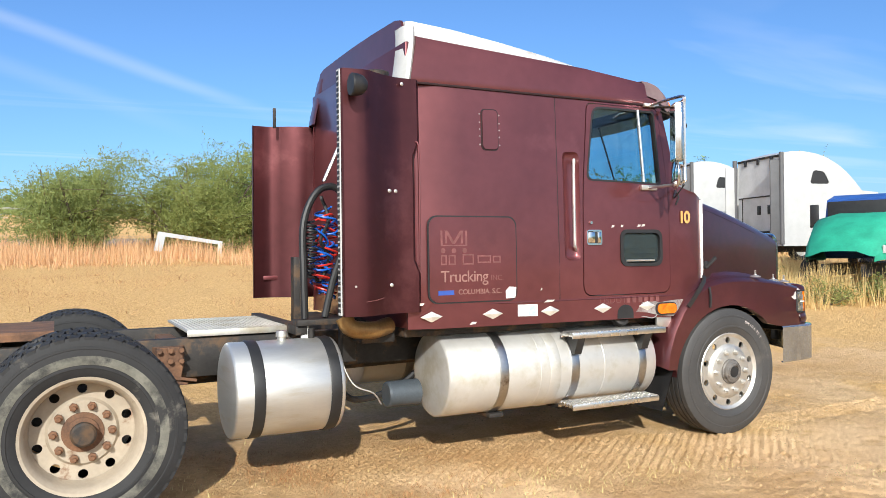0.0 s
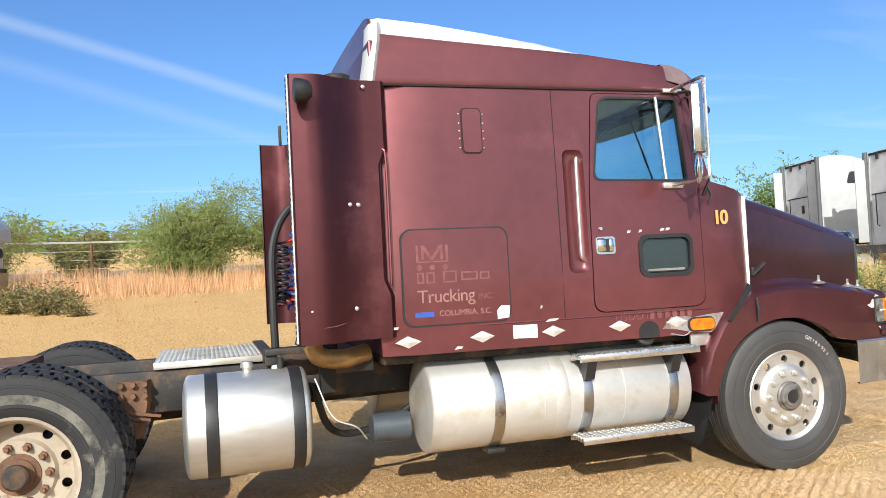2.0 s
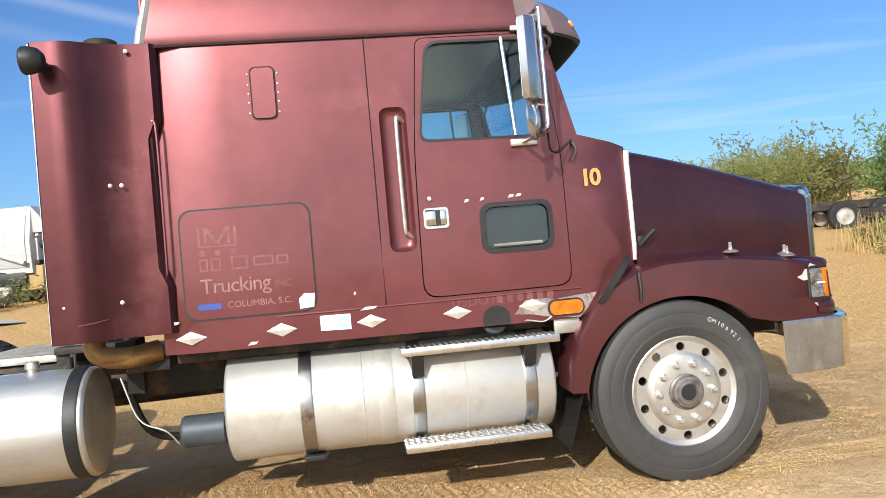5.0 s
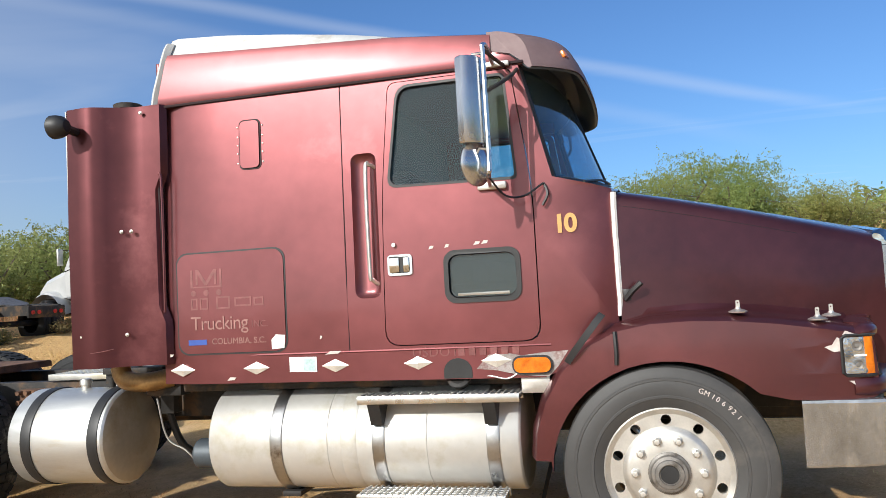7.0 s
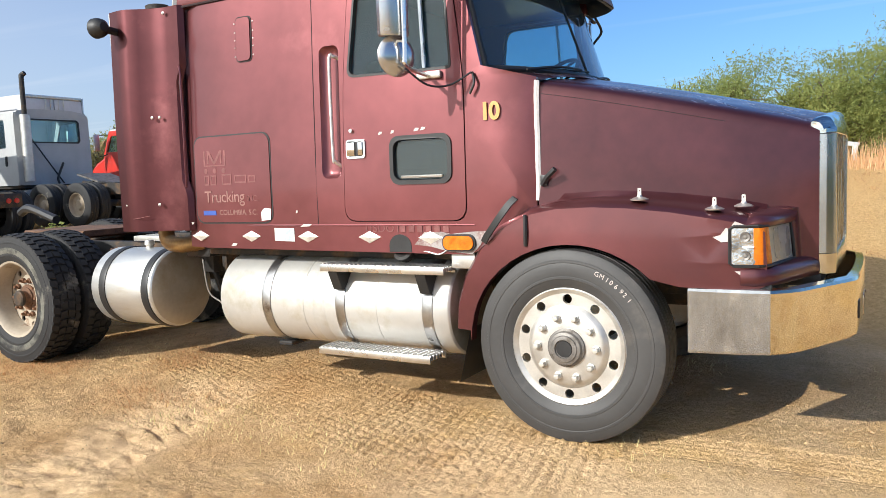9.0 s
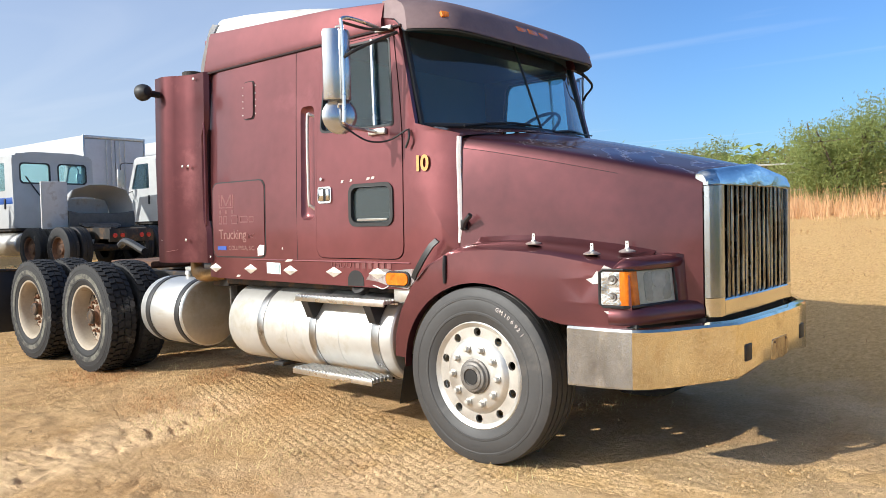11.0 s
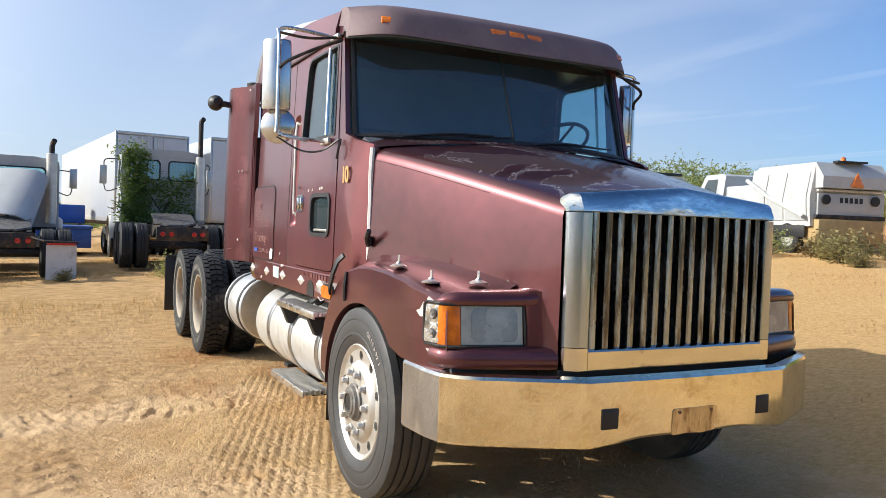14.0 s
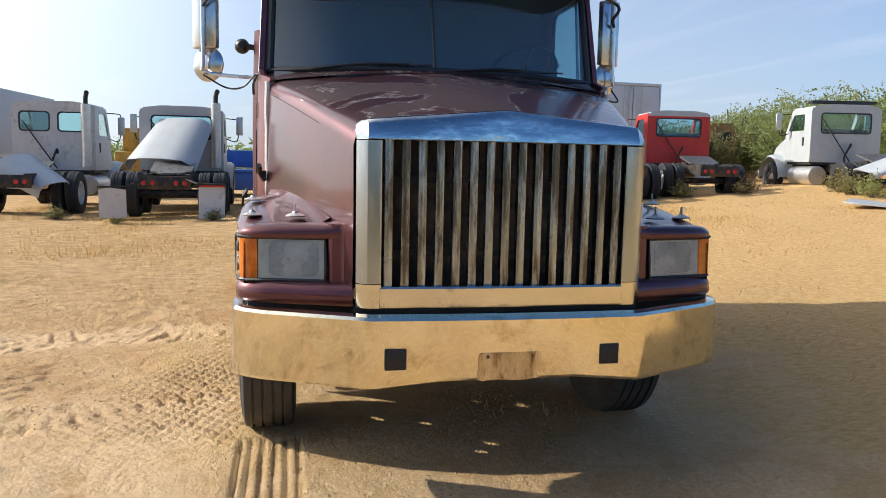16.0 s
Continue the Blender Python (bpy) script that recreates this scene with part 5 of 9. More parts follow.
part("engine_block", box(bmesh.new(), -0.3, 0.95, -0.32, 0.32, 0.6, 1.5, 0.05), STEEL, truck)
part("transmission", box(bmesh.new(), -1.5, -0.3, -0.24, 0.24, 0.52, 0.98, 0.08), STEEL, truck)
part("cab_underframe", box(bmesh.new(), -2.9, -0.4, -0.95, 0.95, 0.93, 0.998, 0.01), STEEL, truck)

# ---- fuel tank and hydraulic tank ----


def round_tank(name, x0, x1, y, z, r, straps, strap_mat, label, dome):
    prof = [(0, 0)] + [(r * f, dome * (1 - math.sqrt(max(0, 1 - f ** 4)))) for f in (0.4, 0.7, 0.86, 0.95)] + [(r - 0.004, dome * 0.8), (r, dome)]
    back = [(q, (x1 - x0) - t) for q, t in reversed(prof)]
    bm = lathe(bmesh.new(), (x0, y, z), (1, 0, 0), prof[4:] + back[:-4], 56)
    skin = TANK if strap_mat is STRAP else BRUSHED
    tank = part(name, bm, skin, truck, label)
    for k, pf in ((0, prof[:5]), (1, back[-5:])):
        part("tank_end", lathe(bmesh.new(), (x0, y, z), (1, 0, 0), pf, 56), TANKEND if k else skin, tank)
    for x in straps:
        w = 0.036
        bm = lathe(bmesh.new(), (x, y, z), (1, 0, 0), [(r - 0.002, -w), (r + 0.006, -w), (r + 0.009, -w + 0.01), (r + 0.006, 0), (r + 0.009, w - 0.01), (r + 0.006, w), (r - 0.002, w)], 56)
        part("tank_strap", bm, strap_mat, tank, "bright tank strap" if strap_mat is STRAP else "black rubber-lined tank strap")
    return tank


big = round_tank("fuel_tank", -2.655, -0.735, -0.822, 0.632, 0.308, (-2.19, -1.56, -0.905), STRAP, "large white-weathered aluminium fuel tank", 0.035)
for x in (-1.87, -1.28):
    part("weld_seam", lathe(bmesh.new(), (x, -0.822, 0.632), (1, 0, 0), [(0.306, -0.006), (0.3105, 0), (0.306, 0.006)], 56), TANK, big)
part("seam_band", lathe(bmesh.new(), (-1.74, -0.822, 0.632), (1, 0, 0), [(0.307, -0.05), (0.3115, -0.04), (0.3115, 0.04), (0.307, 0.05)], 56), TANK, big)
small = round_tank("hydraulic_tank", -4.125, -3.365, -0.80, 0.642, 0.312, (-3.955, -3.455), BLACK, "round aluminium hydraulic tank with black straps", 0.04)
bm = lathe(bmesh.new(), (-3.735, -0.80, 0.945), (0, 0, 1), [(0, 0.07), (0.035, 0.068), (0.04, 0.05), (0.04, 0.03), (0.03, 0.028), (0.03, -0.01), (0.05, -0.012)], 18)
part("filler_cap", bm, ALU_DULL, small, "tank filler cap")
part("breather", cyl(bmesh.new(), (-3.53, -0.80, 0.94), (-3.53, -0.80, 1.02), 0.022, 12, lip=0.004), STEEL, small)
part("breather", cyl(bmesh.new(), (-3.55, -0.72, 0.94), (-3.55, -0.72, 1.06), 0.03, 12, lip=0.006), STICKER, small)
other = round_tank("fuel_tank", -2.655, -0.735, 0.822, 0.632, 0.308, (-2.19, -1.56, -0.905), STRAP, "aluminium fuel tank on the driver side", 0.035)


def step_board(x0, x1, y0, y1, z, name, label):
    """Grated aluminium plank: ribs with cross teeth."""
    bm = box(bmesh.new(), x0, x1, y0 - 0.008, y0 + 0.004, z - 0.045, z - 0.004, 0.002)
    st = part(name, bm, ALU, truck, label)
    part("rail", box(bmesh.new(), x0, x1, y1 - 0.004, y1 + 0.008, z - 0.045, z - 0.004, 0.002), ALU, st)
    n = 5
    for i in range(n):
        y = y0 + (y1 - y0) * (i + 0.5) / n
        part("rib", box(bmesh.new(), x0, x1, y - 0.012, y + 0.012, z - 0.03, z, 0.003), ALU, st)
    bm = bmesh.new()
    k = int((x1 - x0) / 0.035)
    for j in range(k):
        x = x0 + 0.02 + (x1 - x0 - 0.04) * j / (k - 1)
        box(bm, x - 0.006, x + 0.006, y0, y1, z - 0.028, z + 0.004)
    tagged(part("teeth", bm, ALU_DULL, st), kind="stuff")
    return st


for s in (-1, 1):
    a, b = sorted((s * 1.07, s * 1.205))
    up = step_board(-1.645, -0.735, a, b, 0.915, "upper_step", "aluminium grated cab step")
    for x in (-1.555, -0.905):
        bm = loft(bmesh.new(), [[(x + k, s * 1.205, 0.872), (x + k, s * 0.98, 0.90), (x + k, s * 1.125, 0.745), (x + k, s * 1.15, 0.745)] for k in (-0.034, -0.02, 0.02, 0.034)])
        part("step_bracket", bm, BLACK, up)
    a, b = sorted((s * 1.05, s * 1.23))
    low = step_board(-1.665, -0.835, a, b, 0.385, "lower_step", "aluminium grated lower step")
    for x in (-1.56, -0.93):
        part("step_hanger", box(bmesh.new(), x - 0.03, x + 0.03, min(s * 0.95, s * 1.15), max(s * 0.95, s * 1.15), 0.335, 0.352, 0.004), STEEL, low)
    for x in (-2.19, -1.56):
        part("tank_bracket", box(bmesh.new(), x - 0.045, x + 0.075, min(s * 0.75, s * 0.98), max(s * 0.75, s * 0.98), 0.30, 0.33, 0.005), STEEL, truck)

# ---- ground ----


def hill(x, y):
    """The lot is level; the land behind it climbs slowly."""
    h = 0.0
    if y > 0.5:
        d = min(y, 14.0) - 0.5
        h = d * (0.066 + 0.03 * math.exp(-d / 60)) * d / (d + 2.0)
        h += 0.04 * max(0.0, min(y - 14, 26)) + 0.08 * max(0.0, min(y - 40, 48))
        h *= 1 - 0.3 * clip01((-16 - x) / 8) * clip01((40 - y) / 20)
    if x < -6:
        h += 0.014 * min(-6 - x, 8)
    return h - 0.02 + 0.055 * max(0.0, min(5.0, y + 4.5)) * clip01((-8 - x) / 5) * clip01((23 + x) / 5) * clip01((6.5 - y) / 4)


def tracks(x, y):
    """Tyre prints pressed into the dirt beside the truck."""
    z = 0.0
    # broad waffle print of a flotation tyre, running aslant
    u, v = (x + 1.6) * 0.945 - (y + 1.12) * 0.328, (x + 1.6) * 0.328 + (y + 1.12) * 0.945
    if abs(v) < 0.56 and abs(u) < 2.4:
        row = math.floor(v / 0.068)
        a = math.sin(u * TAU / 0.078 + (math.pi if row % 2 else 0) + 0.5 * noise.noise(Vector((u, row, 0))))
        b = abs((v / 0.068) % 1 - 0.5) * 2
        fade = clip01((2.4 - abs(u)) / 0.6) * clip01((0.56 - abs(v)) / 0.05) * clip01(0.75 + noise.noise(Vector((x * 1.7, y * 1.7, 3))))
        z += fade * (0.020 * clip01(a * 3 + 0.9) * clip01((0.85 - b) * 4) - 0.012)
    # churned wheel rut crossing towards the sleeper
    d = x + 2.0 + 0.28 * (y + 3.5) + 0.05 * math.sin(y * 2.3)
    if abs(d) < 0.42 and -6.0 < y < -0.9:
        g = clip01((0.42 - abs(d)) / 0.12) * clip01((-0.9 - y) / 0.4)
        c = (y + 0.25 * abs(d) + 0.06 * noise.noise(Vector((x * 3, y * 3, 5)))) % 0.17
        z += g * (-0.010 + 0.016 * noise.noise(Vector((x * 4.2, y * 4.2, 1))) + 0.014 * noise.noise(Vector((x * 10, y * 10, 2))) - 0.020 * clip01(1 - abs(c - 0.08) / 0.035) * clip01(0.4 + 1.4 * noise.noise(Vector((x * 2, y * 2, 9)))))
    # chevron print
    u, v = x + 0.9, y + 2.85
    if abs(v) < 0.3 and -0.5 < u < 0.45:
        c = (u + abs(v) * 0.9) % 0.21
        z += 0.008 * clip01((0.075 - abs(c - 0.1)) / 0.02) * clip01((0.3 - abs(v)) / 0.04) * clip01(abs(v) / 0.03)
    # two more lug bands that curve across the open dirt
    for r0, cx, cy, ph in ((5.4, 4.6, -7.6, 0.0), (4.1, 5.2, 2.2, 0.4)):
        rr, an = math.hypot(x - cx, y - cy) - r0, math.atan2(y - cy, x - cx) * r0
        if abs(rr) < 0.22:
            c = (an + abs(rr) * 0.6 + ph) % 0.19
            z -= 0.026 * clip01(1.2 - abs(c - 0.09) / 0.045) * clip01((0.22 - abs(rr)) / 0.06) * clip01(0.35 + 1.3 * noise.noise(Vector((x * 1.3, y * 1.3, 14))))
    # row of deep broken lug marks beside the front wheel
    u, v = (x + 0.2) * -0.51 + (y + 2.1) * 0.86, (x + 0.2) * 0.86 + (y + 2.1) * 0.51
    if abs(v) < 0.22 and -1.3 < u < 0.95:
        c = (u + 0.03 * math.sin(v * 20)) % 0.13
        z -= 0.032 * clip01(1 - abs(c - 0.07) / 0.035) * clip01((0.22 - abs(v)) / 0.06) * clip01(0.45 + 1.2 * noise.noise(Vector((u * 3, v * 5, 24))))
    # ribs rolled out before the front tyre
    if 0.3 < x < 3.2 and -1.2 < y < -0.88:
        z += 0.008 * math.cos((y + 1.04) * TAU / 0.062) - 0.012
    return z * 1.3


def relief(x, y):
    n = noise.noise(Vector((x * 0.35, y * 0.35, 0))) * 0.05 + noise.noise(Vector((x * 1.3, y * 1.3, 4))) * 0.018 + noise.noise(Vector((x * 4.1, y * 4.1, 9))) * 0.010
    if -9 < x < 7 and -8 < y < 3:
        n += noise.noise(Vector((x * 9, y * 9, 2))) * 0.007 + noise.noise(Vector((x * 19, y * 19, 6))) * 0.005
    # churned, trodden dirt where vehicles turn
    if -9 < x < 7 and -9 < y < 4:
        k = clip01(0.55 + 1.5 * noise.noise(Vector((x * 0.45, y * 0.45, 21)))) * clip01((7 - x) / 2) * clip01((x + 9) / 3)
        n += k * (0.05 * (0.35 - abs(noise.noise(Vector((x * 2.3 + 0.6 * y, y * 3.4, 13))))) + 0.016 * (0.3 - abs(noise.noise(Vector((x * 6.5, y * 6.5, 17))))))
    near = clip01((abs(y + 0.0) - 1.6) / 1.0) if -7.5 < x < 1.6 else 1.0
    n *= 0.45 + 0.55 * near
    if -4.5 < x < 5.5 and -5.6 < y < 1.0:
        n += tracks(x, y)
    return n


def axis_steps(lo, hi, inner_lo, inner_hi, fine):
    out = [inner_lo + fine * i for i in range(int((inner_hi - inner_lo) / fine) + 1)]
    for way in (-1, 1):
        step, v = fine, out[0] if way < 0 else out[-1]
        while lo < v < hi:
            step = min(step * 1.06, 0.07) if abs(v - (inner_lo if way < 0 else inner_hi)) < 4 else step * 1.12
            v = max(lo, min(hi, v + way * step))
            out.insert(0, v) if way < 0 else out.append(v)
    return out


GX, GY = axis_steps(-1500, 1500, -3.9, 3.3, 0.017), axis_steps(-1500, 1500, -3.4, -0.2, 0.017)
verts = [(x, y, hill(x, y) + relief(x, y) * (1 if abs(x) < 60 and abs(y) < 60 else 0)) for y in GY for x in GX]
nx = len(GX)
faces = [(j * nx + i, j * nx + i + 1, (j + 1) * nx + i + 1, (j + 1) * nx + i) for j in range(len(GY) - 1) for i in range(nx - 1)]
me = bpy.data.meshes.new("ground")
me.from_pydata(verts, [], faces)
me.polygons.foreach_set("use_smooth", [True] * len(faces))


def ground_material():
    m = bpy.data.materials.new("dry_dirt")
    m.use_nodes = True
    nd, lk = m.node_tree.nodes, m.node_tree.links
    b = nd["Principled BSDF"]
    b.inputs["Roughness"].default_value = 0.95
    b.inputs["Specular IOR Level"].default_value = 0.15
    co = nd.new("ShaderNodeTexCoord")

    def noise_node(scale, detail=6, rough=0.6, stretch=None):
        n = nd.new("ShaderNodeTexNoise")
        n.inputs["Scale"].default_value, n.inputs["Detail"].default_value, n.inputs["Roughness"].default_value = scale, detail, rough
        if stretch:
            mp = nd.new("ShaderNodeMapping")
            mp.inputs["Scale"].default_value = stretch
            lk.new(co.outputs["Object"], mp.inputs[0])
            lk.new(mp.outputs[0], n.inputs["Vector"])
        else:
            lk.new(co.outputs["Object"], n.inputs["Vector"])
        return n.outputs["Fac"]

    def ramp(src, p0, p1, c0, c1):
        r = nd.new("ShaderNodeValToRGB")
        r.color_ramp.elements[0].position, r.color_ramp.elements[1].position = p0, p1
        r.color_ramp.elements[0].color, r.color_ramp.elements[1].color = (*c0, 1), (*c1, 1)
        lk.new(src, r.inputs[0])
        return r.outputs[0]

    def mix(fac, a, c):
        x = nd.new("ShaderNodeMix"); x.data_type = "RGBA"
        lk.new(fac, x.inputs["Factor"]); lk.new(a, x.inputs["A"]); lk.new(c, x.inputs["B"])
        return x.outputs["Result"]

    def math_node(op, a, v=None, c=None):
        x = nd.new("ShaderNodeMath"); x.operation = op
        for k, val in ((0, a), (1, v), (2, c)):
            if val is None:
                continue
            if isinstance(val, (int, float)):
                x.inputs[k].default_value = val
            else:
                lk.new(val, x.inputs[k])
        return x.outputs[0]

    sand = ramp(noise_node(0.6, 8), 0.40, 0.60, (0.63, 0.355, 0.15), (0.88, 0.605, 0.33))
    fine = ramp(noise_node(38, 6, 0.7), 0.33, 0.67, (0.44, 0.255, 0.108), (0.93, 0.66, 0.37))
    base = mix(math_node("MULTIPLY", noise_node(2.5, 5), 0.85), sand, fine)
    damp = nd.new("ShaderNodeRGB"); damp.outputs[0].default_value = (0.52, 0.295, 0.12, 1)
    base = mix(math_node("MULTIPLY", ramp(noise_node(3.3, 7, 0.65), 0.50, 0.66, (0, 0, 0), (1, 1, 1)), 0.45), base, damp.outputs[0])
    straw = ramp(noise_node(26, 7, 0.75, (1.0, 0.45, 1)), 0.3, 0.70, (0.56, 0.304, 0.1), (0.88, 0.595, 0.279))
    # dry grass litter: away from the driven strip, and in patches
    sep = nd.new("ShaderNodeSeparateXYZ")
    lk.new(co.outputs["Object"], sep.inputs[0])
    away = nd.new("ShaderNodeMapRange")
    away.inputs["From Min"].default_value, away.inputs["From Max"].default_value = 0.8, 4.5
    lk.new(sep.outputs["Y"], away.inputs["Value"])
    back = nd.new("ShaderNodeMapRange")
    back.inputs["From Min"].default_value, back.inputs["From Max"].default_value = -4.0, -11.0
    lk.new(sep.outputs["X"], back.inputs["Value"])
    cover = math_node("MAXIMUM", away.outputs[0], back.outputs[0])
    patch = noise_node(0.45, 7, 0.65)
    grassy = ramp(math_node("MULTIPLY_ADD", cover, 0.36, patch), 0.54, 0.66, (0, 0, 0), (1, 1, 1))
    col = mix(grassy, base, straw)
    specks = ramp(noise_node(75, 3, 0.6), 0.66, 0.72, (0, 0, 0), (1, 1, 1))
    dark = nd.new("ShaderNodeRGB"); dark.outputs[0].default_value = (0.16, 0.0945, 0.0487, 1)
    col = mix(math_node("MULTIPLY", specks, 0.6), col, dark.outputs[0])
    # redder, drier earth on the driven side behind the sleeper
    warp = math_node("MULTIPLY_ADD", noise_node(0.5, 5, 0.6), 3.0, sep.outputs["X"])
    redzone = nd.new("ShaderNodeMapRange")
    redzone.inputs["From Min"].default_value, redzone.inputs["From Max"].default_value = -0.8, -2.6
    lk.new(warp, redzone.inputs["Value"])
    side = nd.new("ShaderNodeMapRange")
    side.inputs["From Min"].default_value, side.inputs["From Max"].default_value = 2.5, -0.5
    lk.new(sep.outputs["Y"], side.inputs["Value"])
    earth = ramp(noise_node(7.0, 8, 0.7, (1.0, 0.6, 1)), 0.36, 0.70, (0.42, 0.235, 0.098), (0.84, 0.55, 0.27))
    col = mix(math_node("MULTIPLY", math_node("MULTIPLY", redzone.outputs[0], side.outputs[0]), 0.72), col, earth)
    # pale loose sand in the churned wheel band that crosses beside the sleeper
    def span(axis, lo0, lo1, hi1, hi0):
        up, down = nd.new("ShaderNodeMapRange"), nd.new("ShaderNodeMapRange")
        for n, a, c in ((up, lo0, lo1), (down, hi0, hi1)):
            n.inputs["From Min"].default_value, n.inputs["From Max"].default_value = a, c
            lk.new(sep.outputs[axis], n.inputs["Value"])
        return math_node("MULTIPLY", up.outputs[0], down.outputs[0])
    slant = math_node("MULTIPLY_ADD", sep.outputs["Y"], 0.28, sep.outputs["X"])
    off = math_node("ABSOLUTE", math_node("ADD", slant, 2.98))
    edge = nd.new("ShaderNodeMapRange")
    edge.inputs["From Min"].default_value, edge.inputs["From Max"].default_value = 0.46, 0.26
    lk.new(off, edge.inputs["Value"])
    band = math_node("MULTIPLY", edge.outputs[0], span("Y", -6.5, -5.0, -1.2, -0.8))
    band = math_node("MAXIMUM", band, math_node("MULTIPLY", span("X", -0.9, -0.4, 1.0, 1.8), span("Y", -4.5, -3.2, -1.5, -1.1)))
    band = math_node("MULTIPLY", band, ramp(noise_node(5.0, 6, 0.6), 0.34, 0.48, (0, 0, 0), (1, 1, 1)))
    pale = nd.new("ShaderNodeRGB"); pale.outputs[0].default_value = (0.97, 0.68, 0.394, 1)
    col = mix(math_node("MULTIPLY", band, 0.6), col, pale.outputs[0])
    lk.new(col, b.inputs["Base Color"])
    h = math_node("MULTIPLY_ADD", noise_node(14, 8, 0.7), 1.0, math_node("MULTIPLY", noise_node(60, 6, 0.75), 0.45))
    # tread bars pressed into soft strips
    bp = nd.new("ShaderNodeBump")
    bp.inputs["Strength"].default_value, bp.inputs["Distance"].default_value = 1.0, 0.05
    lk.new(h, bp.inputs["Height"])
    lk.new(bp.outputs[0], b.inputs["Normal"])
    return m


me.materials.append(ground_material())
tagged(new("ground", me), "dry sandy dirt lot with straw-coloured grass litter", "ground", kind="structure")

# ---- rest of the maroon truck ----


def side_fairing(s):
    sec = [(-3.452, 1.222), (-3.455, 1.250), (-3.445, 1.262), (-3.37, 1.270), (-3.31, 1.276), (-3.26, 1.264), (-3.20, 1.226), (-3.12, 1.180), (-3.04, 1.152), (-2.985, 1.146), (-2.925, 1.146), (-2.895, 1.112)]
    th = [(x + 0.004, y - 0.018) for x, y in reversed(sec[1:-1])]
    bm = loft(bmesh.new(), [[(x + (0.012 + 0.040 * max(clip01((1.47 - z) / 0.08), clip01((z - 2.2) / 0.08)) if i in (10, 11) else 0), s * (y - 0.02 * clip01((z - 1.9) / 0.8)), z) for i, (x, y) in enumerate(sec)] + [(x, s * (y - 0.02 * clip01((z - 1.9) / 0.8)), z) for x, y in th]
                            for z in (1.122, 1.14, 1.38, 1.48, 1.7, 2.0, 2.19, 2.29, 2.55, 2.70, 2.716)])
    fair = part("side_fairing", bm, FAIRPAINT, truck, "maroon side fairing behind the sleeper", 30)
    if s > 0:
        part("fairing_rail", box(bmesh.new(), -3.36, -3.05, -0.008, 0.008, 1.285, 1.325, 0.004, pose(0, 1.236, 0, 0, 0, 0)), PAINT, fair)
        return fair
    # slotted rubber edge strip at the rear
    bm = box(bmesh.new(), -3.464, -3.456, -0.026, 0.026, 1.13, 2.71, 0, Matrix.Translation((0, s * 1.208, 0)))
    strip = part("edge_strip", bm, WHITE_WORN, fair, "pale slotted edge strip")
    slot = None
    for i in range(44):
        z = 1.16 + i * 0.0355
        if slot is None:
            slot = part("slot", box(bmesh.new(), -3.4675, -3.4645, -0.018, 0.018, -0.011, 0.011), BLACK, strip)
            slot.location = (0, s * 1.208, z)
        else:
            q = slot.copy()
            scene.collection.objects.link(q)
            q.location = (0, s * 1.208, z)
    for x, y, z in ((-3.111, 1.208, 1.94), (-3.058, 1.187, 1.94), (-3.375, 1.264, 1.315), (-3.10, 1.205, 1.315), (-2.99, 1.15, 2.67), (-3.405, 1.258, 1.16)):
        b = lathe(bmesh.new(), (x, s * y, z), (0, s, 0), [(0.012, -0.004), (0.012, 0.002), (0.007, 0.004), (0.007, 0.007), (0, 0.008)], 12)
        part("fairing_screw", b, ALU_DULL, fair, "dull fairing screw")
    # dark strip stands for the shaded slot where the fairing meets the sleeper
    bm = loft(bmesh.new(), [[(-2.915, s * 1.132, z), (-2.893, s * 1.124, z), (-2.893, s * 1.07, z), (-2.915, s * 1.07, z)] for z in (1.47, 2.24)])
    part("fairing_gap", bm, MAROON_DARK, fair)
    bm = tube(bmesh.new(), [(-2.875, s * 1.152, 1.45), (-2.868, s * 1.150, 1.5), (-2.866, s * 1.142, 2.2), (-2.885, s * 1.135, 2.29)], 0.008, 6, 4)
    part("gap_bead", bm, PAINT, fair)
    for z in (1.3, 1.95, 2.55):
        part("fairing_brace", tube(bmesh.new(), [(-2.92, s * 0.95, z), (-3.32, s * 1.24, z)], 0.014, 6), STEEL, fair)
    return fair


for s in (-1, 1):
    side_fairing(s)
part("panel_scratch", tube(bmesh.new(), [(-3.31, -1.274, 1.215), (-3.24, -1.274, 1.222), (-3.17, -1.24, 1.235)], 0.0025, 4), GHOST, truck)
# intake pipe heads and the work lamp on the passenger fairing
for y in (-1.06,):
    bm = lathe(bmesh.new(), (-3.14, y, 2.60), (0, 0, 1), [(0.07, 0), (0.07, 0.12), (0.085, 0.122), (0.088, 0.15), (0.078, 0.156), (0, 0.156)], 24)
    part("intake_head", bm, STEEL, truck, "capped intake pipe head")
bm = lathe(bmesh.new(), (-3.36, -1.375, 2.585), (-1, 0, 0), [(0.0, -0.03), (0.035, -0.025), (0.06, 0.0), (0.07, 0.035), (0.072, 0.07), (0.066, 0.078), (0.0, 0.08)], 20)
lamp = part("work_lamp", bm, BLACK, truck, "black round work lamp on bracket")
part("lamp_arm", tube(bmesh.new(), [(-3.37, -1.24, 2.57), (-3.37, -1.31, 2.575), (-3.365, -1.37, 2.58)], 0.028, 8), BLACK, lamp)
part("left_post", box(bmesh.new(), -3.30, -3.275, 1.05, 1.075, 2.68, 2.86, 0.003), STEEL, truck, "slotted steel post")

# mirrors


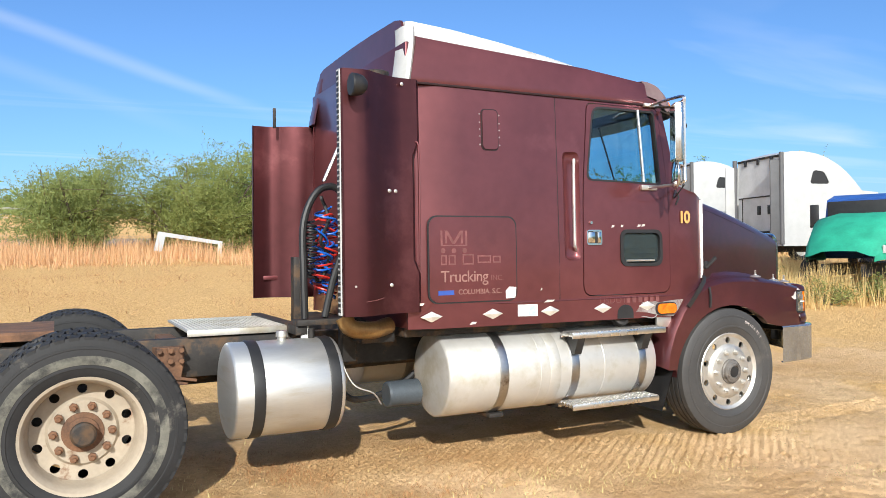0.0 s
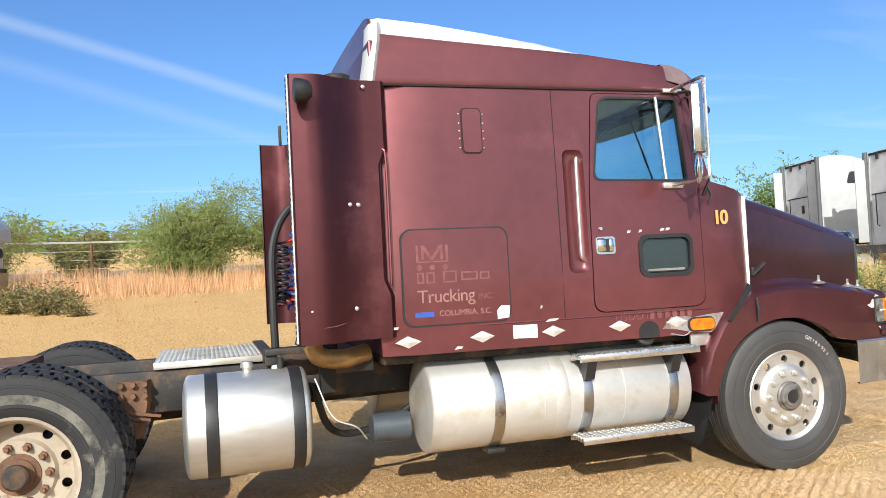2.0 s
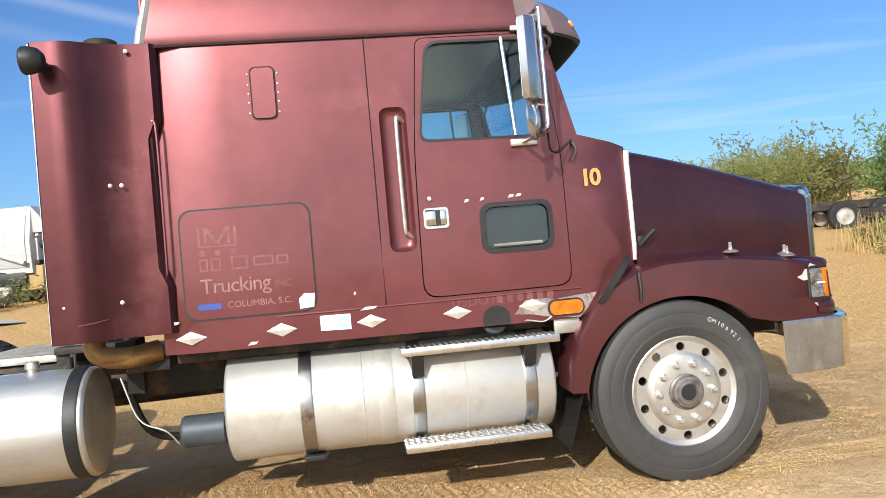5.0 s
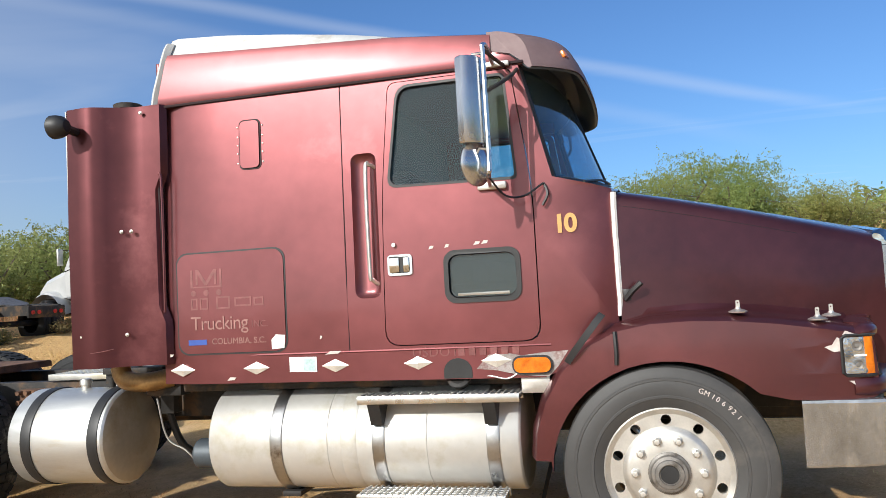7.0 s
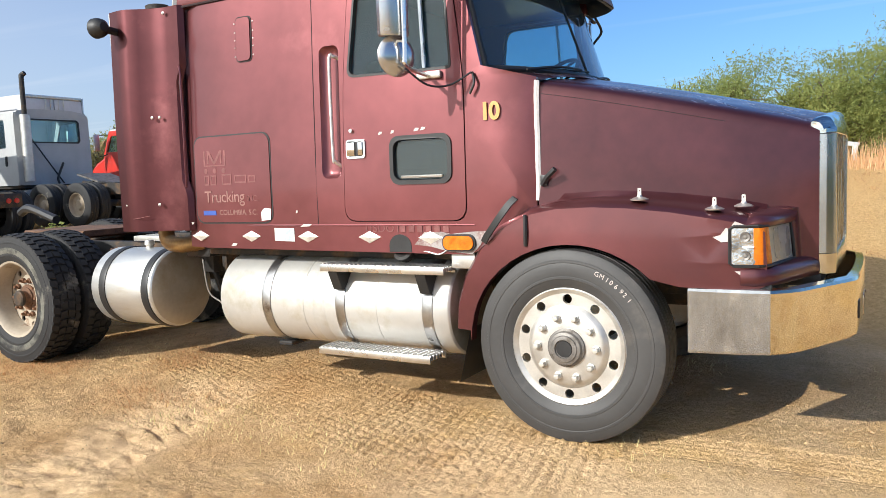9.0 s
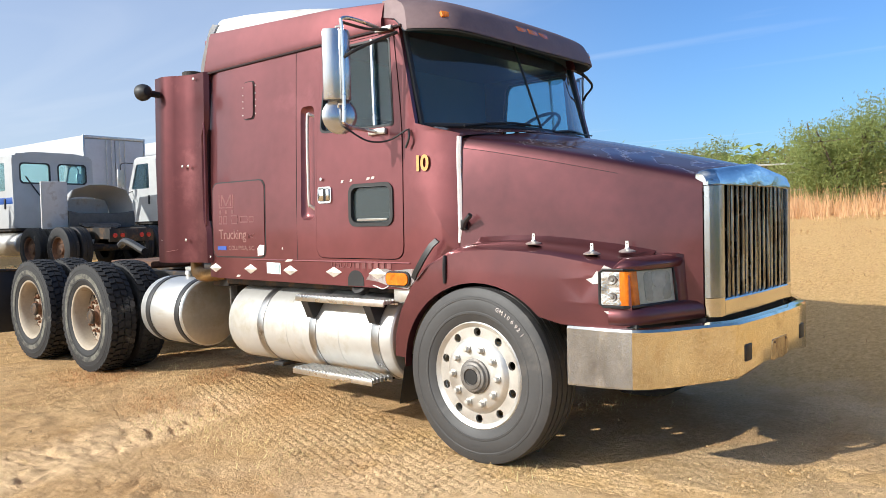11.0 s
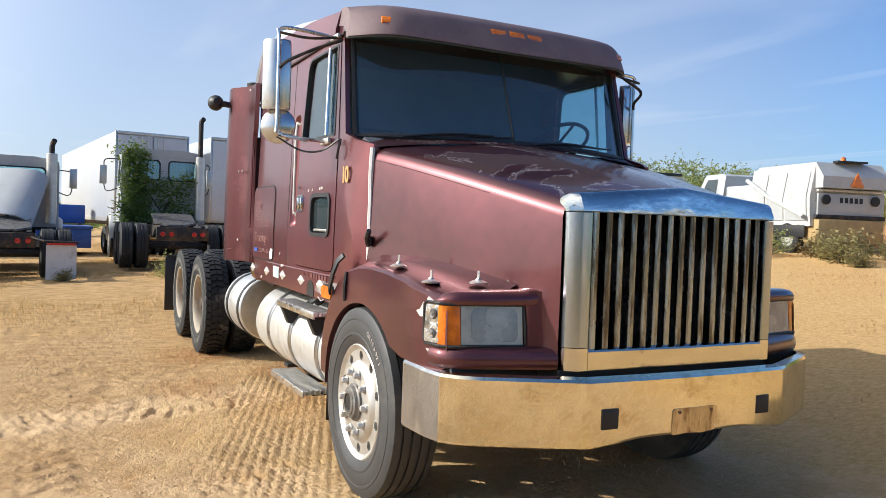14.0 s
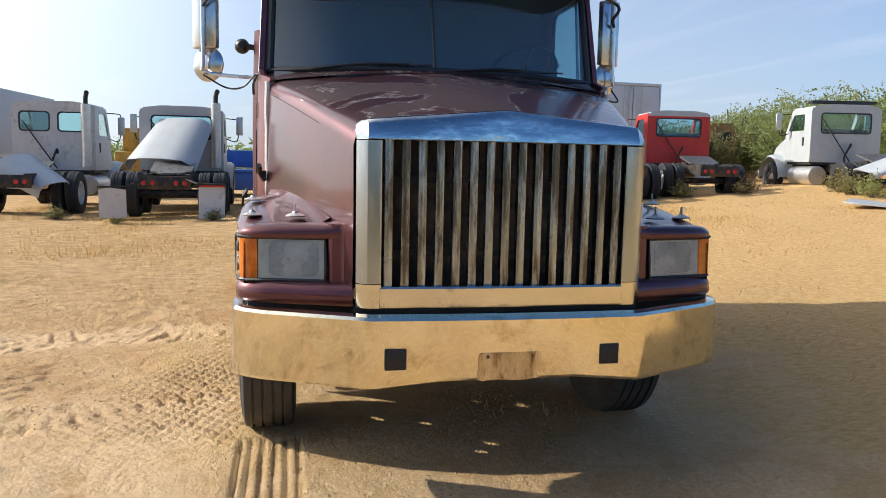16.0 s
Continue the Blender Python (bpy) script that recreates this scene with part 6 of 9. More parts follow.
def cab_mirror(s):
    oct_ = [(0.085, 0.03), (0.05, 0.055), (-0.02, 0.055), (-0.06, 0.04), (-0.075, 0.0), (-0.06, -0.04), (-0.02, -0.055), (0.085, -0.03)]
    cx, cy = (-0.825, s * 1.475) if s < 0 else (-0.74, s * 1.30)
    hull = [(-0.045, -0.085), (-0.005, -0.088), (0.02, -0.06), (0.032, -0.02), (0.032, 0.02), (0.02, 0.06), (-0.005, 0.088), (-0.045, 0.085)]
    th = radians(29) * s
    ct, st = math.cos(th), math.sin(th)
    bm = loft(bmesh.new(), [[(cx + (a * ct - b * st) * k, cy + (a * st + b * ct) * k, z) for a, b in hull] for z, k in ((2.205, 0.93), (2.215, 1), (2.635, 1), (2.645, 0.93))])
    mir = part("mirror", bm, MIRROR_SHELL, truck, "bright steel west coast mirror")
    part("mirror_glass", box(bmesh.new(), -0.049, -0.046, -0.078, 0.078, 2.22, 2.63, 0, Matrix.Translation((cx, cy, 0)) @ Matrix.Rotation(th, 4, "Z")), MIRROR, mir, "mirror glass")
    bm = lathe(bmesh.new(), (cx - 0.005, cy + 0.02 * s * -1, 2.105), (-ct, -st, 0), [(0, -0.024), (0.03, -0.022), (0.08, -0.010), (0.108, 0.004), (0.114, 0.012), (0.113, 0.018), (0.104, 0.021)], 32)
    con = part("spot_mirror", bm, MIRROR_SHELL, mir, "round convex spot mirror")
    part("spot_glass", lathe(bmesh.new(), (cx - 0.005, cy + 0.02 * s * -1, 2.105), (-ct, -st, 0), [(0.107, 0.018), (0.06, 0.027), (0, 0.031)], 32), MIRROR, con)
    ya = s * 1.10
    bm = bmesh.new()
    tube(bm, [(cx + 0.04, ya, 2.70), (cx + 0.06, cy * 0.93, 2.715), (cx + 0.055, cy, 2.70), (cx + 0.056, cy, 2.62), (cx + 0.056, cy, 2.12), (cx + 0.05, cy, 2.055), (cx + 0.03, cy * 0.93, 2.035), (cx - 0.01, s * 1.14, 2.03)], 0.0125, 8, 4)
    part("mirror_arm", bm, ALU, mir, "bright tubular mirror arm")
    bm = bmesh.new()
    tube(bm, [(cx + 0.10, ya, 2.69), (cx + 0.10, s * 1.30, 2.66), (cx + 0.056, cy, 2.68)], 0.010, 6, 4)
    tube(bm, [(cx + 0.17, ya, 2.66), (cx + 0.16, s * 1.28, 2.58), (cx + 0.11, cy * 0.97, 2.50), (cx + 0.056, cy, 2.46)], 0.011, 6, 5)
    part("mirror_brace", bm, STEEL, mir)
    bm = tube(bmesh.new(), [(cx + 0.06, cy, 2.17), (cx + 0.01, cy, 2.18), (cx - 0.005, cy, 2.15), (cx, cy - 0.02 * s, 2.105)], 0.007, 6)
    part("mirror_clamp", bm, ALU, mir)
    part("mirror_clamp", tube(bmesh.new(), [(cx + 0.055, cy, 2.66), (cx, cy, 2.66), (cx, cy, 2.63)], 0.008, 6), ALU, mir)
    bm = box(bmesh.new(), cx - 0.08, cx + 0.08, -0.014, 0.014, 2.008, 2.05, 0.008, Matrix.Translation((0, s * 1.135, 0)))
    part("mirror_foot", bm, ALU_DULL, mir)
    part("mirror_foot", box(bmesh.new(), cx - 0.02, cx + 0.13, -0.014, 0.014, 2.685, 2.715, 0.006, Matrix.Translation((0, s * 1.105, 0))), ALU_DULL, mir)
    bm = tube(bmesh.new(), [(cx + 0.05, cy, 2.03), (cx + 0.10, s * 1.33, 1.95), (cx + 0.18, s * 1.22, 1.95), (cx + 0.28, s * 1.14, 2.02)], 0.006, 5, 6)
    tube(bm, [(cx + 0.28, s * 1.13, 2.02), (cx + 0.30, s * 1.15, 1.96), (cx + 0.27, s * 1.15, 1.90)], 0.008, 5, 4)
    part("mirror_wire", bm, BLACK, mir)


for s in (-1, 1):
    cab_mirror(s)

# marker lamp, tank filler, primer patches, stickers, decals


def on_right(u, v, d):
    return (u, -(cab_y(u, v) + 0.004 - d), v)


bm = plate(bmesh.new(), rounded(-0.762, -0.565, 1.015, 1.095, 0.036), [], lambda u, v, d: (u, -1.158 + d, v), 0.034)
mk = part("marker_lamp", bm, AMBER, truck, "amber oval side marker lamp")
bm = plate(bmesh.new(), rounded(-0.772, -0.555, 1.005, 1.105, 0.045), [rounded(-0.757, -0.57, 1.02, 1.09, 0.033)], lambda u, v, d: (u, -1.15 + d, v), 0.02)
part("lamp_grommet", bm, BLACK, mk)
patch = [(-0.97, 1.04), (-0.90, 1.115), (-0.78, 1.118), (-0.72, 1.105), (-0.60, 1.118), (-0.47, 1.125), (-0.53, 1.04), (-0.58, 0.99), (-0.73, 1.0), (-0.86, 1.03)]
bm = plate(bmesh.new(), patch, [], on_right, 0.003, grid_cuts(-1.0, -0.4, 0.15, 0.9, 1.2, 0.1))
part("primer_patch", bm, PRIMER, truck, "bare primer patch round the marker lamp")
bm = box(bmesh.new(), -0.735, -0.58, -1.11, -1.09, 0.90, 1.0, 0.004)
part("skirt_bracket", bm, ALU_DULL, truck)
bm = plate(bmesh.new(), [(-1.155, 0.992), (-0.995, 0.992)] + [(-1.075 + 0.08 * math.cos(radians(a)), 1.03 + 0.072 * math.sin(radians(a))) for a in range(0, 181, 15)], [], lambda u, v, d: (u, -(cab_y(u, v) + 0.0025) + d, v), 0.004)
part("filler_opening", bm, BLACK, truck, "dark round fuel filler opening")
bm = lathe(bmesh.new(), (-1.085, -1.04, 0.955), (0, -0.75, 0.65), [(0, 0), (0.045, 0), (0.05, 0.01), (0.052, 0.04), (0.066, 0.044), (0.068, 0.060), (0.05, 0.068), (0.03, 0.064), (0, 0.062)], 24)
part("fuel_cap", bm, STEEL, truck, "grimy fuel filler cap")
part("cap_chain", tube(bmesh.new(), [(-1.02, -1.11, 0.995), (-0.9, -1.13, 1.0), (-0.8, -1.14, 0.985), (-0.72, -1.13, 1.03)], 0.004, 5, 6), ALU_DULL, truck)
bm = plate(bmesh.new(), [(-2.075, 1.055), (-1.905, 1.05), (-1.905, 1.137), (-2.075, 1.14)], [], on_right, 0.002)
part("permit_sticker", bm, STICKER, truck, "white permit sticker")
bm = plate(bmesh.new(), [(-1.985, 1.06), (-1.915, 1.058), (-1.915, 1.128), (-1.985, 1.13)], [], lambda u, v, d: (u, -1.139 + d, v), 0.001)
part("permit_print", bm, surface("pale_teal_print", (0.45, 0.62, 0.60), 0.5, 0, 0.2, 60), truck)
bm = plate(bmesh.new(), [(-2.178, 1.19), (-2.10, 1.195), (-2.092, 1.27), (-2.15, 1.275), (-2.18, 1.245)], [], lambda u, v, d: (u, -(cab_y(u, v) + 0.0095 - d), v), 0.002)
part("torn_sticker", bm, STICKER, truck, "torn white sticker")
for u, v, w in ((-1.19, 1.715, 0.016), (-1.10, 1.718, 0.014), (-0.93, 1.722, 0.02), (-0.885, 1.725, 0.02), (-0.02, 1.22, 0.0), (-1.8, 1.155, 0.05), (-2.55, 1.085, 0.0), (-1.87, 1.245, 0.008), (-2.86, 1.17, 0.03), (-2.45, 1.022, 0.03)):
    if w:
        bm = plate(bmesh.new(), [(u - w, v - 0.008), (u + w * 0.6, v - 0.004), (u + w, v + 0.01), (u - w * 0.3, v + 0.012)], [], lambda a, b, d: (a, -(cab_y(a, b) + 0.0065 - d), b), 0.002)
        part("paint_chip", bm, CHIP, truck)
for p in ([(0.80, 1.075), (0.845, 1.08), (0.848, 1.13), (0.82, 1.145), (0.795, 1.11), (0.76, 1.10)], [(0.86, 0.935), (1.0, 0.93), (0.985, 0.90), (0.90, 0.905)], [(0.845, 1.155), (0.90, 1.158), (0.86, 1.175)]):
    bm = plate(bmesh.new(), p, [], lambda u, v, d: (u, -(1.172 + 0.012 * math.sin(clip01((v - 0.55) / 0.7) * math.pi) - 0.05 * clip01((u - 0.72) / 0.28) ** 2 + 0.003 - d), v), 0.003)
    part("paint_chip", bm, CHIP, truck)
random.seed(5)


def letters(text, size, material, parent, m, name="lettering", spacing=1.0, bold=0.0):
    cu = bpy.data.curves.new(name, "FONT")
    cu.body, cu.size, cu.extrude, cu.space_character, cu.offset = text, size, 0.0008, spacing, bold
    tmp = bpy.data.objects.new(name, cu)
    me2 = bpy.data.meshes.new_from_object(tmp)
    bpy.data.objects.remove(tmp)
    me2.materials.clear()
    me2.materials.append(material)
    ob = new(name, me2)
    ob.parent = parent
    ob.matrix_basis = m
    return ob


RIGHT = lambda x, z, p=0.009: pose(x, -(cab_y(x, z) + p), z, 90, 0, 0)
letters("10", 0.135, YELLOW, truck, RIGHT(-0.508, 1.752, 0.006), "fleet_number", 0.86, 0.0045)
letters("Trucking", 0.115, CREAMLETTER, truck, RIGHT(-2.705, 1.32), "lettering", 0.93)
letters("INC.", 0.055, GHOST, truck, RIGHT(-2.305, 1.325))
letters("COLUMBIA, S.C.", 0.05, CREAMLETTER, truck, RIGHT(-2.568, 1.232))
letters("USDOT", 0.075, GHOST, truck, RIGHT(-1.33, 1.115, 0.004), "lettering", 1.1)
# worn name line and emblem as plain shapes
for x0, x1, z0, z1 in ((-2.70, -2.655, 1.44, 1.51), (-2.64, -2.585, 1.44, 1.51), (-2.53, -2.44, 1.44, 1.515), (-2.41, -2.30, 1.45, 1.505), (-2.285, -2.22, 1.45, 1.50)):
    part("worn_lettering_bar", plate(bmesh.new(), [(x0, z0), (x1, z0), (x1, z1), (x0, z1)], [shrink([(x0, z0), (x1, z0), (x1, z1), (x0, z1)], 0.010)], lambda u, v, d: (u, -(cab_y(u, v) + 0.0085 - d), v), 0.001), GHOST, truck)
for i, x in enumerate((-1.05, -0.99, -0.93, -0.87, -0.81, -0.75)):
    part("worn_lettering_bar", box(bmesh.new(), x - 0.018, x + 0.018, -0.0005, 0.0005, 1.115, 1.165, 0, Matrix.Translation((0, -(cab_y(x, 1.14) + 0.004), 0))), GHOST, truck)
emblem = [[(-2.70, 1.58), (-2.685, 1.58), (-2.685, 1.68), (-2.70, 1.68)], [(-2.505, 1.58), (-2.49, 1.58), (-2.49, 1.68), (-2.505, 1.68)], [(-2.665, 1.59), (-2.65, 1.59), (-2.65, 1.68), (-2.665, 1.68)], [(-2.54, 1.59), (-2.525, 1.59), (-2.525, 1.68), (-2.54, 1.68)],
          [(-2.67, 1.68), (-2.645, 1.68), (-2.59, 1.595), (-2.605, 1.585)], [(-2.52, 1.68), (-2.545, 1.68), (-2.605, 1.595), (-2.59, 1.585)], [(-2.70, 1.572), (-2.49, 1.572), (-2.49, 1.58), (-2.70, 1.58)], circle(-2.682, 1.54, 0.018, 14), circle(-2.597, 1.54, 0.018, 14), circle(-2.512, 1.54, 0.018, 14)]
for p in emblem:
    part("emblem_shape", plate(bmesh.new(), p, [], lambda u, v, d: (u, -(cab_y(u, v) + 0.0085 - d), v), 0.001), GHOST, truck)
part("blue_plate", plate(bmesh.new(), [(-2.724, 1.230), (-2.602, 1.230), (-2.602, 1.262), (-2.724, 1.262)], [], lambda u, v, d: (u, -(cab_y(u, v) + 0.010 - d), v), 0.003), BLUE_DECAL, truck, "small blue decal")
for i, ch in enumerate("GM106921"):
    a = radians(68 - i * 4.1 + 0.5 * math.sin(i * 2.3))
    m = pose(0.432 * math.cos(a), -1.045 - 0.1485, 0.497 + 0.432 * math.sin(a), 90, 0, 0) @ pose(0, 0, 0, 0, 0, math.degrees(a) - 90)
    letters(ch, 0.036, CHIP, truck, m, "chalk_mark")

# ---- behind the cab ----
bm = box(bmesh.new(), -4.30, -3.60, -0.50, 0.50, 1.0, 1.018, 0.003)
box(bm, -4.30, -3.60, -0.505, -0.495, 0.975, 1.018, 0.002)
deck = part("deck_plate", bm, DECK, truck, "pale tread plate deck")
bm = bmesh.new()
for i in range(22):
    for j in range(30):
        x, y = -4.275 + i * 0.031, -0.48 + j * 0.033
        a = 45 if (i + j) % 2 else -45
        box(bm, -0.011, 0.011, -0.003, 0.003, 0, 0.004, 0, pose(x, y, 1.017, 0, 0, a))
tagged(part("tread_pattern", bm, DECK, deck), kind="stuff")
bm = box(bmesh.new(), -3.62, -3.16, -0.78, -0.66, 1.035, 1.075, 0.004)
part("hose_bracket", bm, STEEL, truck, "steel hose support beam")
part("cross_beam", box(bmesh.new(), -3.62, -3.54, -0.75, 0.6, 0.97, 1.035, 0.004), STEEL, truck)
for s in (-1, 1):
    part("cab_mount", box(bmesh.new(), -3.26, -3.16, s * 0.62 - 0.05, s * 0.62 + 0.05, 0.75, 1.5, 0.006), STEEL, truck)
part("suspension_beam", box(bmesh.new(), -3.2, -2.95, -0.9, 0.9, 0.9, 1.0, 0.01), STEEL, truck)
# thick black hose loop
bm = tube(bmesh.new(), [(-3.55, -0.72, 1.08), (-3.55, -0.70, 1.4), (-3.53, -0.65, 1.75), (-3.42, -0.62, 1.97), (-3.27, -0.60, 2.0), (-3.2, -0.60, 1.85), (-3.22, -0.62, 1.6), (-3.32, -0.66, 1.35), (-3.40, -0.70, 1.08)], 0.026, 10, 6)
part("black_hose", bm, BLACK, truck, "thick black hose loop")
part("hanger_pole", tube(bmesh.new(), [(-3.35, -0.55, 2.05), (-3.2, -0.5, 2.35), (-3.05, -0.45, 2.7)], 0.012, 6), ALU_DULL, truck, "thin hose hanger pole")
for k, (mt, lab) in enumerate(((BLUEHOSE, "tangled blue air hose"), (REDHOSE, "tangled red air hose"), (BLUEHOSE, "tangled blue air hose"), (REDHOSE, "tangled red air hose"), (BLUEHOSE, "tangled blue air hose"))):
    pts = []
    n = 130
    wob = lambda t, q, f=3.0: noise.noise(Vector((t * f + 7 * k, q, 3.3 * k)))
    for i in range(n):
        t = i / (n - 1)
        a = t * TAU * (4.5 + 0.7 * k) + 1.3 * k + 1.6 * wob(t, 1)
        r = 0.075 + 0.055 * wob(t, 2, 5)
        tx, ty = 0.5 * wob(t, 3, 4), 0.5 * wob(t, 4, 4)
        x, y = r * math.cos(a), r * 0.85 * math.sin(a)
        pts.append((-3.36 + 0.022 * k + x + 0.07 * wob(t, 5), -0.52 + 0.035 * k + y, 1.87 - 0.56 * t - 0.03 * k + x * tx * 2 + y * ty * 2 + 0.03 * wob(t, 6, 9)))
    part("air_hose", tube(bmesh.new(), pts, 0.008, 6), mt, truck, lab)
# black spiral cord hanging before the hoses, and dark wraps among them
pts = [(-3.485 + 0.042 * math.cos(i * 0.42) + 0.015 * math.sin(i * 0.03), -0.62 + 0.042 * math.sin(i * 0.42), 1.76 - 0.0027 * i) for i in range(150)]
part("spiral_cord", tube(bmesh.new(), pts, 0.009, 6), BLACK, truck, "black spiral electric cord")
part("black_hose", tube(bmesh.new(), [(-3.47, -0.60, 1.36), (-3.45, -0.5, 1.42), (-3.36, -0.46, 1.33), (-3.30, -0.5, 1.5), (-3.38, -0.56, 1.62), (-3.30, -0.5, 1.78), (-3.34, -0.45, 1.95)], 0.014, 6, 6), BLACK, truck)
# yellowed elbow pipe and muffler below the cab
bm = tube(bmesh.new(), [(-3.35, -0.95, 1.10), (-3.30, -0.97, 1.02), (-3.15, -0.98, 1.0), (-3.0, -0.9, 1.02)], 0.06, 12, 5)
part("exhaust_elbow", bm, surface("heat_stained_pipe", (0.30, 0.17, 0.06), 0.5, 0.5, 0.3, 8), truck, "heat-stained exhaust elbow")
bm = lathe(bmesh.new(), (-2.95, -0.72, 0.50), (1, 0, 0), [(0, 0), (0.085, 0.0), (0.095, 0.015), (0.095, 0.25), (0, 0.26)], 22)
part("air_tank", bm, surface("blue_grey_paint", (0.07, 0.085, 0.10), 0.5, 0.2, 0.2, 8), truck, "dark blue-grey air tank end")
part("loose_wire", tube(bmesh.new(), [(-3.3, -0.65, 0.85), (-3.2, -0.7, 0.6), (-3.05, -0.72, 0.52), (-2.98, -0.70, 0.43)], 0.006, 5, 6), ALU_DULL, truck)
part("black_hose", tube(bmesh.new(), [(-3.30, -0.55, 0.80), (-3.2, -0.5, 0.5), (-3.0, -0.4, 0.42), (-2.7, -0.4, 0.5), (-2.4, -0.4, 0.72)], 0.025, 8, 6), BLACK, truck)
part("drive_shaft", cyl(bmesh.new(), (-4.8, 0, 0.62), (-1.5, 0, 0.68), 0.055, 12), STEEL, truck)
# spring hangers and bolts
for s in (-1, 1):
    for x in (-4.42, -5.65, -7.0):
        bm = loft(bmesh.new(), [[(x - 0.10, s * 0.48, z0), (x + 0.10, s * 0.48, z0), (x + 0.08, s * 0.56, z0), (x - 0.08, s * 0.56, z0)] for z0 in (0.92, 0.78)] + [[(x - 0.04, s * 0.50, 0.56), (x + 0.05, s * 0.50, 0.56), (x + 0.04, s * 0.55, 0.56), (x - 0.03, s * 0.55, 0.56)]])
        hg = part("spring_hanger", bm, RUST, truck, "rusty spring hanger")
        for bx in (-0.07, 0.0, 0.07):
            for bz in (0.90, 0.83):
                part("bolt", cyl(bmesh.new(), (x + bx, s * 0.475, bz), (x + bx, s * 0.60, bz), 0.018, 6), RUST, hg)
    bm = bmesh.new()
    for k in range(5):
        tube(bm, [(-4.5 + 0.06 * k, s * 0.62, 0.62 + 0.02 * k), (-5.0, s * 0.62, 0.75 + 0.018 * k), (-5.65, s * 0.62, 0.66 + 0.02 * k), (-6.3, s * 0.62, 0.75 + 0.018 * k), (-6.9 - 0.06 * k, s * 0.62, 0.62 + 0.02 * k)], 0.012, 4, 5)
    part("leaf_spring", bm, RUST, truck)
    bm = box(bmesh.new(), -7.32, -7.30, min(s * 0.72, s * 1.30), max(s * 0.72, s * 1.30), 0.20, 0.95, 0.004)
    part("mud_flap", bm, BLACK, truck, "black rubber mud flap")
    part("flap_bar", tube(bmesh.new(), [(-7.25, s * 0.43, 0.93), (-7.29, s * 1.28, 0.96)], 0.016, 6), STEEL, truck)
for x in (-3.3, -4.35, -5.65, -7.2):
    part("cross_member", box(bmesh.new(), x - 0.06, x + 0.06, -0.39, 0.39, 0.74, 0.92, 0.01), RUST, truck)
bm = loft(bmesh.new(), [[(-5.1, y * w, z), (-5.55, y * 1.0 * w, z), (-6.15, y * 0.9 * w, z), (-6.25, 0.0, z)][:3] + [(-6.1, -y * 0.9 * w, z), (-5.55, -y * w, z), (-5.1, -y * w, z)] for y in (0.44,) for z, w in ((1.0, 1), (1.04, 1), (1.055, 0.96))])
part("fifth_wheel", bm, RUST, truck, "rusty fifth wheel plate")
part("fifth_wheel_base", box(bmesh.new(), -5.8, -5.4, -0.42, 0.42, 0.96, 1.0, 0.01), RUST, truck)
part("tail_bar", tube(bmesh.new(), [(-6.6, 0.3, 1.12), (-7.1, 0.32, 1.25), (-7.3, 0.33, 1.2)], 0.05, 8, 4), BLACK, truck)

# ---- parked vehicles in the yard ----


def yard_wheel(parent, x, y, z, r, w, twin, rim):
    """A plain road wheel; outer face away from the middle."""
    s = 1 if y > 0 else -1
    k = r * 0.56
    h = w / 2
    tp = [(k, -h * 0.8), (k + 0.03, -h), (r - 0.09, -h * 1.03), (r - 0.02, -h * 0.9), (r, -h * 0.8), (r, -h * 0.3), (r - 0.012, -h * 0.26), (r - 0.012, -h * 0.18), (r, -h * 0.14), (r, h * 0.14), (r - 0.012, h * 0.18), (r - 0.012, h * 0.26), (r, h * 0.3), (r, h * 0.8), (r - 0.02, h * 0.9), (r - 0.09, h * 1.03), (k + 0.03, h), (k, h * 0.8)]
    wh = part("wheel", lathe(bmesh.new(), (x, y, z), (0, s, 0), [(k, h * 0.84), (k - 0.015, h * 0.8), (k - 0.03, h * 0.2 if twin else h * 0.55), (0.14, h * 0.1 if twin else h * 0.7), (0.10, h * 0.5 if twin else h * 0.95), (0, h * 0.55 if twin else h)], 24), rim, parent)
    part("tyre", lathe(bmesh.new(), (x, y, z), (0, s, 0), tp, 32), RUBBER, wh)
    if twin:
        part("inner_tyre", lathe(bmesh.new(), (x, y - s * (w + 0.05), z), (0, s, 0), tp, 32), RUBBER, wh)
    return wh


